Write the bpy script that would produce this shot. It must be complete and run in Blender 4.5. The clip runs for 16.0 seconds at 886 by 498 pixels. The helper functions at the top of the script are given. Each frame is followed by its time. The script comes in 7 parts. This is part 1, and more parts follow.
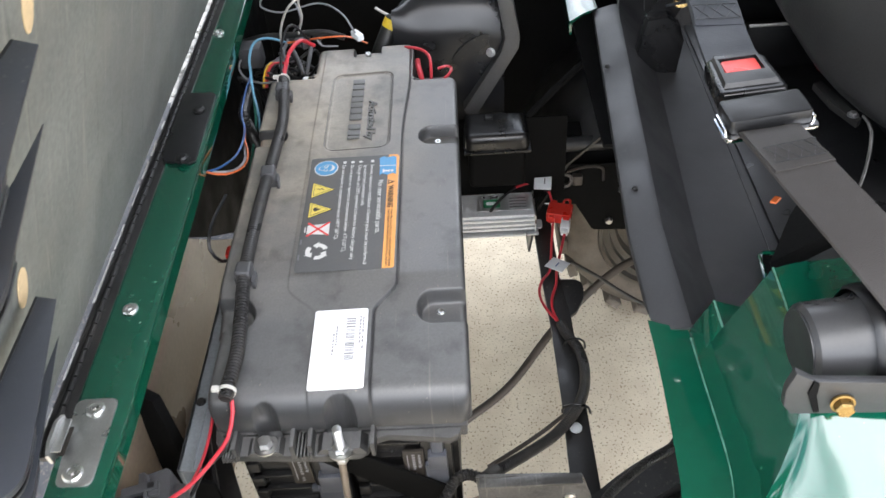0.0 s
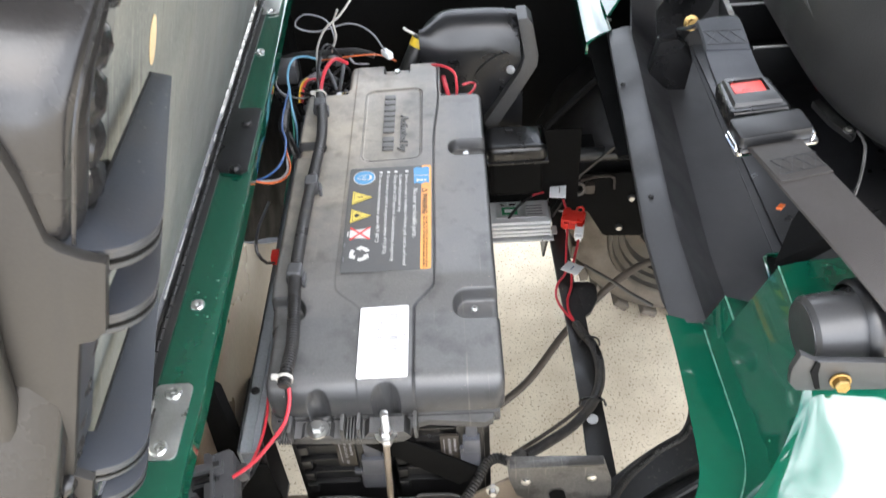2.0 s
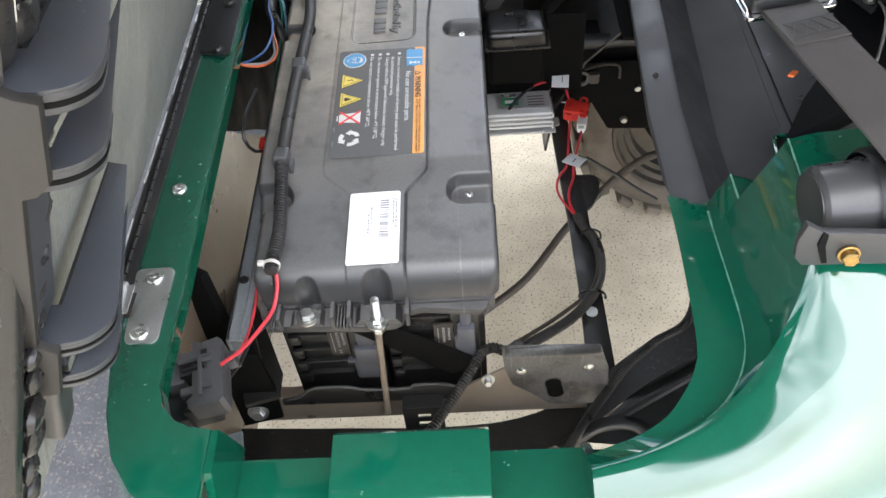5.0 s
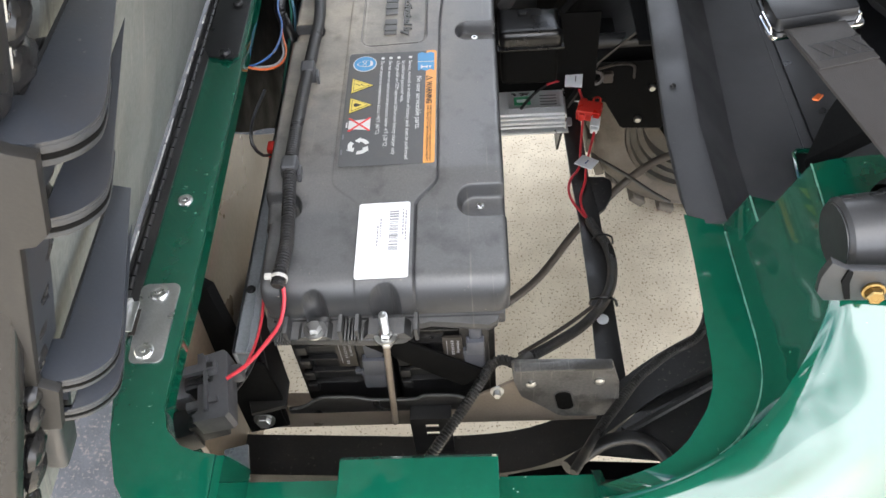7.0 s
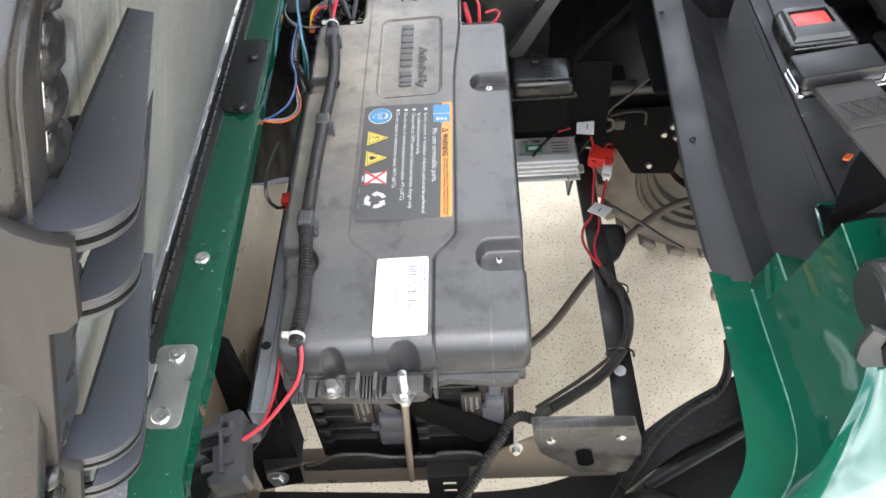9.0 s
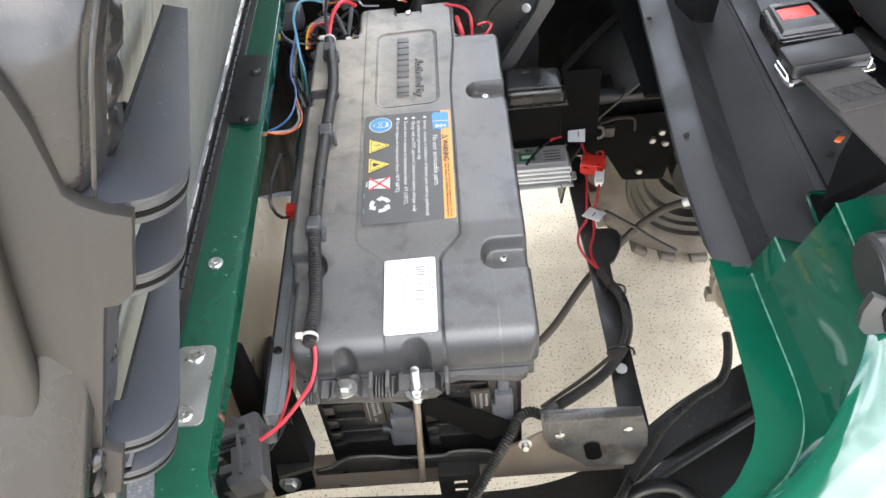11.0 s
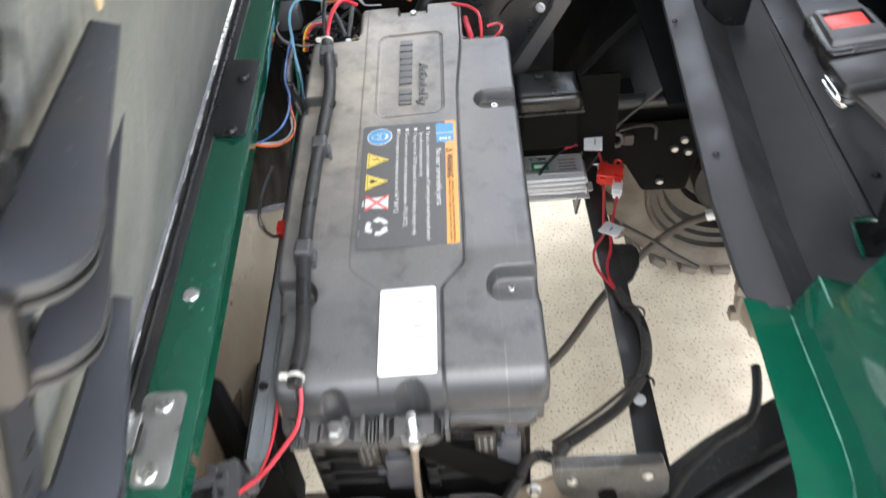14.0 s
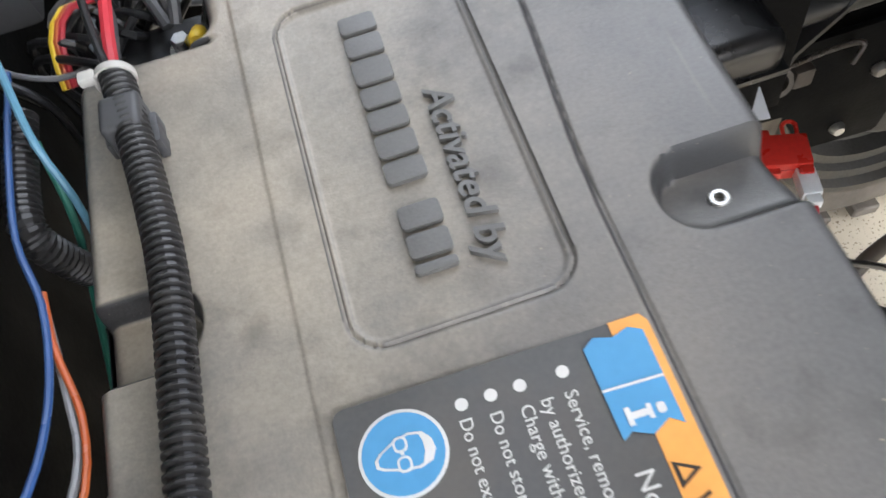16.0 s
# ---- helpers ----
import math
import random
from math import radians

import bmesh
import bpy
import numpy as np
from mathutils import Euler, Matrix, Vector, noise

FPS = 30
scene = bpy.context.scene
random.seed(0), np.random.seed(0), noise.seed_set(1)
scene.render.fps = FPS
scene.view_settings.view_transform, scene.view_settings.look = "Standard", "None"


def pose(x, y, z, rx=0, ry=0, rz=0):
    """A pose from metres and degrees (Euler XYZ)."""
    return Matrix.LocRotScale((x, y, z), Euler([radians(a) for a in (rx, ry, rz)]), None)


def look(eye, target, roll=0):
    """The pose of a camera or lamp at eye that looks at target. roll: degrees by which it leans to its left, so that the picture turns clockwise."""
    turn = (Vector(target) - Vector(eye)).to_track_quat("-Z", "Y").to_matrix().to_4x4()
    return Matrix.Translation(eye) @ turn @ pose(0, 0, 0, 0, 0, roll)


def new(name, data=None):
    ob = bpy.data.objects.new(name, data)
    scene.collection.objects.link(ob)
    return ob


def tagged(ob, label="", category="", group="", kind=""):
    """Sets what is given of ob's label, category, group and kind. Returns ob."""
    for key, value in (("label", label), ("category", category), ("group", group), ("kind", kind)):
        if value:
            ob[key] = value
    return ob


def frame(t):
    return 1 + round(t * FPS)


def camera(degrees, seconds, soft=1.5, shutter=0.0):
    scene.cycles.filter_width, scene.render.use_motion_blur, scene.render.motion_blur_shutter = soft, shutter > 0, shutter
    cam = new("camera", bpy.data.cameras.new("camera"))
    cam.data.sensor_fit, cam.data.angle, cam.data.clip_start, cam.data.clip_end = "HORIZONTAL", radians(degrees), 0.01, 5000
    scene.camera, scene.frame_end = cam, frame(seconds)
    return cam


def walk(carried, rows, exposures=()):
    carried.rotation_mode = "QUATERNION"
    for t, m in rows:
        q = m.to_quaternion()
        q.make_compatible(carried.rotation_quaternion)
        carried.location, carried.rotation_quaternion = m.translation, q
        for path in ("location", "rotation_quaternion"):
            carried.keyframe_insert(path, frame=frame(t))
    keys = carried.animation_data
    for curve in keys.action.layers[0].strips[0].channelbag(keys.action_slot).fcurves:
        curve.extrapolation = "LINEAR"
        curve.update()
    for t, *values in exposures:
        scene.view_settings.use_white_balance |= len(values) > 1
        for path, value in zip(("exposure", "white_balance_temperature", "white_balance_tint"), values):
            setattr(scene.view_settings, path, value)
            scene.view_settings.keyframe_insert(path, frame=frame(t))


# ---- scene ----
cam = camera(56.2, 16.0, shutter=0.5)
PATH = [
    (0, (0.033, 0.126, 1.374), (-0.031, 1.565, -0.015), -4.7),
    (0.5, (0.01, 0.095, 1.373), (-0.047, 1.541, -0.007), -3.8),
    (1, (0.004, 0.084, 1.391), (-0.063, 1.493, -0.027), -4.1),
    (1.5, (0.004, 0.06, 1.404), (-0.066, 1.477, -0.005), -4.4),
    (2, (-0.007, 0.059, 1.432), (-0.063, 1.511, 0.058), -4.4),
    (2.5, (-0.015, 0.063, 1.442), (-0.06, 1.579, 0.138), -4.4),
    (3, (-0.018, 0.062, 1.438), (-0.041, 1.605, 0.166), -4.5),
    (3.5, (-0.014, 0.057, 1.425), (-0.037, 1.583, 0.132), -4.6),
    (4, (-0.006, 0.064, 1.391), (-0.036, 1.453, -0.047), -4.6),
    (4.5, (0.002, 0.063, 1.382), (-0.063, 1.401, -0.103), -5.5),
    (4.7, (0.007, 0.062, 1.383), (-0.069, 1.382, -0.118), -5.7),
    (6.8, (0.002, 0.099, 1.385), (-0.103, 1.358, -0.166), -5.8),
    (7, (0.005, 0.101, 1.394), (-0.101, 1.362, -0.155), -5.9),
    (7.5, (-0.004, 0.095, 1.398), (-0.102, 1.362, -0.147), -5.8),
    (8, (-0.014, 0.107, 1.398), (-0.112, 1.385, -0.137), -5.7),
    (8.5, (-0.015, 0.111, 1.399), (-0.127, 1.386, -0.138), -6.2),
    (9, (-0.014, 0.125, 1.4), (-0.118, 1.45, -0.093), -5.9),
    (9.2, (-0.0145, 0.1192, 1.396), (-0.1275, 1.4549, -0.089), -6.2),
    (11.3, (-0.0391, 0.0887, 1.402), (-0.0994, 1.4613, -0.052), -6.4),
    (11.5, (-0.033, 0.092, 1.404), (-0.109, 1.454, -0.059), -6.9),
    (12, (-0.025, 0.096, 1.404), (-0.097, 1.458, -0.06), -6.7),
    (12.5, (-0.027, 0.095, 1.401), (-0.093, 1.455, -0.063), -6.3),
    (13, (-0.03, 0.094, 1.4), (-0.096, 1.454, -0.065), -6.2),
    (13.5, (-0.03, 0.108, 1.394), (-0.106, 1.467, -0.072), -6.3),
    (14, (-0.026, 0.175, 1.361), (-0.124, 1.533, -0.104), -7.0),
    (14.2, (-0.0361, 0.2817, 1.33), (-0.1289, 1.6299, -0.144), -6.9),
    (14.4, (-0.059, 0.426, 1.265), (-0.136, 1.809, -0.177), -7.0),
    (14.5, (-0.079, 0.499, 1.219), (-0.139, 1.897, -0.211), -7.8),
    (14.7, (-0.104, 0.641, 1.146), (-0.14, 1.996, -0.325), -9.5),
    (15, (-0.116, 0.788, 1.037), (-0.046, 2.01, -0.545), -12.1),
    (15.5, (-0.133, 0.872, 0.962), (-0.012, 1.94, -0.725), -11.0),
    (16, (-0.115, 0.848, 0.998), (-0.054, 1.887, -0.71), -14.9),
]
EXPOSURES = [(0, 1.41), (1, 1.54), (1.5, 1.54), (2, 1.73), (2.5, 1.59), (3, 1.3), (3.5, 1.38), (4.0, 1.47), (4.5, 1.43), (7, 1.36), (8.5, 1.47), (9.0, 1.69), (12.5, 1.8), (14.0, 1.75), (14.5, 1.63), (15.0, 1.59), (15.5, 1.54), (16, 1.55)]
walk(cam, [(t, look(eye, target, roll)) for t, eye, target, roll in PATH], EXPOSURES)

# ---- world and light ----
world = bpy.data.worlds.new("world")
scene.world = world
world.use_nodes = True
wn = world.node_tree.nodes
sky = wn.new("ShaderNodeTexSky")
sky.sky_type = 'NISHITA'
sky.sun_disc = False
SUN_EL, SUN_AZ = 56.0, 165.0
sky.sun_elevation = radians(SUN_EL)
sky.sun_rotation = radians(SUN_AZ)
sky.air_density, sky.dust_density, sky.ozone_density = 1.0, 2.5, 1.0
# thin broken cloud over the sky
wtc = wn.new("ShaderNodeTexCoord")
wmap = wn.new("ShaderNodeMapping")
wmap.inputs["Scale"].default_value = (1.0, 1.0, 2.2)
wnoise = wn.new("ShaderNodeTexNoise")
wnoise.inputs["Scale"].default_value = 3.4
wnoise.inputs["Detail"].default_value = 7
wramp = wn.new("ShaderNodeValToRGB")
wramp.color_ramp.elements[0].position = 0.36
wramp.color_ramp.elements[1].position = 0.60
wmix = wn.new("ShaderNodeMixRGB")
wl = world.node_tree.links
# the cloud is brighter towards the sun
az, el = radians(SUN_AZ), radians(SUN_EL)
sun_dir = Vector((math.sin(az) * math.cos(el), math.cos(az) * math.cos(el), math.sin(el)))
wdot = wn.new("ShaderNodeVectorMath")
wdot.operation = 'DOT_PRODUCT'
wdot.inputs[1].default_value = sun_dir
wglow = wn.new("ShaderNodeMapRange")
wglow.inputs["From Min"].default_value, wglow.inputs["From Max"].default_value = -0.4, 1.0
wglow.inputs["To Min"].default_value, wglow.inputs["To Max"].default_value = 0.88, 1.10
wcloud = wn.new("ShaderNodeVectorMath")
wcloud.operation = 'SCALE'
wcloud.inputs[0].default_value = (19.0, 19.8, 21.5)
wl.new(wtc.outputs["Generated"], wdot.inputs[0])
wl.new(wdot.outputs["Value"], wglow.inputs["Value"])
wl.new(wglow.outputs["Result"], wcloud.inputs["Scale"])
wl.new(wcloud.outputs["Vector"], wmix.inputs["Color2"])
wl.new(wtc.outputs["Generated"], wmap.inputs["Vector"])
wl.new(wmap.outputs["Vector"], wnoise.inputs["Vector"])
wl.new(wnoise.outputs["Fac"], wramp.inputs["Fac"])
wl.new(wramp.outputs["Color"], wmix.inputs["Fac"])
wl.new(sky.outputs["Color"], wmix.inputs["Color1"])
bg = wn["Background"]
wl.new(wmix.outputs["Color"], bg.inputs["Color"])
bg.inputs["Strength"].default_value = 0.15

sun = new("sun", bpy.data.lights.new("sun", 'SUN'))
sun.data.energy = 0.6
sun.data.angle = radians(44)
sun.data.color = (1.0, 0.99, 0.98)
sun.matrix_world = look(sun_dir * 20, (0, 0, 0))


# ---- materials ----
def mat(name, color, rough=0.5, metal=0.0, var=0.25, scale=12.0, fine=250.0, bump=0.15, coat=0.0,
        dirt=None, dirt_at=(0.5, 0.7), dirt_scale=7.0, spec=0.5, rvar=0.15):
    """Principled surface with coarse and fine colour variation, optional dirt film, and fine relief."""
    m = bpy.data.materials.new(name)
    m.use_nodes = True
    nt = m.node_tree
    n, l = nt.nodes, nt.links
    b = n["Principled BSDF"]
    tc = n.new("ShaderNodeTexCoord")
    geo = n.new("ShaderNodeNewGeometry")
    big = n.new("ShaderNodeTexNoise")
    big.inputs["Scale"].default_value = scale
    big.inputs["Detail"].default_value = 6
    small = n.new("ShaderNodeTexNoise")
    small.inputs["Scale"].default_value = fine
    small.inputs["Detail"].default_value = 3
    for t in (big, small):
        l.new(geo.outputs["Position"], t.inputs["Vector"])
    add = n.new("ShaderNodeMath")
    add.operation = 'ADD'
    l.new(big.outputs["Fac"], add.inputs[0])
    l.new(small.outputs["Fac"], add.inputs[1])
    mr = n.new("ShaderNodeMapRange")
    mr.inputs["From Min"].default_value = 0.6
    mr.inputs["From Max"].default_value = 1.4
    mr.inputs["To Min"].default_value = 1 - var
    mr.inputs["To Max"].default_value = 1 + var
    l.new(add.outputs[0], mr.inputs["Value"])
    hsv = n.new("ShaderNodeHueSaturation")
    hsv.inputs["Color"].default_value = (*color, 1)
    l.new(mr.outputs["Result"], hsv.inputs["Value"])
    out = hsv.outputs["Color"]
    if dirt:
        dn = n.new("ShaderNodeTexNoise")
        dn.inputs["Scale"].default_value = dirt_scale
        dn.inputs["Detail"].default_value = 9
        dn.inputs["Roughness"].default_value = 0.65
        l.new(geo.outputs["Position"], dn.inputs["Vector"])
        dr = n.new("ShaderNodeMapRange")
        dr.inputs["From Min"].default_value, dr.inputs["From Max"].default_value = dirt_at
        l.new(dn.outputs["Fac"], dr.inputs["Value"])
        mx = n.new("ShaderNodeMixRGB")
        mx.inputs["Color2"].default_value = (*dirt, 1)
        sc = n.new("ShaderNodeMath")
        sc.operation = 'MULTIPLY'
        sc.inputs[1].default_value = 0.75
        l.new(dr.outputs["Result"], sc.inputs[0])
        l.new(sc.outputs[0], mx.inputs["Fac"])
        l.new(out, mx.inputs["Color1"])
        out = mx.outputs["Color"]
    l.new(out, b.inputs["Base Color"])
    rr = n.new("ShaderNodeMapRange")
    rr.inputs["From Min"].default_value = 0.3
    rr.inputs["From Max"].default_value = 0.7
    rr.inputs["To Min"].default_value = max(0.02, rough - rvar)
    rr.inputs["To Max"].default_value = min(1, rough + rvar)
    l.new(big.outputs["Fac"], rr.inputs["Value"])
    l.new(rr.outputs["Result"], b.inputs["Roughness"])
    b.inputs["Metallic"].default_value = metal
    b.inputs["Specular IOR Level"].default_value = spec
    b.inputs["Coat Weight"].default_value = coat
    b.inputs["Coat Roughness"].default_value = 0.03
    if bump:
        bp = n.new("ShaderNodeBump")
        bp.inputs["Strength"].default_value = bump
        bp.inputs["Distance"].default_value = 0.0006
        l.new(small.outputs["Fac"], bp.inputs["Height"])
        l.new(bp.outputs["Normal"], b.inputs["Normal"])
    return m


# base tone holds the shade of steep faces; upward faces turn paler below
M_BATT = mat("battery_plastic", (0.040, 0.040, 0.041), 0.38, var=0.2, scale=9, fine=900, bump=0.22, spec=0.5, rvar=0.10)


def blotched(m, scale, at, keep):
    """Multiply a surface's colour by soft dark wear patches."""
    n, l = m.node_tree.nodes, m.node_tree.links
    b = n["Principled BSDF"]
    src = b.inputs["Base Color"].links[0].from_socket
    geo = n.new("ShaderNodeNewGeometry")
    t = n.new("ShaderNodeTexNoise")
    t.inputs["Scale"].default_value = scale
    t.inputs["Detail"].default_value = 5
    t.inputs["Distortion"].default_value = 0.2
    l.new(geo.outputs["Position"], t.inputs["Vector"])
    r = n.new("ShaderNodeMapRange")
    r.inputs["From Min"].default_value, r.inputs["From Max"].default_value = at
    r.inputs["To Min"].default_value, r.inputs["To Max"].default_value = 1.0, keep
    l.new(t.outputs["Fac"], r.inputs["Value"])
    h = n.new("ShaderNodeHueSaturation")
    l.new(r.outputs["Result"], h.inputs["Value"])
    l.new(src, h.inputs["Color"])
    l.new(h.outputs["Color"], b.inputs["Base Color"])
    # loose pale specks
    v = n.new("ShaderNodeTexNoise")
    v.inputs["Scale"].default_value = 420
    v.inputs["Detail"].default_value = 2
    l.new(geo.outputs["Position"], v.inputs["Vector"])
    q = n.new("ShaderNodeMapRange")
    q.inputs["From Min"].default_value, q.inputs["From Max"].default_value = 0.73, 0.80
    l.new(v.outputs["Fac"], q.inputs["Value"])
    mx = n.new("ShaderNodeMixRGB")
    mx.inputs["Color2"].default_value = (0.30, 0.26, 0.20, 1)
    l.new(q.outputs["Result"], mx.inputs["Fac"])
    l.new(h.outputs["Color"], mx.inputs["Color1"])
    l.new(mx.outputs["Color"], b.inputs["Base Color"])


def dust_and_shade(m, color, brown, x0, x1, y0, y1):
    """A dust film, browner and thicker along x and y, broken up by blotches; shade is painted in too: upward faces
    pale, steep faces dark.
    """
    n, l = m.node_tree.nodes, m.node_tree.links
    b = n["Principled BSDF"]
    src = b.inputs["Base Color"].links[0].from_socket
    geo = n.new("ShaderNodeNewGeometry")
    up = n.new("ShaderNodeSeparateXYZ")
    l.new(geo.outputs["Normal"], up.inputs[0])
    # paints the lit tone on upward faces and leaves steep ones dark
    up_tone = n.new("ShaderNodeMapRange")
    up_tone.inputs["From Min"].default_value, up_tone.inputs["From Max"].default_value = 0.55, 0.97
    up_tone.inputs["To Max"].default_value = 0.92
    l.new(up.outputs["Z"], up_tone.inputs["Value"])
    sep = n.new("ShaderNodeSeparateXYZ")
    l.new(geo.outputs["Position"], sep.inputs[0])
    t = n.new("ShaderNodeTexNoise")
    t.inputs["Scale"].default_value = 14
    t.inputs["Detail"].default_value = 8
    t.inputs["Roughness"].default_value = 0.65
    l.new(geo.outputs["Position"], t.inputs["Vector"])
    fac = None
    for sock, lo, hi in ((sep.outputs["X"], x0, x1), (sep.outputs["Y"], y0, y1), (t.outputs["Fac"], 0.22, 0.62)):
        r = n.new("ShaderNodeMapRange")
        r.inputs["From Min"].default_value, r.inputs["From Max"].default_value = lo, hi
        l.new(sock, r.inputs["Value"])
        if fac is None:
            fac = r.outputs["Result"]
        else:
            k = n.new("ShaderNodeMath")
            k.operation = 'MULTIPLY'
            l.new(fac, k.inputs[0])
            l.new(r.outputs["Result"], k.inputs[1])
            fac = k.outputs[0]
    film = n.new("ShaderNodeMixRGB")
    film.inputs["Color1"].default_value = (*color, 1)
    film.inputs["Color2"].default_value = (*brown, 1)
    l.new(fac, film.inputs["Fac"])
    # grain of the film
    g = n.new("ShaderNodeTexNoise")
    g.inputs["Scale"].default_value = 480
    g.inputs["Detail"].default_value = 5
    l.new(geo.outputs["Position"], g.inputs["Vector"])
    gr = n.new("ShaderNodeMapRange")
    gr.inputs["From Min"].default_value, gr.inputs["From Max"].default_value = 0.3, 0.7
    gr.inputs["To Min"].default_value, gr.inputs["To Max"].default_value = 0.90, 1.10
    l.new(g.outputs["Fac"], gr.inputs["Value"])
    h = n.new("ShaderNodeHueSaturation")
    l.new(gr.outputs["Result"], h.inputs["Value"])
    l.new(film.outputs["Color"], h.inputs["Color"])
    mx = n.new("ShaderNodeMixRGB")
    l.new(up_tone.outputs["Result"], mx.inputs["Fac"])
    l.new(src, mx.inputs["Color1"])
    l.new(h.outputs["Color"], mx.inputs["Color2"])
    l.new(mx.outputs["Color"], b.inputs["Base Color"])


dust_and_shade(M_BATT, (0.110, 0.1095, 0.109), (0.37, 0.325, 0.262), .03, -.17, .70, 1.02)
blotched(M_BATT, 30, (0.53, 0.70), 0.66)


def specks(m, color, scale, at, strength=0.8):
    """Scatter small pale specks and nicks over a surface."""
    n, l = m.node_tree.nodes, m.node_tree.links
    b = n["Principled BSDF"]
    src = b.inputs["Base Color"].links[0].from_socket
    geo = n.new("ShaderNodeNewGeometry")
    mask = n.new("ShaderNodeTexNoise")
    mask.inputs["Scale"].default_value = 7
    t = n.new("ShaderNodeTexNoise")
    t.inputs["Scale"].default_value = scale
    t.inputs["Detail"].default_value = 3
    add = n.new("ShaderNodeMath")
    add.operation = 'MULTIPLY_ADD'
    add.inputs[1].default_value = 0.35
    for q in (mask, t):
        l.new(geo.outputs["Position"], q.inputs["Vector"])
    l.new(mask.outputs["Fac"], add.inputs[0])
    l.new(t.outputs["Fac"], add.inputs[2])
    r = n.new("ShaderNodeMapRange")
    r.inputs["From Min"].default_value, r.inputs["From Max"].default_value = at
    r.inputs["To Max"].default_value = strength
    l.new(add.outputs[0], r.inputs["Value"])
    mx = n.new("ShaderNodeMixRGB")
    mx.inputs["Color2"].default_value = (*color, 1)
    l.new(r.outputs["Result"], mx.inputs["Fac"])
    l.new(src, mx.inputs["Color1"])
    l.new(mx.outputs["Color"], b.inputs["Base Color"])


M_EMB = mat("embossed_plastic", (0.115, 0.113, 0.108), 0.5, var=0.12, scale=20, fine=700, bump=0.2)
M_DECAL = mat("decal_black", (0.080, 0.080, 0.080), 0.42, var=0.12, scale=15, fine=500, bump=0.05,
              dirt=(0.12, 0.10, 0.08), dirt_at=(0.5, 0.9), dirt_scale=14)
M_WHITE = mat("print_white", (0.58, 0.57, 0.55), 0.45, var=0.06, bump=0.02)
M_LABEL = mat("paper_label", (0.82, 0.82, 0.82), 0.35, var=0.03, bump=0.03, scale=30)
M_GREY_INK = mat("grey_ink", (0.14, 0.14, 0.15), 0.5, var=0.1, bump=0)
M_FAINT = mat("faded_grey_ink", (0.24, 0.24, 0.25), 0.5, var=0.1, bump=0)
M_ORANGE = mat("print_orange", (0.72, 0.32, 0.08), 0.45, var=0.08, bump=0.02)
M_BLUE = mat("print_blue", (0.07, 0.26, 0.47), 0.45, var=0.06, bump=0.02)
M_YELLOW = mat("print_yellow", (0.64, 0.50, 0.10), 0.45, var=0.06, bump=0.02)
M_INK = mat("print_dark", (0.03, 0.025, 0.02), 0.5, var=0.05, bump=0)
M_REDINK = mat("print_red", (0.65, 0.05, 0.05), 0.5, var=0.05, bump=0)
M_GREEN = mat("green_gelcoat", (0.002, 0.060, 0.034), 0.07, var=0.10, scale=6, fine=80, bump=0.0, coat=0.8, rvar=0.03,
              dirt=(0.08, 0.15, 0.11), dirt_at=(0.66, 0.95), dirt_scale=22)
M_STEEL = mat("galvanised_steel", (0.55, 0.55, 0.54), 0.36, 1.0, var=0.15, scale=30, fine=600, bump=0.1)
M_RIVET = mat("rivet_metal", (0.62, 0.62, 0.60), 0.3, 1.0, var=0.1, scale=60, bump=0.05)
M_DARKSTEEL = mat("dusty_black_steel", (0.014, 0.0135, 0.013), 0.45, 0.0, var=0.3, scale=18, fine=300, bump=0.3,
                  dirt=(0.05, 0.041, 0.032), dirt_at=(0.56, 0.85), dirt_scale=9)
M_BLACK = mat("black_plastic", (0.0085, 0.0085, 0.009), 0.40, var=0.2, scale=20, fine=500, bump=0.15,
              dirt=(0.03, 0.026, 0.022), dirt_at=(0.58, 0.9), dirt_scale=12)
M_LOOM = mat("split_loom_plastic", (0.022, 0.021, 0.021), 0.38, var=0.15, scale=25, fine=400, bump=0.1,
             dirt=(0.10, 0.085, 0.065), dirt_at=(0.55, 0.85), dirt_scale=25)
M_TRAYBAR = mat("black_moulded_tray", (0.0250, 0.0250, 0.0265), 0.5, var=0.2, scale=14, fine=600, bump=0.3,
                dirt=(0.045, 0.043, 0.042), dirt_at=(0.52, 0.85), dirt_scale=16)
M_BOARD = mat("painted_plywood", (0.148, 0.152, 0.139), 0.6, var=0.3, scale=10, fine=200, bump=0.4,
              dirt=(0.17, 0.165, 0.145), dirt_at=(0.48, 0.75), dirt_scale=12)
M_VINYL = mat("black_vinyl", (0.0175, 0.0165, 0.0163), 0.25, var=0.15, scale=20, fine=450, bump=0.14, spec=0.42)
# the sky's blue reflection is painted into this grey
M_SHELL = mat("grey_plastic_shell", (0.0270, 0.0300, 0.0365), 0.40, var=0.12, scale=10, fine=500, bump=0.1, rvar=0.06, spec=0.5,
              dirt=(0.050, 0.042, 0.034), dirt_at=(0.50, 0.80), dirt_scale=6)
# same shell where it faces the floor: dust plus warm bounce in the colour
M_SHELLDUST_BOUNCE = mat("dusty_shell_warm_bounce", (0.0180, 0.0165, 0.0150), 0.55, var=0.2, scale=8, fine=400, bump=0.15, spec=0.35)
M_WOOD = mat("bare_wood", (0.62, 0.47, 0.28), 0.65, var=0.15, scale=40, bump=0.2)
M_WHITEEDGE = mat("worn_white_edge", (0.40, 0.395, 0.38), 0.6, var=0.3, scale=40, bump=0.3,
                  dirt=(0.2, 0.18, 0.15), dirt_at=(0.45, 0.6), dirt_scale=30)
M_BRONZE = mat("brown_grey_steel", (0.235, 0.192, 0.150), 0.42, 0.15, var=0.15, scale=12, fine=300, bump=0.15)
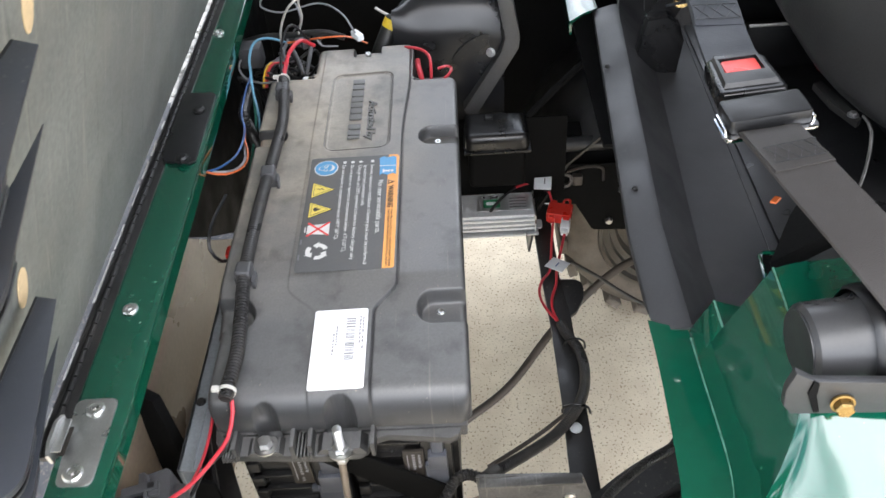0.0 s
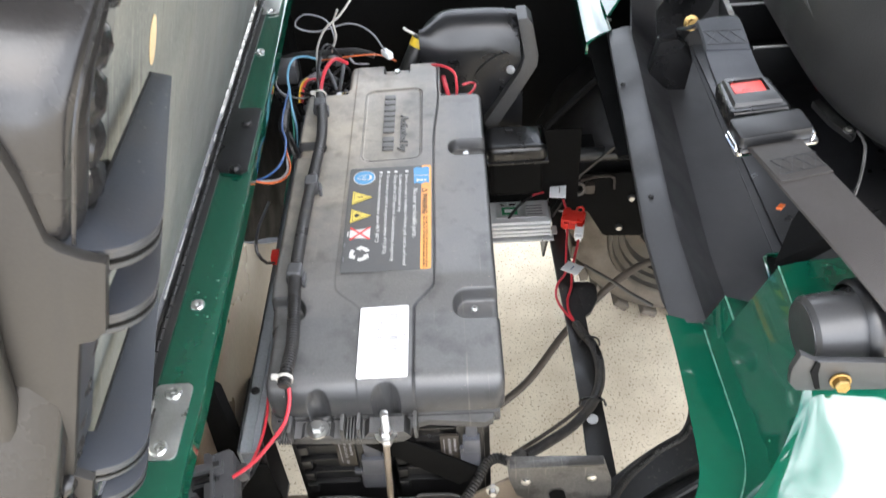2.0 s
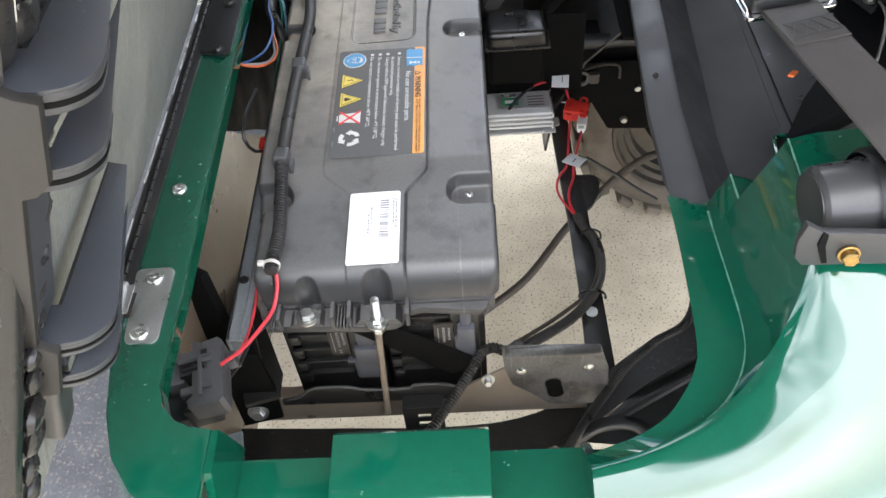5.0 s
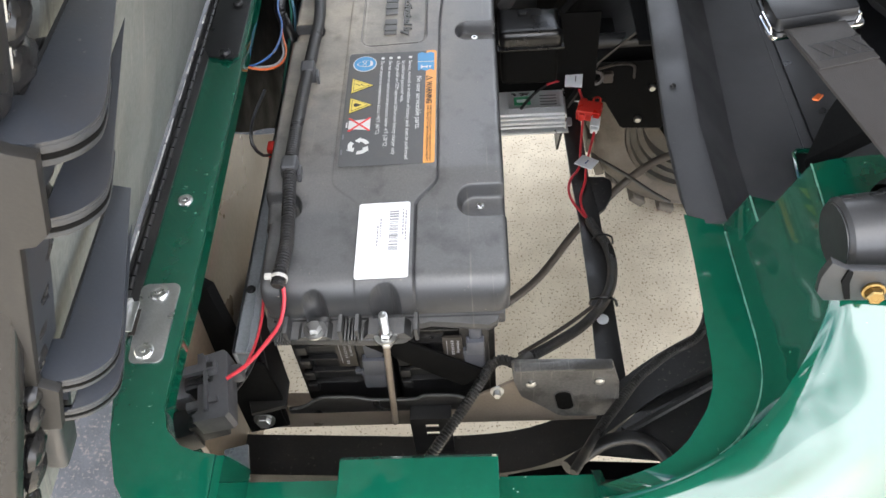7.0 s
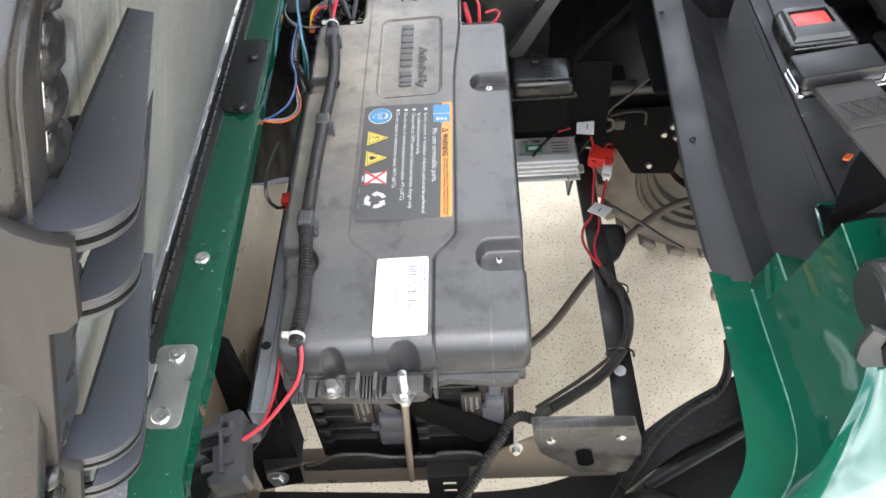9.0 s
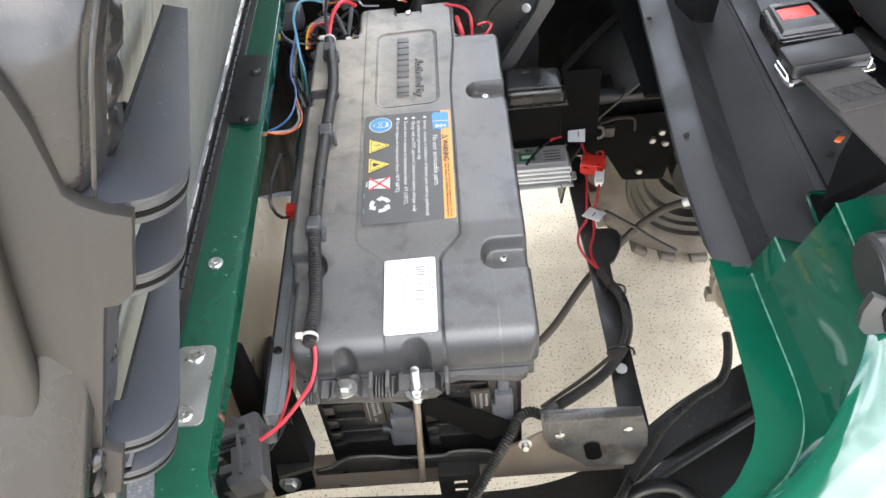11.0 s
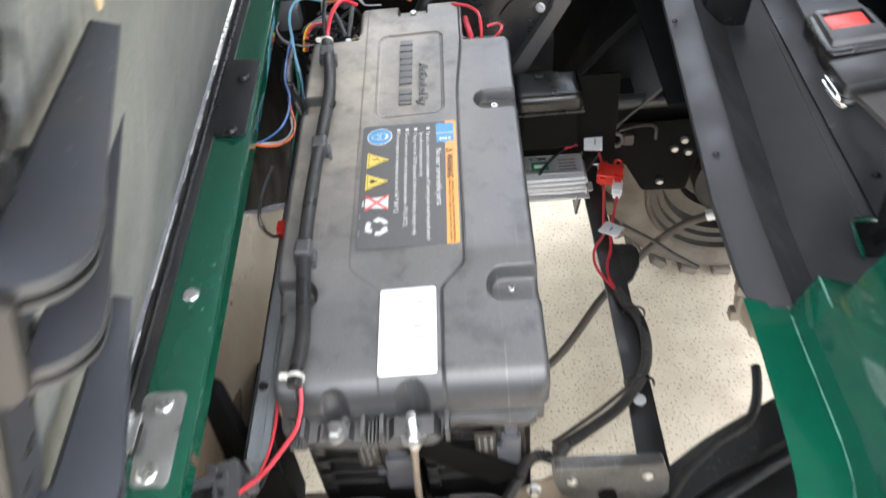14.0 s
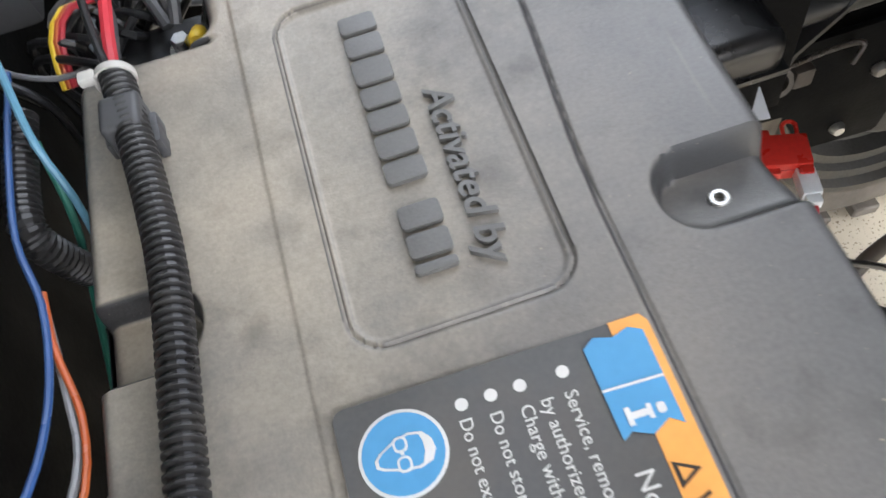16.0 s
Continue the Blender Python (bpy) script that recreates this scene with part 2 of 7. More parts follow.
M_KICK = mat("beige_inner_panel", (0.175, 0.138, 0.102), 0.34, var=0.2, scale=5, fine=150, bump=0.1)
M_ALU = mat("charger_aluminium", (0.60, 0.61, 0.62), 0.38, 0.75, var=0.1, scale=25, fine=300, bump=0.1)
M_REDP = mat("red_plastic", (0.62, 0.035, 0.025), 0.35, var=0.1, bump=0.05)
M_REDWIRE = mat("red_wire", (0.50, 0.035, 0.05), 0.35, var=0.1, bump=0)
M_BLUEWIRE = mat("blue_wire", (0.035, 0.09, 0.24), 0.35, var=0.1, bump=0)
M_CYANWIRE = mat("pale_blue_wire", (0.12, 0.29, 0.40), 0.35, var=0.1, bump=0)
M_ORWIRE = mat("orange_wire", (0.50, 0.11, 0.03), 0.35, var=0.1, bump=0)
M_YELWIRE = mat("yellow_wire", (0.75, 0.52, 0.04), 0.35, var=0.1, bump=0)
M_GREENWIRE = mat("green_wire", (0.03, 0.16, 0.12), 0.35, var=0.1, bump=0)
M_GREENPRINT = mat("print_green", (0.02, 0.20, 0.09), 0.5, var=0.08, bump=0)
M_GREYWIRE = mat("grey_wire", (0.24, 0.24, 0.25), 0.4, var=0.1, bump=0)
M_BLACKWIRE = mat("black_wire", (0.015, 0.015, 0.016), 0.35, var=0.1, bump=0)
M_RUBBER = mat("dusty_tyre_rubber", (0.070, 0.057, 0.044), 0.8, var=0.25, scale=14, fine=250, bump=0.4,
               dirt=(0.17, 0.145, 0.115), dirt_at=(0.4, 0.7), dirt_scale=8)
M_CHROME = mat("chrome", (0.78, 0.78, 0.78), 0.12, 1.0, var=0.05, bump=0.0, rvar=0.04)
M_BRASS = mat("yellow_zinc", (0.33, 0.225, 0.09), 0.3, 1.0, var=0.15, scale=60, bump=0.05)
M_GREYCONN = mat("grey_connector", (0.06, 0.06, 0.063), 0.45, var=0.12, scale=30, bump=0.1)
M_CAP = mat("slate_plastic", (0.070, 0.074, 0.088), 0.42, var=0.12, scale=30, bump=0.1)
M_DUST = mat("dusty_casting", (0.20, 0.175, 0.14), 0.75, var=0.15, scale=10, fine=200, bump=0.4,
             dirt=(0.2, 0.165, 0.13), dirt_at=(0.5, 0.7), dirt_scale=6)
M_TIEPLATE = mat("weathered_zinc_plate", (0.125, 0.122, 0.117), 0.45, 0.4, var=0.3, scale=25, fine=300, bump=0.2, dirt=(0.05, 0.048, 0.045), dirt_at=(0.5, 0.6), dirt_scale=22)
M_ZIP = mat("white_nylon", (0.50, 0.48, 0.44), 0.4, var=0.08, bump=0)
M_TAG = mat("white_tag", (0.72, 0.74, 0.76), 0.5, var=0.06, bump=0)
M_ANGLE = mat("grey_painted_angle", (0.20, 0.22, 0.24), 0.4, 0.2, var=0.2, scale=20, fine=300, bump=0.15)
M_RIM = mat("dusty_steel_rim", (0.085, 0.080, 0.072), 0.42, 0.85, var=0.2, scale=14, bump=0.1, dirt=(0.12, 0.10, 0.08), dirt_at=(0.5, 0.8), dirt_scale=12)
M_FLANGE = mat("dusty_grey_flange", (0.055, 0.055, 0.055), 0.5, var=0.2, scale=20, fine=300, bump=0.2)
# flat black parts, and the shade drawn in slots and openings
M_BLACKSHADE = mat("flat_black_and_shade", (0.006, 0.006, 0.006), 0.6, var=0.3, scale=18, fine=300, bump=0.3, spec=0.03)
M_HOUSING = mat("grey_housing", (0.034, 0.034, 0.035), 0.38, var=0.12, scale=15, fine=500, bump=0.1)
M_HOSE = mat("brown_grey_rubber", (0.045, 0.036, 0.029), 0.5, var=0.2, scale=30, bump=0.1)
M_GREENGLINT = mat("worn_green_glint", (0.10, 0.22, 0.17), 0.3, var=0.4, scale=60, bump=0.1)
M_DARKRED = mat("dull_red_edge", (0.16, 0.02, 0.02), 0.5, var=0.2, bump=0)
M_GLOSSBLACK = mat("satin_black_plastic", (0.006, 0.006, 0.0065), 0.28, var=0.2, scale=20, fine=500, bump=0.05,
                   dirt=(0.02, 0.018, 0.016), dirt_at=(0.58, 0.9), dirt_scale=14)
M_DUCT = mat("smooth_black_duct", (0.013, 0.0135, 0.015), 0.30, var=0.15, scale=14, fine=300, bump=0.05, rvar=0.08,
             dirt=(0.035, 0.032, 0.028), dirt_at=(0.56, 0.9), dirt_scale=9)
M_CHARGER = mat("ribbed_aluminium", (0.58, 0.60, 0.62), 0.45, 0.3, var=0.1, scale=25, fine=300, bump=0.1)
M_BELT = mat("blue_black_webbing", (0.022, 0.024, 0.031), 0.5, var=0.15, scale=15, fine=500, bump=0.4)
M_TREES = mat("far_foliage", (0.045, 0.070, 0.032), 0.9, var=0.6, scale=1.5, fine=9.0, bump=0)
M_ROOF = mat("roof_moulding", (0.06, 0.058, 0.055), 0.6, var=0.1)
M_SEATV = mat("charcoal_seat_vinyl", (0.026, 0.0255, 0.025), 0.43, var=0.2, scale=10, fine=380, bump=0.55)
M_RETRACT = mat("grey_retractor_cover", (0.028, 0.028, 0.029), 0.4, var=0.1, scale=15, fine=500, bump=0.15)


specks(M_GREEN, (0.22, 0.34, 0.28), 150, (0.90, 0.97), 0.7)
specks(M_SHELL, (0.12, 0.11, 0.10), 260, (0.88, 0.96), 0.6)
specks(M_TRAYBAR, (0.10, 0.095, 0.09), 300, (0.87, 0.95), 0.6)
specks(M_BLACK, (0.09, 0.082, 0.072), 260, (0.87, 0.96), 0.6)
specks(M_DARKSTEEL, (0.10, 0.088, 0.072), 180, (0.84, 0.95), 0.6)
specks(M_BOARD, (0.26, 0.25, 0.22), 220, (0.86, 0.94), 0.6)


def scratches(m, color, turn, stretch, at, strength):
    """Long thin scratches running one way across a surface."""
    n, l = m.node_tree.nodes, m.node_tree.links
    b = n["Principled BSDF"]
    src = b.inputs["Base Color"].links[0].from_socket
    geo = n.new("ShaderNodeNewGeometry")
    mp = n.new("ShaderNodeMapping")
    mp.inputs["Rotation"].default_value = turn
    mp.inputs["Scale"].default_value = stretch
    t = n.new("ShaderNodeTexNoise")
    t.inputs["Scale"].default_value = 1.0
    t.inputs["Detail"].default_value = 4
    r = n.new("ShaderNodeMapRange")
    r.inputs["From Min"].default_value, r.inputs["From Max"].default_value = at
    r.inputs["To Max"].default_value = strength
    mx = n.new("ShaderNodeMixRGB")
    mx.inputs["Color2"].default_value = (*color, 1)
    l.new(geo.outputs["Position"], mp.inputs["Vector"])
    l.new(mp.outputs["Vector"], t.inputs["Vector"])
    l.new(t.outputs["Fac"], r.inputs["Value"])
    l.new(r.outputs["Result"], mx.inputs["Fac"])
    l.new(src, mx.inputs["Color1"])
    l.new(mx.outputs["Color"], b.inputs["Base Color"])


scratches(M_BOARD, (0.24, 0.23, 0.20), (0.6, 0, 0), (4, 190, 9), (0.60, 0.68), 0.55)
scratches(M_BOARD, (0.045, 0.045, 0.042), (-0.35, 0, 0), (4, 140, 7), (0.62, 0.70), 0.6)
scratches(M_TIEPLATE, (0.25, 0.24, 0.22), (0, 0.5, 0), (220, 5, 12), (0.60, 0.68), 0.5)
scratches(M_BATT, (0.20, 0.185, 0.16), (0, 0, 0.4), (160, 7, 4), (0.66, 0.72), 0.35)


def mix_mat(name, c1, c2, c3, s1, s2, rough, bump, edge=(0.55, 0.70)):
    """Speckled mineral surface: two coarse tones and small stones."""
    m = bpy.data.materials.new(name)
    m.use_nodes = True
    n, l = m.node_tree.nodes, m.node_tree.links
    b = n["Principled BSDF"]
    geo = n.new("ShaderNodeNewGeometry")
    a = n.new("ShaderNodeTexNoise")
    a.inputs["Scale"].default_value = s1
    a.inputs["Detail"].default_value = 8
    v = n.new("ShaderNodeTexNoise")
    v.inputs["Scale"].default_value = s2
    v.inputs["Detail"].default_value = 4
    w = n.new("ShaderNodeTexVoronoi")
    w.inputs["Scale"].default_value = s2 * 0.6
    for t in (a, v, w):
        l.new(geo.outputs["Position"], t.inputs["Vector"])
    r1 = n.new("ShaderNodeMapRange")
    r1.inputs["From Min"].default_value, r1.inputs["From Max"].default_value = 0.38, 0.64
    l.new(a.outputs["Fac"], r1.inputs["Value"])
    m1 = n.new("ShaderNodeMixRGB")
    m1.inputs["Color1"].default_value = (*c1, 1)
    m1.inputs["Color2"].default_value = (*c2, 1)
    l.new(r1.outputs["Result"], m1.inputs["Fac"])
    r2 = n.new("ShaderNodeMapRange")
    r2.inputs["From Min"].default_value, r2.inputs["From Max"].default_value = edge
    l.new(v.outputs["Fac"], r2.inputs["Value"])
    m2 = n.new("ShaderNodeMixRGB")
    m2.inputs["Color2"].default_value = (*c3, 1)
    l.new(r2.outputs["Result"], m2.inputs["Fac"])
    l.new(m1.outputs["Color"], m2.inputs["Color1"])
    l.new(m2.outputs["Color"], b.inputs["Base Color"])
    b.inputs["Roughness"].default_value = rough
    bp = n.new("ShaderNodeBump")
    bp.inputs["Strength"].default_value = bump
    bp.inputs["Distance"].default_value = 0.002
    l.new(v.outputs["Fac"], bp.inputs["Height"])
    l.new(bp.outputs["Normal"], b.inputs["Normal"])
    return m


M_CONCRETE = mix_mat("broom_concrete", (0.66, 0.575, 0.435), (0.57, 0.485, 0.36), (0.25, 0.185, 0.12), 14, 210, 0.85, 0.5, (0.59, 0.65))
M_GRAVEL = mix_mat("pale_gravel", (0.27, 0.26, 0.24), (0.20, 0.19, 0.175), (0.36, 0.35, 0.33), 60, 70, 0.9, 1.0)
M_STONES = mat("gravel_stone", (0.30, 0.29, 0.27), 0.85, var=0.2, scale=90, fine=400, bump=0.4)


def island_tint(m, lo, hi):
    """Give every loose piece of a mesh its own lightness."""
    n, l = m.node_tree.nodes, m.node_tree.links
    b = n["Principled BSDF"]
    src = b.inputs["Base Color"].links[0].from_socket
    g = n.new("ShaderNodeNewGeometry")
    r = n.new("ShaderNodeMapRange")
    r.inputs["To Min"].default_value, r.inputs["To Max"].default_value = lo, hi
    h = n.new("ShaderNodeHueSaturation")
    l.new(g.outputs["Random Per Island"], r.inputs["Value"])
    l.new(r.outputs["Result"], h.inputs["Value"])
    l.new(src, h.inputs["Color"])
    l.new(h.outputs["Color"], b.inputs["Base Color"])


island_tint(M_STONES, 0.35, 1.5)
M_MAT = mix_mat("speckled_rubber_mat", (0.045, 0.047, 0.052), (0.06, 0.062, 0.068), (0.13, 0.115, 0.10), 30, 230, 0.8, 0.5)


def webbing_mat():
    m = mat("belt_webbing", (0.036, 0.0315, 0.0285), 0.55, var=0.12, scale=15, fine=300, bump=0)
    n, l = m.node_tree.nodes, m.node_tree.links
    b = n["Principled BSDF"]
    uv = n.new("ShaderNodeTexCoord")
    wv = n.new("ShaderNodeTexWave")
    wv.inputs["Scale"].default_value = 420
    wv.inputs["Distortion"].default_value = 0.4
    l.new(uv.outputs["Object"], wv.inputs["Vector"])
    bp = n.new("ShaderNodeBump")
    bp.inputs["Strength"].default_value = 0.35
    bp.inputs["Distance"].default_value = 0.0006
    l.new(wv.outputs["Fac"], bp.inputs["Height"])
    l.new(bp.outputs["Normal"], b.inputs["Normal"])
    return m


M_WEB = webbing_mat()


# ---- mesh helpers ----
def sstep(a, b, x):
    t = min(1.0, max(0.0, (x - a) / (b - a)))
    return t * t * (3 - 2 * t)


def finish(bm, sharp=38):
    bmesh.ops.recalc_face_normals(bm, faces=bm.faces)
    for f in bm.faces:
        f.smooth = True
    for e in bm.edges:
        e.smooth = len(e.link_faces) != 2 or e.calc_face_angle(0) < radians(sharp)


def part(name, bm, material, parent=None, label="", sharp=38):
    finish(bm, sharp)
    me = bpy.data.meshes.new(name)
    bm.to_mesh(me)
    bm.free()
    me.materials.append(material)
    ob = new(name, me)
    if parent:
        ob.parent = parent
        ob.matrix_parent_inverse = parent.matrix_world.inverted()
    if label:
        ob["label"] = label
    return ob


def thing(name, label, category, at=(0, 0, 0), group="", kind=""):
    e = new(name)
    e.matrix_world = Matrix.Translation(at)
    e.empty_display_size = 0.02
    bpy.context.view_layer.update()
    return tagged(e, label, category, group, kind)


def box(x0, x1, y0, y1, z0, z1, bev=0.002, seg=2, bm=None, m=None):
    own = bm is None
    b2 = bmesh.new()
    bmesh.ops.create_cube(b2, size=1)
    for v in b2.verts:
        v.co = Vector((x0 + (v.co.x + .5) * (x1 - x0), y0 + (v.co.y + .5) * (y1 - y0), z0 + (v.co.z + .5) * (z1 - z0)))
    if bev:
        bmesh.ops.bevel(b2, geom=b2.edges[:], offset=bev, segments=seg, affect='EDGES', profile=0.6)
    if m is not None:
        bmesh.ops.transform(b2, matrix=m, verts=b2.verts[:])
    return b2 if own else join(bm, b2)


def join(bm, other):
    me = bpy.data.meshes.new("tmp")
    other.to_mesh(me)
    other.free()
    bm.from_mesh(me)
    bpy.data.meshes.remove(me)
    return bm


def prism(pts, d0, d1, axis="z", bev=0.0, seg=2, bm=None, m=None):
    """A 2D outline pushed from d0 to d1 along an axis. axis z: pts are (x, y); y: (x, z); x: (y, z)."""
    own = bm is None
    b2 = bmesh.new()

    def put(p, d):
        return {"z": (p[0], p[1], d), "y": (p[0], d, p[1]), "x": (d, p[0], p[1])}[axis]
    lo = [b2.verts.new(put(p, d0)) for p in pts]
    hi = [b2.verts.new(put(p, d1)) for p in pts]
    k = len(pts)
    b2.faces.new(lo[::-1])
    b2.faces.new(hi)
    for i in range(k):
        b2.faces.new((lo[i], lo[(i + 1) % k], hi[(i + 1) % k], hi[i]))
    bmesh.ops.recalc_face_normals(b2, faces=b2.faces)
    if bev:
        edges = [e for e in b2.edges if all(v in hi for v in e.verts) or all(v in lo for v in e.verts)]
        bmesh.ops.bevel(b2, geom=edges, offset=bev, segments=seg, affect='EDGES', profile=0.6)
    if m is not None:
        bmesh.ops.transform(b2, matrix=m, verts=b2.verts[:])
    return b2 if own else join(bm, b2)


def round_rect(x0, x1, y0, y1, r, n=5):
    pts = []
    for cx, cy, a in ((x1 - r, y1 - r, 0), (x0 + r, y1 - r, 90), (x0 + r, y0 + r, 180), (x1 - r, y0 + r, 270)):
        for i in range(n + 1):
            t = radians(a + 90 * i / n)
            pts.append((cx + r * math.cos(t), cy + r * math.sin(t)))
    return pts


def circle(cx, cy, r, n=20, r2=None):
    r2 = r if r2 is None else r2
    return [(cx + r * math.cos(2 * math.pi * i / n), cy + r2 * math.sin(2 * math.pi * i / n)) for i in range(n)]


def smooth_path(pts, step=0.01):
    """A soft curve through the given points, in even short steps."""
    P = [Vector(p) for p in pts]
    if len(P) == 2:
        P = [P[0], P[0].lerp(P[1], .5), P[1]]
    P = [P[0] * 2 - P[1]] + P + [P[-1] * 2 - P[-2]]
    out = []
    for i in range(1, len(P) - 2):
        a, b, c, d = P[i - 1:i + 3]
        k = max(2, int((c - b).length / step))
        for j in range(k):
            t = j / k
            out.append(0.5 * ((2 * b) + (c - a) * t + (2 * a - 5 * b + 4 * c - d) * t * t + (3 * b - a - 3 * c + d) * t ** 3))
    out.append(P[-2])
    return out


def sweep(pts, r, seg=8, step=0.008, bm=None, rib=0.0, depth=0.0, smooth=True):
    """A round cable along points; rib: pitch of corrugations, depth: how deep they are."""
    own = bm is None
    bm = bm or bmesh.new()
    if rib:
        step = rib / 4
    path = smooth_path(pts, 0.004 if rib else step) if smooth else [Vector(p) for p in pts]
    if rib:
        # even steps, so that the ribs are regular
        even, left = [path[0]], step
        for a, b in zip(path, path[1:]):
            d = (b - a).length
            pos = 0.0
            while d - pos >= left:
                pos += left
                even.append(a.lerp(b, pos / d))
                left = step
            left -= d - pos
        path = even
    n = None
    rings = []
    for i, p in enumerate(path):
        t = (path[min(i + 1, len(path) - 1)] - path[max(i - 1, 0)])
        if t.length < 1e-9:
            continue
        t.normalize()
        if n is None:
            n = t.orthogonal().normalized()
        n = (n - t * n.dot(t)).normalized()
        c = t.cross(n)
        rr = r - (depth if rib and (i % 4) in (0, 3) else 0)
        rings.append([bm.verts.new(p + (n * math.cos(2 * math.pi * k / seg) + c * math.sin(2 * math.pi * k / seg)) * rr) for k in range(seg)])
    for a, b in zip(rings, rings[1:]):
        for k in range(seg):
            bm.faces.new((a[k], a[(k + 1) % seg], b[(k + 1) % seg], b[k]))
    bm.faces.new(rings[0][::-1])
    bm.faces.new(rings[-1])
    return bm


def ribbon(pts, width, thick, side=(0, 1, 0), bm=None):
    """A flat strap along points."""
    own = bm is None
    bm = bm or bmesh.new()
    path = smooth_path(pts, 0.012)
    rings = []
    for i, p in enumerate(path):
        t = (path[min(i + 1, len(path) - 1)] - path[max(i - 1, 0)]).normalized()
        s = Vector(side)
        s = (s - t * s.dot(t)).normalized()
        n = t.cross(s)
        rings.append([bm.verts.new(p + s * (width / 2 * a) + n * (thick / 2 * b)) for a, b in ((-1, -.4), (-.96, 1), (.96, 1), (1, -.4), (.96, -1), (-.96, -1))])
    for a, b in zip(rings, rings[1:]):
        for k in range(6):
            bm.faces.new((a[k], a[(k + 1) % 6], b[(k + 1) % 6], b[k]))
    bm.faces.new(rings[0][::-1])
    bm.faces.new(rings[-1])
    return bm


def lathe(profile, seg=24, m=None, bm=None):
    """A profile of (radius, height) turned about z."""
    b2 = bmesh.new()
    rings = []
    for r, h in profile:
        if r < 1e-6:
            rings.append([b2.verts.new((0, 0, h))])
        else:
            rings.append([b2.verts.new((r * math.cos(2 * math.pi * k / seg), r * math.sin(2 * math.pi * k / seg), h)) for k in range(seg)])
    for a, b in zip(rings, rings[1:]):
        for k in range(seg):
            q = [a[k % len(a)], a[(k + 1) % len(a)], b[(k + 1) % len(b)], b[k % len(b)]]
            q = list(dict.fromkeys(q))
            if len(q) > 2:
                b2.faces.new(q)
    if m is not None:
        bmesh.ops.transform(b2, matrix=m, verts=b2.verts[:])
    return b2 if bm is None else join(bm, b2)


def loft(curves, thick=0.0, closed=False, bm=None):
    """A sheet through rows of points, given thickness."""
    b2 = bmesh.new()
    rows = [[b2.verts.new(p) for p in c] for c in curves]
    for a, b in zip(rows, rows[1:]):
        k = len(a)
        for i in range(k if closed else k - 1):
            b2.faces.new((a[i], a[(i + 1) % k], b[(i + 1) % k], b[i]))
    bmesh.ops.recalc_face_normals(b2, faces=b2.faces)
    if thick:
        bmesh.ops.solidify(b2, geom=b2.faces[:], thickness=thick)
    return b2 if bm is None else join(bm, b2)


def hexbolt(name, at, r, h, material, parent=None, up=(0, 0, 1), washer=1.5, socket=False, label="", kind=""):
    m = Matrix.Translation(at) @ Vector(up).to_track_quat('Z', 'Y').to_matrix().to_4x4()
    bm = bmesh.new()
    if washer:
        lathe([(0, 0), (r * washer, 0), (r * washer, h * .2), (r, h * .25)], 20, m, bm)
    if socket:
        lathe([(r * .8, h * .2), (r, h * .3), (r, h * .8), (r * .8, h), (r * .5, h), (r * .45, h * .5), (0, h * .5)], 16, m, bm)
    else:
        lathe([(r, h * .2), (r, h * .85), (r * .85, h), (0, h)], 6, m, bm)
    return part(name, bm, material, parent, label, sharp=25)


def rivet(name, at, r, parent, material=None):
    bm = lathe([(r, 0), (r, .0012), (r * .85, .0026), (r * .5, .003), (r * .42, .0018), (r * .38, .0018), (r * .3, .0034), (0, .0036)], 18, Matrix.Translation(at))
    return part(name, bm, material or M_RIVET, parent)


def words(text, size, m, material, parent, extrude=0.0004, name="lettering", align="LEFT", italic=0.0, bold=0.0, stretch=1.0):
    cu = bpy.data.curves.new("text", 'FONT')
    cu.body = text
    cu.size = size
    cu.extrude = extrude
    cu.align_x = align
    cu.shear = italic
    cu.offset = bold
    cu.resolution_u = 3
    tmp = bpy.data.objects.new("text", cu)
    me = bpy.data.meshes.new_from_object(tmp)
    bpy.data.objects.remove(tmp)
    bpy.data.curves.remove(cu)
    me.transform(m @ Matrix.Diagonal((stretch, 1, 1, 1)))
    me.materials.clear()
    me.materials.append(material)
    ob = new(name, me)
    ob.parent = parent
    ob.matrix_parent_inverse = parent.matrix_world.inverted()
    return ob


# ---- setting ----
def ground():
    bm = bmesh.new()
    bmesh.ops.create_grid(bm, x_segments=2, y_segments=2, size=600)
    tagged(part("ground", bm, M_CONCRETE), "pale tan broom-finished concrete drive under the cart", "ground", kind="structure")


ground()


def unseen_trees():
    """An unseen far belt of trees beyond the gravel, added to dim sky reflections, with an uneven outline."""
    rnd = random.Random(31)
    bm = bmesh.new()
    rows = []
    n = 150
    tops = [rnd.uniform(7.5, 12.5) for _ in range(n)]
    for j in range(9):
        k = j / 8
        row = []
        for i in range(n):
            a = radians(-100 + 200 * i / (n - 1))
            h = (tops[i] + tops[max(0, i - 1)]) / 2
            r = 24 + rnd.uniform(-.9, .9) - 1.2 * math.sin(k * math.pi)
            row.append(bm.verts.new((r * math.sin(a), r * math.cos(a), -.1 if j == 0 else h * k + rnd.uniform(-.35, .35))))
        rows.append(row)
    for r0, r1 in zip(rows, rows[1:]):
        for i in range(n - 1):
            bm.faces.new((r0[i], r0[i + 1], r1[i + 1], r1[i]))
    tagged(part("backdrop", bm, M_TREES, sharp=180), "dark green belt of trees out of view, added to dim reflections", "trees", kind="structure")


unseen_trees()

cart = thing("golf_cart_body", "glossy dark green golf cart body round the open battery bay", "golf cart", (0.2, 0.4, 0.3))

RIM = 0.797
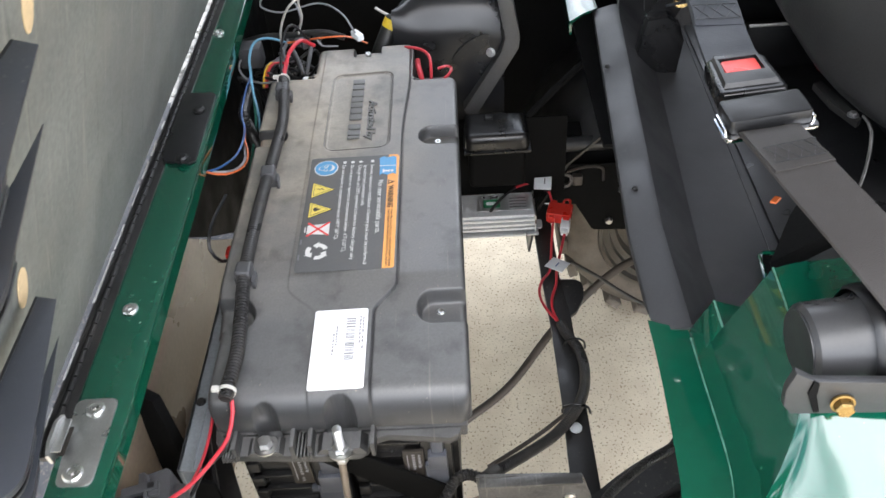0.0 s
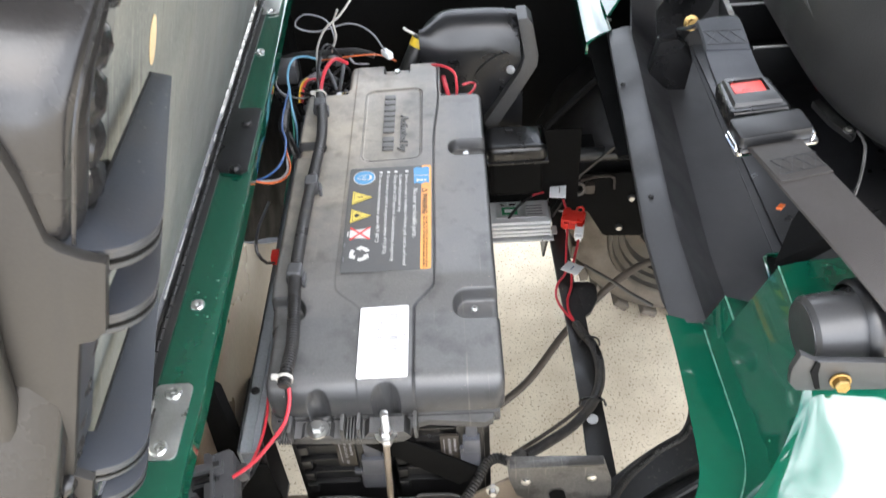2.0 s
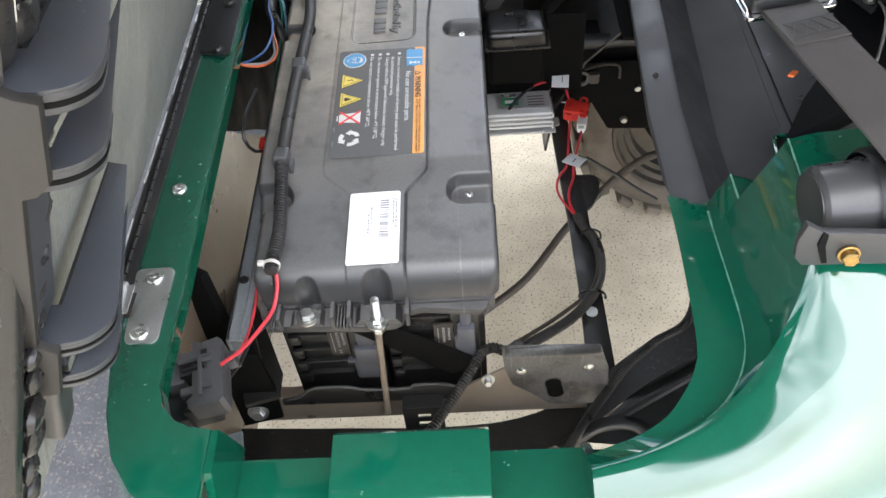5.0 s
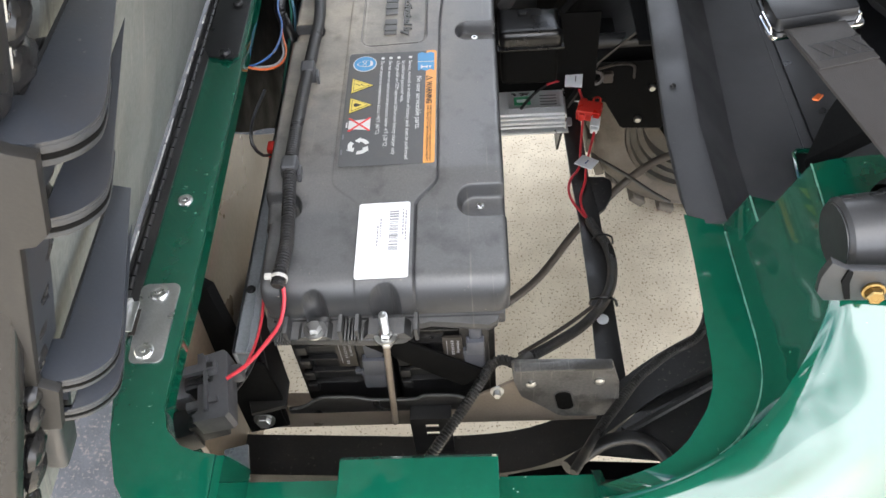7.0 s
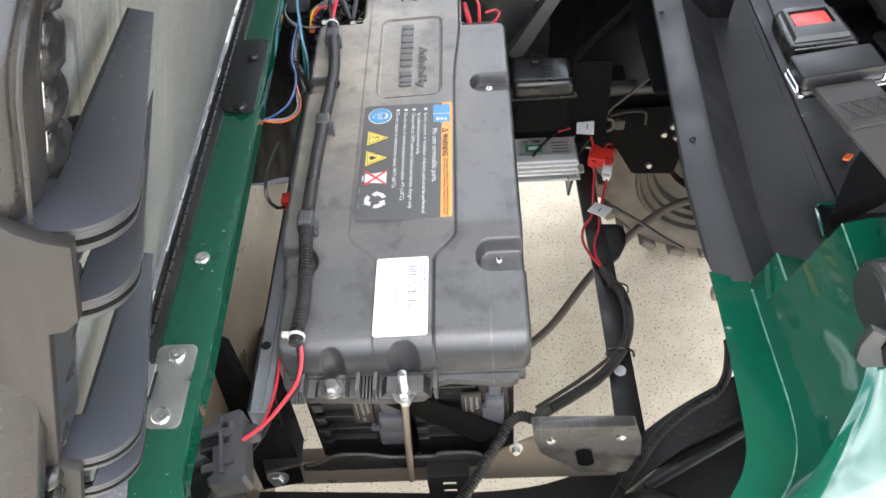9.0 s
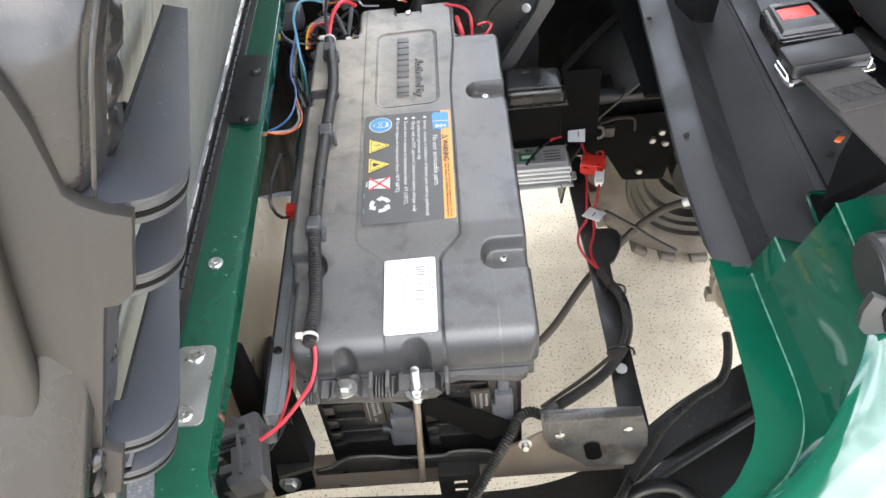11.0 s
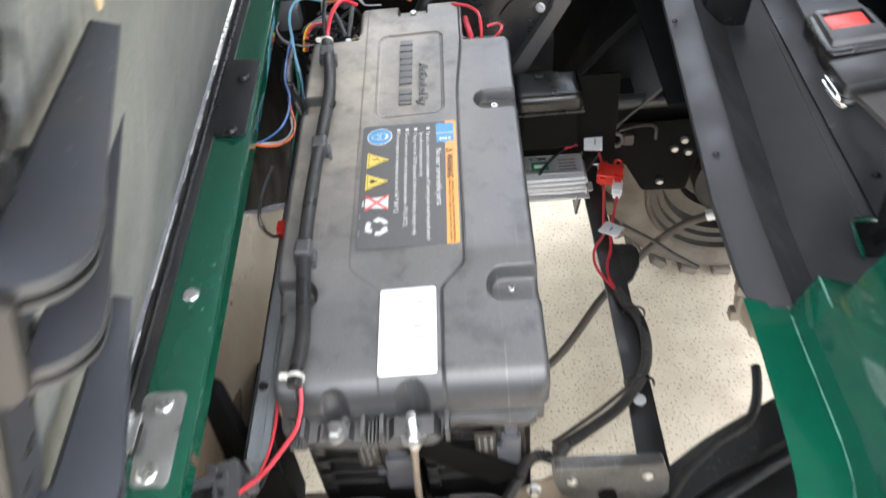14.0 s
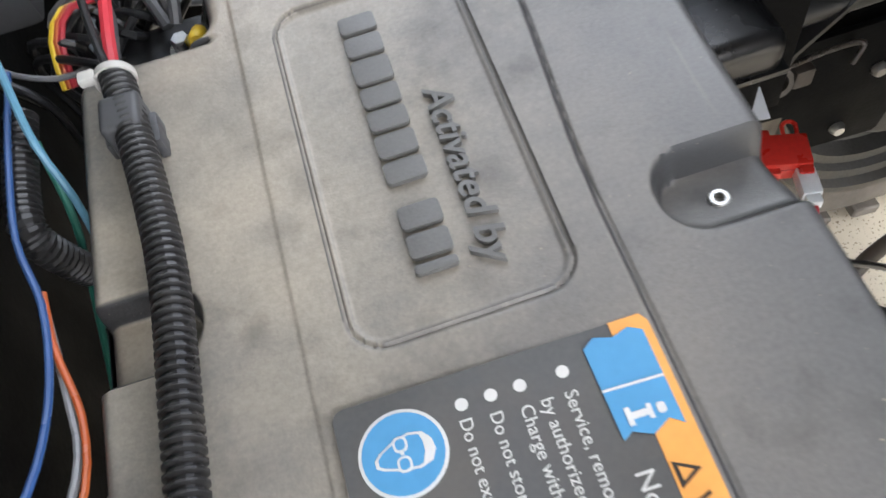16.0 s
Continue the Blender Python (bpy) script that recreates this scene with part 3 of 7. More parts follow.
# --- green rim of the bay: rail on the hinge side, near and far corners ---
def rim_left():
    o = [(-0.316, 1.40), (-0.316, 0.52), (-0.314, 0.45), (-0.306, 0.405), (-0.292, 0.365), (-0.270, 0.335), (-0.235, 0.312), (-0.215, 0.305),
         (-0.215, 0.388), (-0.232, 0.391), (-0.246, 0.397), (-0.259, 0.411), (-0.2655, 0.43), (-0.2665, 0.46), (-0.2660, 0.54), (-0.2715, 0.84), (-0.2830, 1.325),
         (-0.284, 1.375), (-0.284, 1.412), (-0.268, 1.443), (-0.240, 1.462), (-0.240, 1.530), (-0.27, 1.522), (-0.30, 1.497), (-0.318, 1.45)]
    bm = prism(o, RIM - 0.010, RIM, "z", bev=0.003)
    # turned-down lip on the inside and outside
    for a, b in zip(o[8:20], o[9:21]):
        d = Vector((b[0] - a[0], b[1] - a[1]))
        n = Vector((-d.y, d.x)).normalized() * 0.0035
        q = [a, b, (b[0] + n.x, b[1] + n.y), (a[0] + n.x, a[1] + n.y)]
        prism(q, RIM - 0.022, RIM - 0.006, "z", bm=bm)
    loft([[(p[0], p[1], RIM - 0.003) for p in o[1:8]], [(p[0] - 0.004, p[1] - 0.004, RIM - 0.02) for p in o[1:8]],
          [(p[0] - 0.006, p[1] - 0.012, RIM - 0.18) for p in o[1:8]], [(p[0] - 0.006, p[1] - 0.014, 0.40) for p in o[1:8]]], 0.003, bm=bm)
    part("hinge_side_rim", bm, M_GREEN, cart)


rim_left()


def corner_curves():
    """Rows of the near rear corner, from the far end round to the sill: lip, crease and ridge."""
    inner = [(0.190, 0.618, 0.797), (0.190, 0.577, 0.797), (0.188, 0.520, 0.797), (0.184, 0.452, 0.796), (0.177, 0.424, 0.794), (0.165, 0.405, 0.791), (0.150, 0.388, 0.787), (0.128, 0.376, 0.781), (0.093, 0.368, 0.770), (0.085, 0.366, 0.768)]
    crease = [(0.2235, 0.604, 0.797), (0.2235, 0.572, 0.797), (0.2245, 0.520, 0.797), (0.2245, 0.467, 0.797), (0.2200, 0.436, 0.797), (0.207, 0.408, 0.796), (0.185, 0.384, 0.794), (0.156, 0.368, 0.790), (0.120, 0.357, 0.784), (0.085, 0.352, 0.779)]
    ridge = [(0.2655, 0.572, 0.905), (0.2650, 0.545, 0.9035), (0.2640, 0.510, 0.900), (0.2610, 0.474, 0.890), (0.2510, 0.446, 0.866), (0.2300, 0.4175, 0.832), (0.200, 0.389, 0.811), (0.165, 0.370, 0.799), (0.125, 0.3565, 0.789), (0.085, 0.3495, 0.783)]
    return [inner, crease, ridge]


def smooth_rows(c, k=5):
    out = []
    P = [Vector(c[0]) * 2 - Vector(c[1])] + [Vector(p) for p in c] + [Vector(c[-1]) * 2 - Vector(c[-2])]
    for i in range(1, len(P) - 2):
        a, b, cc, d = P[i - 1:i + 3]
        for j in range(k):
            t = j / k
            out.append(0.5 * ((2 * b) + (cc - a) * t + (2 * a - 5 * b + 4 * cc - d) * t * t + (3 * b - a - 3 * cc + d) * t ** 3))
    out.append(P[-2])
    return out


def rear_corner():
    inner, crease, ridge = [smooth_rows(c, 6) for c in corner_curves()]
    # flat ledge with its inner lip folded under
    lip = [a.lerp(b, .35) - Vector((0, 0, .010)) for a, b in zip(inner, crease)]
    part("rear_corner_ledge", loft([lip, inner, crease], 0.0035), M_GREEN, cart)
    # the crease's wear and its highlight, drawn as a pale green bead
    part("crease_edge", sweep([p + Vector((0, 0, .0006)) for p in crease[2:40:3]], .0009, 6), M_GREENGLINT, cart, "worn crease with its highlight painted pale")
    # leaning wall from the crease up to the ridge
    foot = smooth_rows([(0.2235, 0.572, 0.797), (0.2238, 0.548, 0.797), (0.2243, 0.515, 0.797), (0.2245, 0.475, 0.797), (0.2200, 0.438, 0.797), (0.207, 0.408, 0.796), (0.185, 0.384, 0.794), (0.156, 0.368, 0.790), (0.120, 0.357, 0.784), (0.085, 0.352, 0.779)], 6)
    wall = [[a.lerp(b, k) for a, b in zip(foot, ridge)] for k in (0, .5, 1)]
    part("corner_wall", loft(wall, 0.004), M_GREEN, cart, sharp=60)
    # crown of the fender, falling away to the outside
    for _ in range(12):
        ridge = ridge[:1] + [(p + q * 2 + r) / 4 for p, q, r in zip(ridge, ridge[1:], ridge[2:])] + ridge[-1:]
    wide = smooth_rows([(0, 0, 0), (.035, 0, .0065), (.155, 0, .008), (.355, 0, -.018), (.50, 0, -.13), (.56, 0, -.27)], 5)
    narrow = smooth_rows([(0, 0, 0), (.012, 0, -.001), (.060, 0, -.026), (.10, 0, -.088), (.135, 0, -.17), (.150, 0, -.23)], 5)
    rows = []
    for j in range(len(wide)):
        row = []
        for i, p in enumerate(ridge):
            k = i / (len(ridge) - 1)
            turn = k * k * (3 - 2 * k)
            w = (1 - k) ** 1.6
            d = Vector((math.cos(turn * math.pi / 2), -math.sin(turn * math.pi / 2), 0))
            q = narrow[j].lerp(wide[j], w)
            row.append(p + d * q.x + Vector((0, 0, q.z)))
        rows.append(row)
    part("fender", loft(rows, 0.004), M_GREEN, cart, sharp=75)
    # stepped end of the corner against the black channel
    part("corner_step", prism([(.2240, .798), (.2290, .811), (.2385, .8345), (.2400, .8355), (.30, .812), (.42, .790), (.42, .74), (.2240, .74)], .5720, .6035, "y", bev=.0012), M_GREEN, cart)
    part("corner_end_face", prism([(.2290, .80), (.2690, .899), (.300, .905), (.42, .906), (.60, .88), (.60, .74), (.2290, .74)], .5660, .5712, "y", bev=.0008), M_GREEN, cart)
    # highlights on the step and the ridge, painted as pale beads
    part("step_edge", sweep([(.2393, .6025, .8362), (.2393, .5730, .8362)], .0010, 6, smooth=False), M_GREENGLINT, cart, "edge highlight painted as a pale bead")
    part("ridge_edge", sweep([p + Vector((-.0002, 0, .0004)) for p in ridge[:14]], .0008, 6), M_GREENGLINT, cart, "edge highlight painted as a pale bead")


rear_corner()


def far_corner():
    """The far rear corner: rounded rim, and the fender swelling up and out behind it."""
    inner = smooth_rows([(.126, 1.451, .797), (.155, 1.430, .797), (.180, 1.392, .797), (.191, 1.347, .797), (.189, 1.258, .797), (.186, 1.160, .797)])
    outer = smooth_rows([(.130, 1.499, .797), (.180, 1.467, .797), (.214, 1.425, .798), (.224, 1.364, .799), (.226, 1.292, .799), (.228, 1.190, .799)])
    lip = [Vector((p.x, p.y, .777)) for p in inner]
    mid = [a.lerp(b, .5) + Vector((0, 0, .0025)) for a, b in zip(inner, outer)]
    part("far_corner_ledge", loft([lip, inner, mid, outer], .0035), M_GREEN, cart, sharp=60)
    base = smooth_rows([(-.06, 1.514, .797), (.06, 1.508, .797), (.130, 1.499, .797), (.180, 1.467, .797), (.214, 1.425, .798), (.224, 1.364, .799), (.226, 1.300, .799)], 6)
    rows = []
    n = len(base) - 1
    for dx, dz in ((0, 0), (.006, .016), (.016, .040), (.035, .066), (.07, .082), (.13, .085), (.22, .06), (.32, -.04), (.36, -.30)):
        row = []
        for i, p in enumerate(base):
            s = min(1, i / n / .30)
            s = s * s * (3 - 2 * s)
            t = min(1, max(0, (i / n - .25) / .55))
            out = Vector((math.sin(t * math.pi / 2) * .8, math.cos(t * math.pi / 2) + .35, 0)).normalized()
            row.append(p + out * dx * (.25 + .75 * s) + Vector((0, 0, dz * (s if dz > 0 else 1))))
        rows.append(row)
    part("far_fender", loft(rows, .004), M_GREEN, cart, sharp=75)
    part("far_body_wall", quad_wall([(.2560, 1.270, .815), (.337, 1.270, .823), (.347, 1.274, .935), (.2790, 1.272, .925)], .006), M_GREEN, cart)
    part("far_body_panel", box(.335, .62, 1.545, 1.552, .70, .96, .002), M_BLACKSHADE, cart, "black inner panel of the far side")
    part("far_corner_wall", quad_wall([(.2255, 1.335, .798), (.2285, 1.235, .798), (.2560, 1.270, .815), (.2790, 1.272, .925)], .004), M_GREEN, cart)


def quad_wall(p, thick):
    bm = bmesh.new()
    p = [Vector(q) for q in p]
    n = (p[1] - p[0]).cross(p[3] - p[0]).normalized() * thick
    a = [bm.verts.new(q) for q in p]
    b = [bm.verts.new(q - n) for q in p]
    bm.faces.new(a)
    bm.faces.new(b[::-1])
    for i in range(4):
        bm.faces.new((a[i], b[i], b[(i + 1) % 4], a[(i + 1) % 4]))
    return bm


far_corner()


def gravel_bed():
    bm = bmesh.new()
    bmesh.ops.create_grid(bm, x_segments=2, y_segments=2, size=6, matrix=Matrix.Translation((0, 8.2, 0.006)))
    tagged(part("gravel_bed", bm, M_GRAVEL), "pale grey gravel beside the drive", "gravel", kind="structure")
    rnd = random.Random(12)
    verts, faces = [], []
    base = bmesh.new()
    bmesh.ops.create_icosphere(base, subdivisions=1, radius=1)
    bv = [v.co.copy() for v in base.verts]
    bf = [[v.index for v in f.verts] for f in base.faces]
    base.free()
    for i in range(9000):
        x, y = rnd.uniform(-1.25, .75), rnd.uniform(2.25, 4.0)
        r = rnd.uniform(.006, .014)
        q = Matrix.Translation((x, y, .006 + r * .35)) @ Euler((rnd.uniform(0, 6), rnd.uniform(0, 6), rnd.uniform(0, 6))).to_matrix().to_4x4() @ Matrix.Diagonal((r, r * rnd.uniform(.6, 1), r * rnd.uniform(.45, .8), 1))
        k = len(verts)
        verts += [tuple(q @ (v * rnd.uniform(.82, 1.1))) for v in bv]
        faces += [[k + a for a in f] for f in bf]
    me = bpy.data.meshes.new("gravel_stones")
    me.from_pydata(verts, [], faces)
    me.materials.append(M_STONES)
    tagged(new("gravel_stones", me), "loose pale grey and tan gravel stones", "gravel", kind="stuff")


gravel_bed()


def near_sill():
    bm = bmesh.new()
    # lowered runs and the raised middle tab
    for x0, x1 in ((-0.217, -0.121), (0.006, 0.094)):
        prism([(0.396, .722), (0.345, .722), (0.330, .712), (0.322, .69), (0.318, .45), (0.322, .45), (0.327, .69), (0.338, .7175), (0.396, .7175)], x0, x1, "x", bm=bm)
    prism([(0.400, .758), (0.396, .762), (0.345, .762), (0.326, .752), (0.320, .73), (0.314, .45), (0.319, .45), (0.325, .73), (0.336, .757), (0.394, .757), (0.394, .71), (0.400, .71)], -0.123, 0.008, "x", bm=bm, bev=0.002)
    # end walls of the steps
    prism([(0.408, .722), (0.338, .722), (0.326, .69), (0.326, .75), (0.35, .795), (0.387, .795), (.392, .78)], -0.2148, -0.2085, "x", bm=bm)
    prism([(0.400, .722), (0.338, .722), (0.326, .69), (0.326, .75), (0.345, .764), (0.366, .762)], 0.086, 0.094, "x", bm=bm)
    part("near_sill", bm, M_GREEN, cart)
    # far sill: a rolled rim with a middle tab and two pockets hanging behind it
    bm = bmesh.new()
    for x0, x1 in ((-.242, -.236), (-.131, .003), (.118, .132)):
        prism([(1.452, .781), (1.449, .786), (1.452, .792), (1.466, .7965), (1.500, .798), (1.520, .797), (1.535, .785), (1.54, .45), (1.536, .45), (1.530, .783),
               (1.516, .793), (1.466, .792), (1.456, .788), (1.455, .781)], x0, x1, "x", bm=bm)
    prism([(1.512, .791), (1.512, .797), (1.524, .797), (1.536, .785), (1.54, .45), (1.536, .45), (1.53, .783), (1.52, .791)], -.238, .13, "x", bm=bm)
    # first pocket: open, with a lip
    prism([(1.494, .732), (1.492, .752), (1.503, .754), (1.505, .732)], -.238, -.131, "x", bm=bm, bev=.002)
    # second pocket: shelf, lip and back
    prism([(1.481, .732), (1.479, .748), (1.483, .752), (1.522, .754), (1.524, .795), (1.528, .795), (1.528, .749), (1.486, .746), (1.486, .732)], .003, .100, "x", bm=bm)
    for xa, xb, yl in ((-.238, -.236, 1.493), (-.131, -.132, 1.493), (.003, .005, 1.480), (.125, .098, 1.480)):
        quads = [(xa, 1.451, .793), (xa, 1.452, .780), (xb, yl, .732), (xb, yl, .752)]
        back = [(xa, 1.515, .796), (xb, 1.524, .752)]
        va = [bm.verts.new(q) for q in quads + back]
        bm.faces.new((va[0], va[1], va[2], va[3]))
        bm.faces.new((va[0], va[3], va[5], va[4]))
    part("far_sill", bm, M_GREEN, cart)
    # the open pocket's inner shade, put in as a black sheet
    part("pocket_shade", box(-.236, -.132, 1.516, 1.520, .735, .790, 0), M_BLACK, cart, "black sheet for the shade in the far sill's pocket")
    # inside skin of the far side and rear, black
    bm = box(-0.32, 0.60, 1.5215, 1.527, 0.25, 0.730, 0)
    box(0.60, 0.606, 0.9, 1.566, 0.25, 0.80, 0, bm=bm)
    part("far_inner_skin", bm, M_BLACKSHADE, cart)


near_sill()


def kick_panel():
    lower = [(.52, .785), (.78, .785), (.84, .725), (.904, .665), (.97, .60), (1.033, .542), (1.16, .43), (1.16, .33), (.52, .33)]
    part("front_kick_panel", prism(lower, -0.332, -0.322, "x", bev=.002), M_KICK, cart, "brown-beige plastic kick panel")
    # shade over the panel's upper far part, made as a black sheet
    part("kick_panel_shade", prism([(.77, .787), (1.53, .787), (1.53, .25), (1.16, .25), (1.16, .44), (1.035, .552), (.965, .61), (.898, .672), (.834, .73)], -0.336, -0.3205, "x", bev=.003), M_BLACKSHADE, cart, "black sheet for the shade on the kick panel's far part")
    part("tail_closing_panel", box(0.62, 0.64, 0.45, 1.56, 0.35, 0.85, 0.004), M_BLACK, cart, "black closing panel")
    tagged(part("footwell_floor", box(-1.15, -0.335, 0.30, 1.60, 0.40, 0.42, 0.003), M_MAT), "dark speckled rubber footwell floor of the cart", "floor mat")


kick_panel()


def roof():
    # assumed canopy, never in view: blocks overhead sky and darkens reflections
    o = round_rect(-1.15, 0.95, 0.08, 1.70, 0.12)
    part("roof", prism(o, 1.93, 1.98, "z", bev=.02, seg=3), M_ROOF, cart, "moulded canopy roof out of view, added to block the sky")
    for x, y in ((-1.05, .34), (-1.05, 1.56), (.82, .40), (.82, 1.50)):
        part("unseen_roof_post", sweep([(x, y, .75 if x > 0 else .42), (x, y, 1.94)], .014, 10, smooth=False), M_BLACK, cart)


roof()

# --- hinge, plates and rivets on the rail ---
def rail_hardware():
    hinge = thing("piano_hinge", "worn steel piano hinge along the green rail", "hinge", (-0.32, 0.9, RIM))
    bm = box(-0.329, -0.313, 0.50, 1.53, RIM - .004, RIM + .0015, 0.0006)
    part("leaf", bm, M_DARKSTEEL, hinge, "dull dark hinge leaf")
    bm = bmesh.new()
    y = 0.505
    while y < 1.52:
        lathe([(0, 0), (.0026, 0), (.0026, .0135), (0, .0135)], 8, Matrix.Translation((-0.3235, y, RIM + .0015)) @ Matrix.Rotation(radians(-90), 4, 'X'), bm)
        y += 0.0155
    tagged(part("hinge_barrel", bm, M_DARKSTEEL, hinge), kind="stuff")
    part("backing_strip", box(-.3295, -.3275, .49, 1.55, RIM + .002, RIM + .007, 0), M_DARKSTEEL, hinge)
    rnd = random.Random(21)
    y = 0.49
    while y < 1.54:
        d = rnd.uniform(.008, .05) * (1 if y < 1.0 else 2.0)
        w_ = rnd.uniform(.0003, .0013)
        part("edge_chip", box(-0.3293 - w_, -0.3287, y, min(1.55, y + d), RIM + .004, RIM + .0072 + w_, 0), M_WHITEEDGE, hinge, "chipped white edge")
        y += d + rnd.choice((.001, .004, .012, .03, .05))
    # black cover plate with two carriage bolts
    pl = thing("hinge_cover_plate", "black steel plate bolted over the green rail", "plate", (-0.297, 0.95, RIM))
    o = [(-0.318, 0.898), (-0.313, 0.889), (-0.284, 0.883), (-0.277, 0.889), (-0.2785, 1.022), (-0.283, 1.028), (-0.320, 1.030)]
    part("plate", prism(o, RIM + .0005, RIM + .0045, "z", bev=.001), M_BLACK, pl)
    for y in (0.9005, 0.9985):
        bm = lathe([(.0095, 0), (.0095, .0006), (.0068, .0008), (.0068, .003), (.005, .0052), (0, .0056)], 20, Matrix.Translation((-0.2925, y - .010, RIM + .0045)))
        part("carriage_bolt", bm, M_BLACK, pl, "black domed bolt")
    for x0, x1, y0, y1 in ((-0.313, -0.2765, 0.472, 0.557), (-0.331, -0.292, 1.303, 1.399)):
        xm, ym = (x0 + x1) / 2, (y0 + y1) / 2
        st = thing("striker_plate", "bare steel plate with two rivets on the green rail", "plate", (xm, ym, RIM), group="striker plates")
        o = round_rect(x0, x1, y0, y1, .007)
        o = [(p[0] + (.006 if p[0] < xm and p[1] < ym else 0), p[1]) for p in o]
        part("plate", prism(o, RIM + .0004, RIM + .0024, "z", bev=.0006), M_STEEL, st)
        bm = bmesh.new()
        prism([(ym - .020, RIM + .001), (ym + .020, RIM + .001), (ym + .020, RIM + .012), (ym + .010, RIM + .018), (ym - .010, RIM + .018), (ym - .020, RIM + .012)], x0 - .004, x0 - .001, "x", bm=bm)
        box(x0 - .004, x0 + .007, ym - .016, ym + .016, RIM + .0105, RIM + .0122, 0.0006, bm=bm)
        part("upturned_tab", bm, M_STEEL, st)
        # slot shade painted as a black strip on the plate
        part("tab_slot", box(x0 + .001, x0 + .006, ym - .014, ym + .014, RIM + .0018, RIM + .0028, 0), M_INK, st, "black strip for the shade in the slot behind the tab")
        for y in (y0 + .0115, y1 - .0115):
            rivet("rivet", (xm + .0005 if x0 > -.32 else xm, y, RIM + .0024), .0085, st)
    rivet("rivet", (-0.2950, 0.6620, RIM), .0078, cart)
    rivet("rivet", (-0.306, 1.186, RIM), .0078, cart)


rail_hardware()

# ---- raised seat bottom, tipped up on its hinge ----
LEAN = math.atan2(0.3206, 0.9472)
SEAT = Matrix(((-0.0, 0.3206, 0.9472, -0.332), (1, 0, 0, 0), (0, 0.9472, -0.3206, 0.806), (0, 0, 0, 1)))
# in the seat's own frame: x along the cart's width, y up the board, z out of the board towards the bay


def raised_seat():
    seat = thing("seat_bottom", "seat bottom tipped up, showing its grey board and black vinyl edge", "seat", (-0.33, 0.9, 0.80))
    o = [(0.30, .004), (1.49, .004), (1.52, .03), (1.52, .51), (1.49, .54), (.515, .54)]
    part("board", prism(o, -0.014, 0.0, "z", bev=.002, m=SEAT), M_BOARD, seat, "scuffed grey painted plywood board")
    # vent holes with bare wood showing
    for x, y in ((0.518, 0.183), (0.566, 0.374), (0.96, 0.255)):
        part("vent_hole", prism(circle(x, y, .0085, 20, .019), 0.0006, 0.0012, "z", m=SEAT), M_WOOD, seat, "bare wood inside a vent hole")

    def edge(u):
        """Where the vinyl ends on the board at height u."""
        return .383 + .10 * (u - .38) + 7.2 * max(0, min(u, .525) - .455) ** 1.6 + (1.0 * (u - .525) if u > .525 else 0)
    # cushion wrapped round the board, its edge pulled in a soft roll
    shape = ((.002, .002), (-.003, .008), (-.009, .0130), (-.017, .0145), (-.026, .0120), (-.033, .006), (-.037, -.008), (-.0385, -.035), (-.0385, -.08), (-.030, -.125), (.03, -.14))
    rows = []
    for u, k in ((.3815, .55), (.3822, .74), (.3845, .88), (.389, .96), (.396, 1), (.41, 1), (.43, 1), (.45, 1), (.47, 1), (.49, 1), (.51, 1), (.53, 1), (.56, 1)):
        rows.append([SEAT @ Vector((edge(u) + (a if k == 1 else a * k - .006 * (1 - k)), u, b * k - .02 * (1 - k))) for a, b in shape])
    bm = loft([smooth_rows(r, 3) for r in rows], 0.004)
    part("cushion_end", bm, M_VINYL, seat, "black vinyl cushion pulled over the edge", sharp=60)
    part("edge_seam", sweep([SEAT @ Vector((edge(u) - .033, u, .0135)) for u in (.390, .41, .43, .45, .47, .49, .51, .53)], .0012, 6), M_VINYL, seat)

    def low(u):
        return 0.400 + 0.40 * (u - 0.36)
    rows = []
    for u in (.02, .1, .2, .3, .380):
        rows.append([SEAT @ Vector((low(u) + a, u, b)) for a, b in ((.012, .004), (-.004, .008), (-.016, .004), (-.022, -.012), (-.022, -.06), (.0, -.12))])
    bm = loft(rows, 0.004)
    rows = [[SEAT @ Vector((x, 0.545 - a, b)) for a, b in ((0.002, 0.001), (-0.012, 0.006), (-0.026, -0.004), (-0.036, -0.03), (-0.036, -0.09))] for x in (0.50, 0.6, 0.8, 1.0, 1.2, 1.4, 1.56)]
    loft(rows, 0.004, bm=bm)
    box(0.47, 1.55, 0.02, 0.56, -0.135, -0.016, 0.03, 4, bm=bm, m=SEAT)
    part("cushion", bm, M_VINYL, seat, "black vinyl cushion behind the board", sharp=60)
    # gathered, stapled hem: wads of vinyl bunched on the board
    rnd = random.Random(4)
    u = 0.05
    while u < 0.53:
        x = edge(u) if u > .38 else low(u) + .008
        r = rnd.uniform(.0125, .0160) if u > .38 else rnd.uniform(.008, .012)
        bm = lathe([(0, -.62 * r), (r * .55, -.5 * r), (r * .9, -.2 * r), (r, .1 * r), (r * .8, .38 * r), (r * .35, .55 * r), (0, .6 * r)], 14,
                   SEAT @ Matrix.Translation((x + .011 + rnd.uniform(-.002, .003), u, .007)) @ Matrix.Rotation(rnd.uniform(-.4, .4), 4, 'Z') @ Matrix.Diagonal((1.25, .95, 1, 1)))
        for v in bm.verts:
            v.co += Vector((rnd.uniform(-1, 1), rnd.uniform(-1, 1), rnd.uniform(-1, 1))) * .0008
        part("hem_wad", bm, M_VINYL, seat)
        u += rnd.uniform(.019, .027)
    rows = [[SEAT @ Vector((edge(u) + a, u, b)) for a, b in ((-.004, .0085), (.004, .0050), (.012, .0030), (.018 + .003 * math.sin(u * 260), .0010))] for u in [.384 + .004 * i for i in range(37)]]
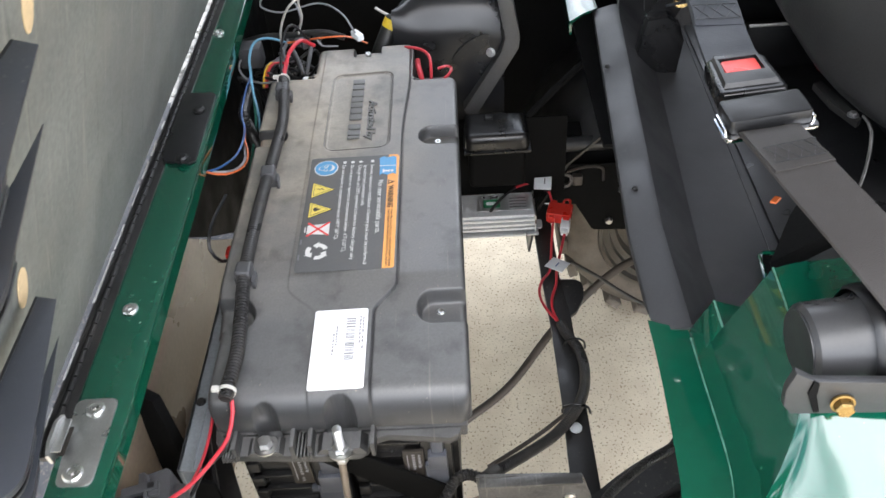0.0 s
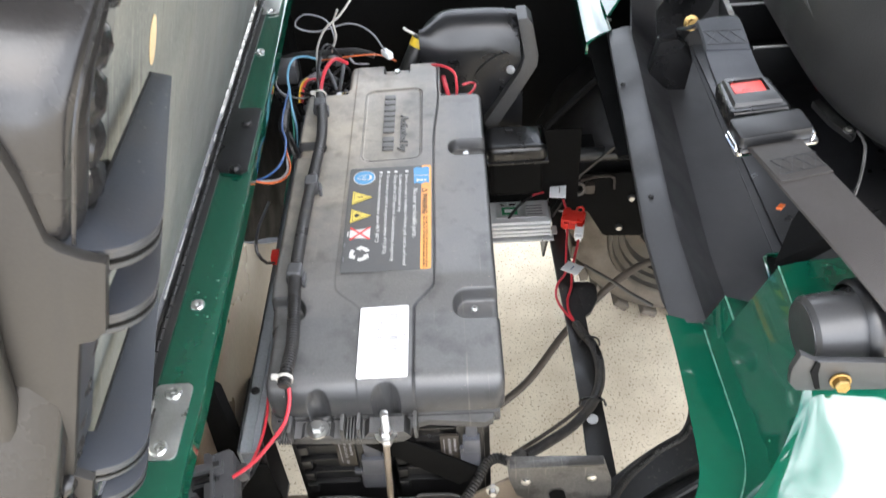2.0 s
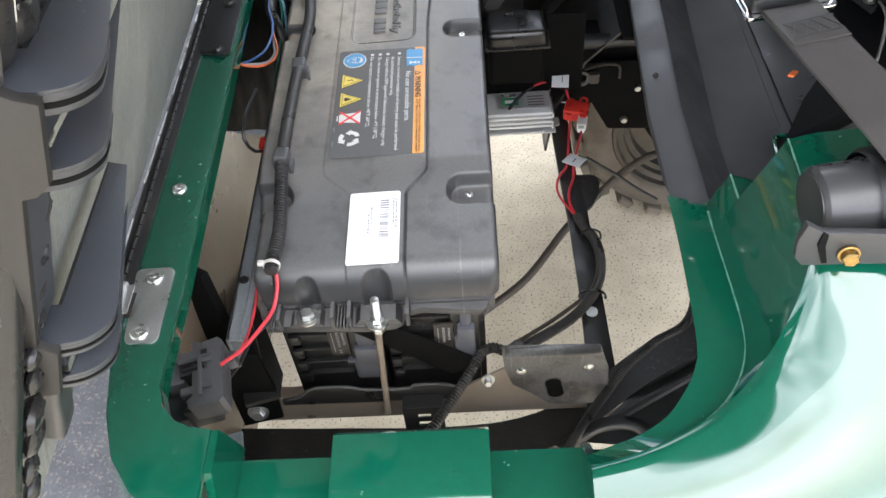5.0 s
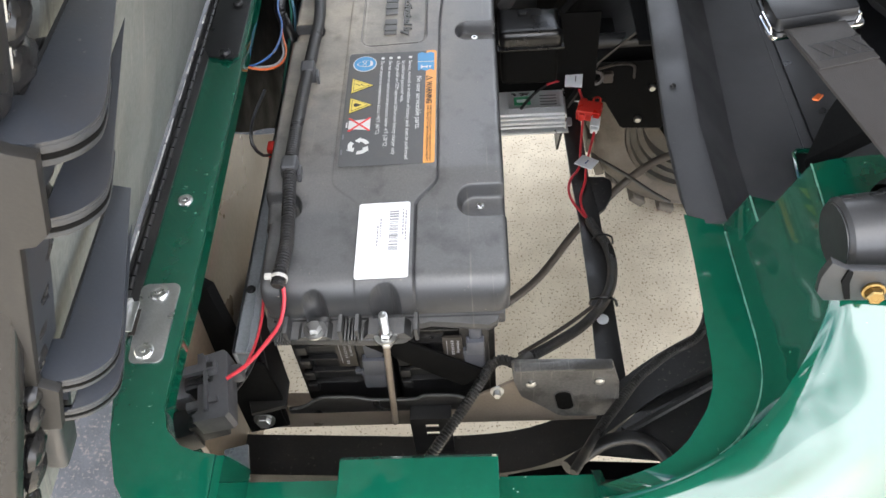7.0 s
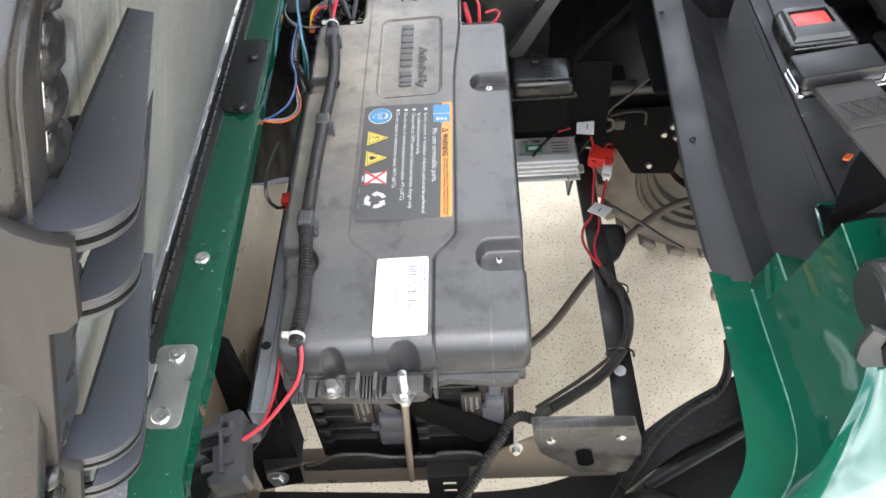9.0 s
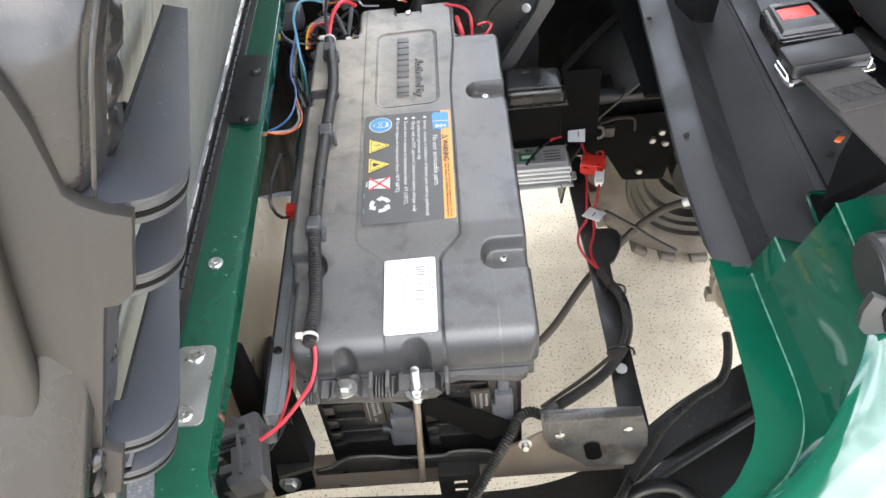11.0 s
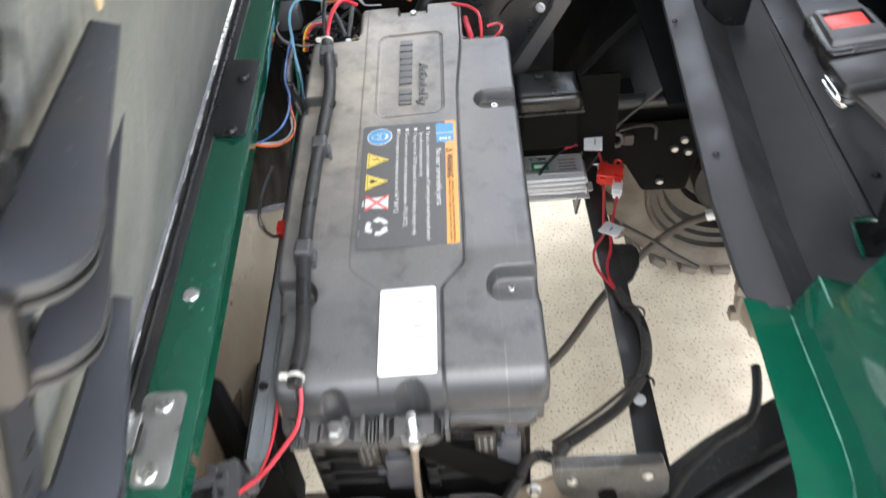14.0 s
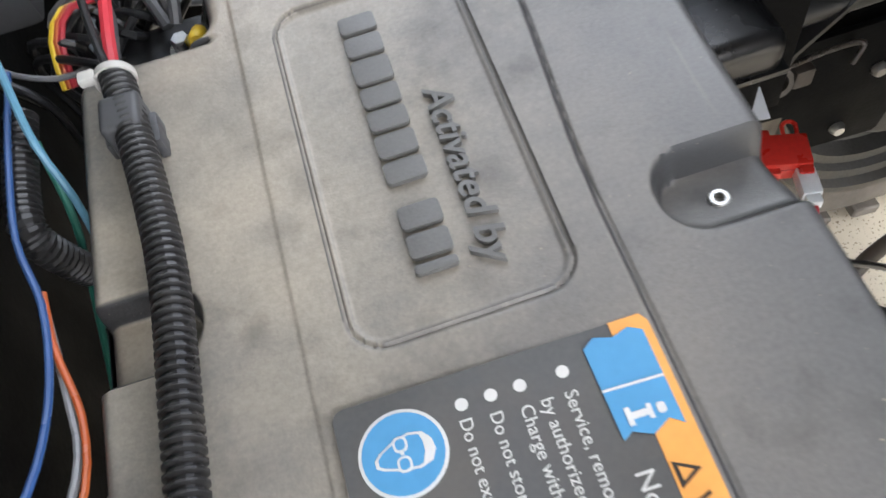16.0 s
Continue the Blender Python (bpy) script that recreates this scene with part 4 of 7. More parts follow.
    part("hem", loft(rows, .0015), M_VINYL, seat, "puckered vinyl hem")
    for u0, u1 in ((.398, .409), (.421, .447), (.452, .470), (.478, .488)):
        part("backing_edge", sweep([SEAT @ Vector((edge(u) - .001, u, .0098)) for u in (u0, (u0 + u1) / 2, u1)], .0011, 6), M_ZIP, seat, "white torn backing showing at the hem")
    for u, t in ((.392, .5), (.402, -.2), (.418, .3), (.449, -.4), (.473, .2), (.497, 0)):
        bm = box(-.0012, .0012, -.0055, .0055, 0, .0022, .0005, m=SEAT @ Matrix.Translation((edge(u) + .004, u, .0085)) @ Matrix.Rotation(t, 4, 'Z'))
        part("staple", bm, M_CHROME, seat)


raised_seat()


def hip_rest():
    """Moulded side rest at the seat's end: an end wall with two pairs of hollow ribbed arms lying against the board."""
    hr = thing("hip_restraint", "grey moulded plastic hip restraint with ribbed arms", "hip restraint", (-0.3, 0.34, 0.95))
    m = SEAT @ Matrix(((1, 0, 0, 0), (0, 0, 1, 0), (0, 1, 0, 0), (0, 0, 0, 1)))
    # rounded outer edge of an arm, from the end wall round the corner and out to the tip
    nose = [(p.x, p.y) for p in smooth_rows([(.3505, -.010, 0), (.3503, .006, 0), (.3520, .019, 0), (.3550, .0275, 0), (.3600, .0355, 0), (.3680, .0425, 0), (.3790, .0468, 0), (.3930, .0462, 0)], 4)]
    tip = [(.5125, .0245), (.5120, .0125)]

    def band(name, u0, u1, deep, material=None, label="", reach=1.0):
        k = max(4, int(len(nose) * reach))
        outer = nose[:k] + ([(.415, .0422)] if reach == 1.0 else [])
        inner = [(a + deep, b - deep * .8) for a, b in outer][::-1]
        part(name, prism(outer + inner, u0, u1, "z", bev=.0004, m=m), material or M_SHELL, hr, label)
    for u, long_arm in ((.386, True), (.336, False), (.184, True), (.146, False)):
        if long_arm:
            plate = nose + tip + [(.3820, .0142), (.3760, -.010)]
        else:
            plate = nose[9:] + tip[:1] + [(.46, .0260), (.3800, .0235), (.3545, .0235)]
        part("arm_rib", prism(plate, u - .0026, u, "z", bev=.0007, m=m), M_SHELL, hr)
        band("arm_lip", u - .0072, u - .0024, .0030)
        # black strips stand in for the shade inside the slot
        band("slot_shade", u - .0112, u - .0070, .0060, M_BLACKSHADE, "black strip for the shade in the arm's slot", .98)
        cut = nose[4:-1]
        part("slot_shadow", prism([(a - .0001, b + .0001) for a, b in cut] + [(a + .002, b - .0016) for a, b in cut][::-1], u - .0108, u - .0074, "z", m=m), M_BLACKSHADE, hr, "black strip for the shade in the arm's slot")
        band("arm_skirt", u - .0150, u - .0110, .0030)
        # bevelled inner edge along the blade
        if long_arm:
            part("blade_edge", prism([(.3820, .0142), (.5120, .0125), (.5120, .0108), (.3820, .0122)], u - .018, u - .0004, "z", m=m), M_BLACK, hr, "dark edge of the blade")
    for u0, u1 in ((.339, .383), (.149, .181)):
        part("arm_web", prism([(.3580, .018), (.40, .020), (.40, .023), (.3580, .021)], u0, u1, "z", m=m), M_SHELL, hr)
    # end wall
    m = SEAT @ Matrix(((0, 0, 1, 0), (0, 1, 0, 0), (1, 0, 0, 0), (0, 0, 0, 1)))
    o = [(.030, .387), (.0190, .3870), (.0085, .3895), (.0025, .3940), (-.0020, .4095), (-.0075, .4270), (-.0140, .4420), (-.0200, .4525), (-.06, .50), (-.17, .52), (-.17, .12), (-.03, .124), (.004, .128), (.020, .135), (.022, .184), (.0105, .188), (.0165, .322), (.024, .326), (.030, .336)]
    part("end_wall", prism(o, .3445, .3515, "z", bev=.0012, m=m), M_SHELLDUST_BOUNCE, hr, "dusty end wall, warm ground bounce painted into its brown")
    part("window_return", prism([(.0095, .188), (.0155, .322), (.0120, .322), (.0060, .188)], .3510, .385, "z", m=m), M_SHELL, hr, "inner side of the open window")
    # outer pad, standing proud of the wall
    o = [(-.034, .43), (-.026, .395), (-.0235, .365), (-.0205, .322), (-.0160, .27), (-.0140, .20), (-.0125, .15), (-.016, .135), (-.035, .131), (-.12, .13), (-.12, .43)]
    part("outer_pad", prism(o, .330, .3455, "z", bev=.008, seg=3, m=m), M_SHELLDUST_BOUNCE, hr)
    part("foot", box(0.350, 0.378, 0.055, 0.128, -0.03, 0.016, .006, 3, m=SEAT), M_HOUSING, hr, "dusty grey foot under the restraint")


hip_rest()

# ---- black moulded channel behind the bay ----
def rear_channel():
    ch = thing("rear_channel", "black moulded channel behind the battery bay", "channel", (0.27, 0.93, 0.74))
    prof = [(.1935, .786, .646), (.1935, .7905, .634), (.1945, .7925, .620), (.1985, .7945, .6105), (.2045, .7960, .6060), (.221, .8005, .6045), (.227, .8000, .6045), (.233, .7950, .6045), (.266, .7610, .6045), (.2725, .7560, .6045), (.283, .7540, .6045),
            (.344, .7525, .6045), (.3447, .7532, .6045), (.3454, .7524, .6045), (.49, .750, .6045)]
    rows = []
    for i in range(61):
        k = i / 60
        row = []
        for x, z, y0 in prof:
            y = y0 + ((1.195 if x < .23 else 1.268) - y0) * k
            z += (.823 - z) * sstep(1.196, 1.266, y) if x > .23 else 0
            row.append((x + .026 * max(0, y - .74) / .40 * (1 if x < .30 else .3), y, z))
        rows.append(row)
    part("channel", loft(rows, .004), M_TRAYBAR, ch, sharp=22)
    for x, y in ((.211, .80), (.219, 1.04), (.230, 1.22)):
        rivet("rivet", (x, y, .7975), .0032, ch, M_DARKSTEEL)
    part("straw", sweep([(.247, .965, .786), (.251, .972, .784), (.259, .974, .778)], .0005, 5), M_ZIP, ch, "bit of pale straw")


rear_channel()


def quad_slab(p, thick, bev=.003, bm=None):
    """A thin slab on four corner points."""
    P = [Vector(q) for q in p]
    n = (P[1] - P[0]).cross(P[3] - P[0]).normalized() * thick
    b2 = bmesh.new()
    lo = [b2.verts.new(q - n) for q in P]
    hi = [b2.verts.new(q) for q in P]
    b2.faces.new(lo[::-1])
    b2.faces.new(hi)
    for i in range(4):
        b2.faces.new((lo[i], lo[(i + 1) % 4], hi[(i + 1) % 4], hi[i]))
    bmesh.ops.recalc_face_normals(b2, faces=b2.faces)
    if bev:
        bmesh.ops.bevel(b2, geom=b2.edges[:], offset=bev, segments=2, affect='EDGES', profile=.6)
    return b2 if bm is None else join(bm, b2)


# ---- battery pack ----
def rr_dist(x, y, x0, x1, y0, y1, r):
    """Distance to a rounded rectangle, negative inside."""
    qx = abs(x - (x0 + x1) / 2) - (x1 - x0) / 2 + r
    qy = abs(y - (y0 + y1) / 2) - (y1 - y0) / 2 + r
    return math.hypot(max(qx, 0), max(qy, 0)) + min(max(qx, qy), 0) - r


BX0, BX1, BY0, BY1 = -0.2395, 0.0265, 0.598, 1.227
NYL, NYR = 1.153, 1.135


def lid_sides(y):
    """Left and right edge of the lid at y: the far end narrows to a neck with rounded shoulders."""
    r, R = 0.012, 0.014

    def side(NY, wide, neck):
        s_ = 1 if wide > neck else -1
        if y > BY1 - r:
            return neck - s_ * (r - math.sqrt(max(0, r * r - (y - BY1 + r) ** 2)))
        if y > NY + R:
            return neck
        if y > NY:
            t = (y - NY) / R
            return neck + s_ * R * (1 - math.sqrt(max(0, 1 - (1 - t) ** 2)))
        if y > NY - r:
            return wide - s_ * (r - math.sqrt(max(0, r * r - (y - NY + r) ** 2)))
        near = sstep(.700, .694, y)
        c = r - math.sqrt(max(0, r * r - (BY0 + r - y) ** 2)) if y < BY0 + r else 0.0
        return wide + (.0075 if s_ < 0 else .001) * near - s_ * c
    return side(NYL, BX0, -.176), side(NYR, BX1, -.034)


def lid_height(x, y, left, right):
    base = .722 + .0155 * sstep(.70, .755, y)
    z = base
    # raised middle band that narrows towards the near end
    k = sstep(.708, .741, y)
    pl, pr = -.133 - .031 * k, -.071 + .025 * k
    if y > 1.0:
        pr += .008 * sstep(1.0, 1.14, y)
    band = sstep(-.0010, .0010, x - pl) * sstep(-.0012, .0012, pr - x)
    z += (.0007 + .0023 * sstep(pl + .02, pr - .01, x)) * band
    z -= .0014 * sstep(.0021, .0006, abs(x - pr))
    # sunk name panel with a bead round it
    d = rr_dist(x, y, -.1455, -.0635, .9765, 1.151, .013)
    z -= .0015 * sstep(.0006, -.0024, d)
    z -= .0014 * sstep(.0012, .0004, abs(d - .0010))
    # screw pockets open to the side
    for py in (1.0, .713):
        d = rr_dist(x, y, -.024, .06, py - .0185, py + .0165, .016)
        z -= (.0060 + .0095 * sstep(py - .020, py + .012, y)) * sstep(.0025, -.0035, d)
    for py in (1.012, .7135):
        d = rr_dist(x, y, -.30, -.1985, py - .017, py + .016, .016)
        z -= .0135 * sstep(.002, -.003, d)
    # neck screw pocket
    d = rr_dist(x, y, -.122, -.082, 1.198, 1.30, .006)
    z -= .010 * sstep(.001, -.002, d)
    # near scoops above the hold-down bolts
    for px, w in ((-.1765, .0135), (-.1025, .0165)):
        d = math.hypot(x - px, y - .592) - w
        z -= .050 * sstep(.0012, -.0012, d)
    # rounded shoulders
    def shoulder(e, r, drop):
        return drop * (1 - math.sqrt(max(0, 1 - (1 - min(1, e / r)) ** 2)))
    e = min(x - left, right - x, BY1 - y)
    if y < NYL:
        e = min(e, NYL - y if x < -.178 else math.hypot(x + .178, NYL - y))
    if y < NYR:
        e = min(e, NYR - y if x > -.032 else math.hypot(x + .032, NYR - y))
    z -= shoulder(max(0, e), .007, .007)
    z -= shoulder(max(0, y - BY0), .026, .034)
    return z


def battery_pack():
    b = thing("battery_pack", "dusty dark grey lithium battery pack in the open bay", "battery", (-0.11, 0.92, 0.45))
    ys = []
    y = BY0
    while y < BY1:
        ys.append(y)
        fine = any(a < y < c for a, c in ((.598, .63), (.685, .735), (.97, .982), (1.02, 1.034), (1.118, 1.172), (1.190, 1.228)))
        y += 0.0012 if fine else 0.0019
    ys.append(BY1)
    bm = bmesh.new()
    rows = []
    K = 360
    for y in ys:
        l, r = lid_sides(y)
        xs = [min(max(BX0 - .001 + (BX1 - BX0 + .003) * i / K, l), r) for i in range(K + 1)]
        xs[0], xs[-1] = l, r
        rows.append([bm.verts.new((x, y, lid_height(x, y, l, r))) for x in xs])
    for a, c in zip(rows, rows[1:]):
        for i in range(K):
            if a[i + 1].co.x - a[i].co.x > 1e-7 or c[i + 1].co.x - c[i].co.x > 1e-7:
                bm.faces.new((a[i], a[i + 1], c[i + 1], c[i]))
    # skirts
    ring = [v for v in rows[0]] + [r[-1] for r in rows[1:]] + [v for v in rows[-1][-2::-1]] + [r[0] for r in rows[-2:0:-1]]
    low = []
    for v in ring:
        d = Vector((v.co.x + .108, v.co.y - .9, 0)).normalized() * -.001
        low.append(bm.verts.new((v.co.x + d.x, v.co.y + d.y, .663 if v.co.y > .612 else .676)))
    n = len(ring)
    for i in range(n):
        bm.faces.new((ring[i], ring[(i + 1) % n], low[(i + 1) % n], low[i]))
    bmesh.ops.remove_doubles(bm, verts=bm.verts, dist=1e-6)
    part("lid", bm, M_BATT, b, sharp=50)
    # lower tub and its flange
    bm = box(-.229, .022, .604, 1.128, .646, .664, .003)
    part("tub_flange", bm, M_BATT, b)
    part("tub", box(-.214, .010, .655, 1.125, .475, .648, .008, 3), M_BLACK, b)

    # near flange with ribs and hold-down bolts
    bm = prism([(-.238, .620), (-.235, .600), (-.228, .588), (-.219, .582), (-.118, .577), (-.086, .579), (-.078, .584), (-.074, .595), (-.058, .599), (.004, .592), (.013, .597), (.018, .612), (.018, .632), (-.236, .632)], .650, .661, "z", bev=.0015)
    for x in (-.2095, -.152, -.134, -.072):
        box(x - .0022, x + .0022, .577, .603, .658, .680, .001, bm=bm)
    for i in range(5):
        for x0 in (-.222, -.1475):
            x = x0 + i * .0030 if x0 < -.2 else x0 + i * .0036
            box(x - .001, x + .001, .5745, .602, .660, .668, .0006, bm=bm)
    prism([(-.2, .66), (-.162, .66), (-.167, .666), (-.195, .666)], .580, .600, "y", bm=bm)
    prism([(-.13, .66), (-.078, .66), (-.085, .670), (-.123, .670)], .579, .600, "y", bm=bm)
    part("near_flange", bm, M_BATT, b)
    hexbolt("hold_down_bolt", (-.1805, .589, .6655), .0078, .010, M_STEEL, b, washer=1.6, label="bright steel flange bolt")
    for px, pz in (((-.0010, .9965), .7222), ((-.0005, .7155), .7075), ((-.102, 1.211), .7305)):
        hexbolt("lid_screw", (*px, pz), .0045, .0065, M_RIVET, b, washer=0, socket=True, label="small bright socket screw")

    # cell modules below the flange
    for x0, x1, lx, cx0, cx1, cz0, cz1 in ((-.222, -.113, -.160, -.148, -.116, .514, .612), (-.107, .003, -.0375, -.0265, -.002, .552, .644)):
        mod = part("cell_module", box(x0, x1, .618, .70, .440, .648, .004), M_BLACK, b, "black cell module end")
        for z in (.515, .541, .568, .597, .622):
            bm = box(x0 + .003, cx0 - .004, .611, .622, z, z + .004, .0015)
            box(x0 + .003, x0 + .016, .608, .622, z - .012, z + .004, .002, bm=bm)
            part("module_rib", bm, M_BLACK, mod)
        part("cap_seat", box(cx0 - .003, x1, .610, .630, cz0 - .004, cz1 + .004, .003), M_BLACK, mod)
        bm = box(cx0, cx1, .604, .616, cz0, cz0 + .040, .003)
        box(cx0 + .004, cx1, .600, .614, cz0 + .036, cz1 - .030, .003, bm=bm)
        box(cx0 + .008, cx1 - .003, .605, .616, cz1 - .034, cz1, .003, bm=bm)
        box(cx0 - .008, cx0 + .002, .606, .614, cz0 + .030, cz0 + .036, .001, bm=bm)
        part("module_cap", bm, M_CAP, b, "slate grey plastic module cap")
        z0, z1 = .566, .614
        lab = part("module_label", box(lx - .0115, lx + .0105, .6060, .6100, z0 - .003, z1 + .002, .0004), M_INK, b, "black sticker with white print")
        mt = Matrix.Translation((lx + .0045, .6058, z1 - .003)) @ Matrix(((0, 1, 0, 0), (0, 0, -1, 0), (-1, 0, 0, 0), (0, 0, 0, 1)))
        words("Activated by", .0050, mt, M_GREYWIRE, lab, .0002)
        for i in range(10):
            zz = z1 - .003 - i * .0044
            if i != 7:
                part("brand_bar", box(lx - .0020, lx + .0012, .6053, .6058, zz - .0016, zz, 0), M_GREYWIRE, lab)
        part("print_bar", box(lx - .0072, lx - .0064, .6053, .6058, z0 + .006, z1 - .003, 0), M_GREYWIRE, lab)
    part("module_backing", box(-.232, .010, .632, .66, .440, .650, .002), M_BLACK, b)
    part("diagonal_strap", quad_slab([(-.165, .603, .642), (-.112, .603, .640), (.004, .603, .548), (-.030, .603, .520)], .003, .0005), M_BLACKSHADE, b)
    # scalloped tray edge under the modules
    o = smooth_rows([(-.246, 0, .490), (-.226, 0, .496), (-.208, 0, .512), (-.196, 0, .517), (-.163, 0, .516), (-.138, 0, .508), (-.089, 0, .507), (-.078, 0, .514), (-.042, 0, .513), (-.028, 0, .505)], 4)
    part("module_tray", prism([(p.x, p.z) for p in o] + [(-.028, .480), (-.246, .480)], .5905, .5950, "y", bev=.001), M_BLACK, b)
    part("tray_lip", sweep([p + Vector((0, .5915, 0)) for p in o[1:-1]], .0018, 8), M_FLANGE, b, "dusty rolled lip")

    # embossed name panel
    R = Matrix.Rotation(radians(-90), 4, 'Z')
    ZP = .7388
    words_fit("Activated by", .0885, .0160, Matrix.Translation((-.0928, 1.0805, ZP)) @ R, M_EMB, b, .0020, "embossed_lettering", italic=.18, bold=.00025)
    widths = [.0132, .0143, .0166, .0132, .0132, .0143, .0132, 0, .0132, .0132, .0067]
    y = 1.1350
    rnd = random.Random(2)
    for i, w in enumerate(widths):
        if w == 0:
            y -= .009
            continue
        bm = prism(round_rect(-.1180, -.1015, y - w + .0026, y, min(.0022, (w - .0026) / 2.6), 3), ZP - .001, ZP + .0016, "z", bev=.0004)
        part("embossed_bar", bm, M_EMB, b)
        y -= w

    # warning decal
    ZD = .7406
    decal = part("decal", prism(round_rect(-.1605, -.0515, .757, .957, .004), ZD - .0008, ZD, "z"), M_DECAL, b, "black warning decal")
    zi = ZD + .0001
    zj = zi + .0003

    def ink(o, m_, top=0.0, name="print"):
        part(name, prism(o, zi - .0002 + top, zj + top, "z"), m_, decal)
    ink([(-.0645, .7575), (-.0535, .7575), (-.0515, .7595), (-.0505, .9535), (-.0525, .957), (-.0635, .957)], M_ORANGE)
    # open-book information mark
    book = [(-.0745, .9505), (-.0700, .9535), (-.0640, .9515), (-.0580, .9535), (-.0535, .951), (-.0535, .9175), (-.0575, .9205), (-.0640, .917), (-.0700, .9200), (-.0735, .9180)]
    ink(book, M_BLUE, .0004)
    ink([(-.0742, .9352), (-.0536, .9345), (-.0536, .9337), (-.0742, .9344)], M_WHITE, .0008)
    ink(round_rect(-.0600, -.0572, .9225, .9260, .001, 3), M_WHITE, .0008)
    ink([(-.0700, .9215), (-.0682, .9215), (-.0682, .9233), (-.0630, .9233), (-.0630, .9218), (-.0615, .9218), (-.0615, .9268), (-.0630, .9268), (-.0630, .9255), (-.0682, .9255), (-.0682, .9275), (-.0700, .9275)], M_WHITE, .0008)
    # goggles mark
    ink(circle(-.1405, .9362, .0148, 32), M_WHITE)
    ink(circle(-.1405, .9362, .0136, 32), M_BLUE, .0003)
    head = [(-.1500, .9338), (-.1500, .9362), (-.1480, .9382), (-.1425, .9410), (-.1375, .9422), (-.1330, .9412), (-.1305, .9380), (-.1300, .9345), (-.1318, .9312), (-.1360, .9298), (-.1420, .9306), (-.1480, .9325)]
    hx, hy = -.1400, .9360
    ink(head, M_WHITE, .0005)
    ink([(hx + (x - hx) * .88, hy + (y - hy) * .86) for x, y in head], M_BLUE, .0007)
    ink([(-.1345, .9412), (-.1312, .9392), (-.1306, .9345), (-.1322, .9318), (-.1350, .9310), (-.1335, .9345), (-.1335, .9380)], M_WHITE, .0009)
    for dy in (.0030, -.0036):
        ink(round_rect(-.1432, -.1384, hy + dy - .0026, hy + dy + .0026, .0018, 3), M_WHITE, .0009)
        ink(round_rect(-.1424, -.1392, hy + dy - .0018, hy + dy + .0018, .0013, 3), M_BLUE, .0011)
    ink([(-.1414, .9355), (-.1402, .9355), (-.1402, .9366), (-.1414, .9366)], M_WHITE, .0010)
    for yc in (.8945, .8585):
        ink([(-.1545, yc + .0145), (-.1545, yc - .0145), (-.1265, yc)], M_INK)
        ink([(-.1538, yc + .0133), (-.1538, yc - .0133), (-.1280, yc)], M_YELLOW, .0003)
        ink([(-.1518, yc + .0105), (-.1518, yc - .0105), (-.1315, yc)], M_INK, .0005)
        ink([(-.1512, yc + .0096), (-.1512, yc - .0096), (-.1327, yc)], M_YELLOW, .0007)
        if yc > .88:
            ink([(-.1495, yc + .0025), (-.1440, yc - .001), (-.1435, yc + .001), (-.1385, yc - .0015), (-.1425, yc + .003), (-.1435, yc + .0005)], M_INK, .0009)
        else:
            ink(circle(-.1465, yc, .0028, 12, .0034), M_INK, .0009)
            ink([(-.1445, yc + .002), (-.1445, yc - .002), (-.1395, yc)], M_INK, .0009)
    # crossed-out bin
    ink([(-.1530, .8315), (-.1275, .8345), (-.1275, .8150), (-.1530, .8180)], M_WHITE)
    for s in (1, -1):
        ink([(-.1535, .8248 + s * .0105), (-.1512, .8248 + s * .0115), (-.1268, .8248 - s * .0105), (-.1291, .8248 - s * .0115)], M_REDINK, .0004)
    ink([(-.1560, .8290), (-.1545, .8290), (-.1545, .8205), (-.1560, .8205)], M_WHITE)
    # recycling arrows
    for k in range(3):
        m2 = Matrix.Translation((-.1385, .7885, 0)) @ Matrix.Rotation(radians(120 * k + 20), 4, 'Z')
        arc = [(math.cos(radians(a_)), math.sin(radians(a_))) for a_ in range(0, 66, 13)]
        o = [(.0128 * c_, .0128 * s_) for c_, s_ in arc]
        tip = [(.0150 * math.cos(radians(62)), .0150 * math.sin(radians(62))), (.0105 * math.cos(radians(98)), .0105 * math.sin(radians(98))), (.0052 * math.cos(radians(62)), .0052 * math.sin(radians(62)))]
        o += tip + [(.0076 * c_, .0076 * s_) for c_, s_ in arc[::-1]]
        part("print", prism(o, zi - .0002, zj, "z", m=m2), M_WHITE, decal)
    for y in (.776, .801):
        ink([(-.1590, y), (-.1570, y), (-.1570, y + .008), (-.1590, y + .008)], M_GREY_INK)
    # written lines, running towards the near end
    Z = zj
    for x, y0, y1, text in ((-.1205, .941, .807, "Do not expose to temperatures above 140\u00b0F (60\u00b0C)."),
                            (-.1105, .940, .786, "Do not store or operate at temperatures below -4\u00b0F (-20\u00b0C)."),
                            (-.1005, .939, .773, "Charge with an OEM approved Lithium-ion battery charger only"),
                            (-.0935, .939, .862, "by authorized personnel only."),
                            (-.0855, .939, .765, "Service, removal or installation of battery pack must be performed")):
        words_fit(text, y0 - y1, .0062, Matrix.Translation((x, y0, Z)) @ R, M_WHITE, decal, .0001)
    for x in (-.1182, -.1082, -.0982, -.0835):
        ink(circle(x, .9458, .0022, 14), M_WHITE)
    words_fit("No user serviceable parts.", .094, .0088, Matrix.Translation((-.0745, .908, Z)) @ R, M_WHITE, decal, .0001)
    ink([(-.0628, .9075), (-.0628, .8990), (-.0548, .9033)], M_INK, .0004)
    ink([(-.0615, .9056), (-.0615, .9010), (-.0573, .9033)], M_ORANGE, .0006)
    words_fit("WARNING", .040, .0098, Matrix.Translation((-.0623, .8960, Z + .0004)) @ R, M_INK, decal, .0001, bold=.0002)
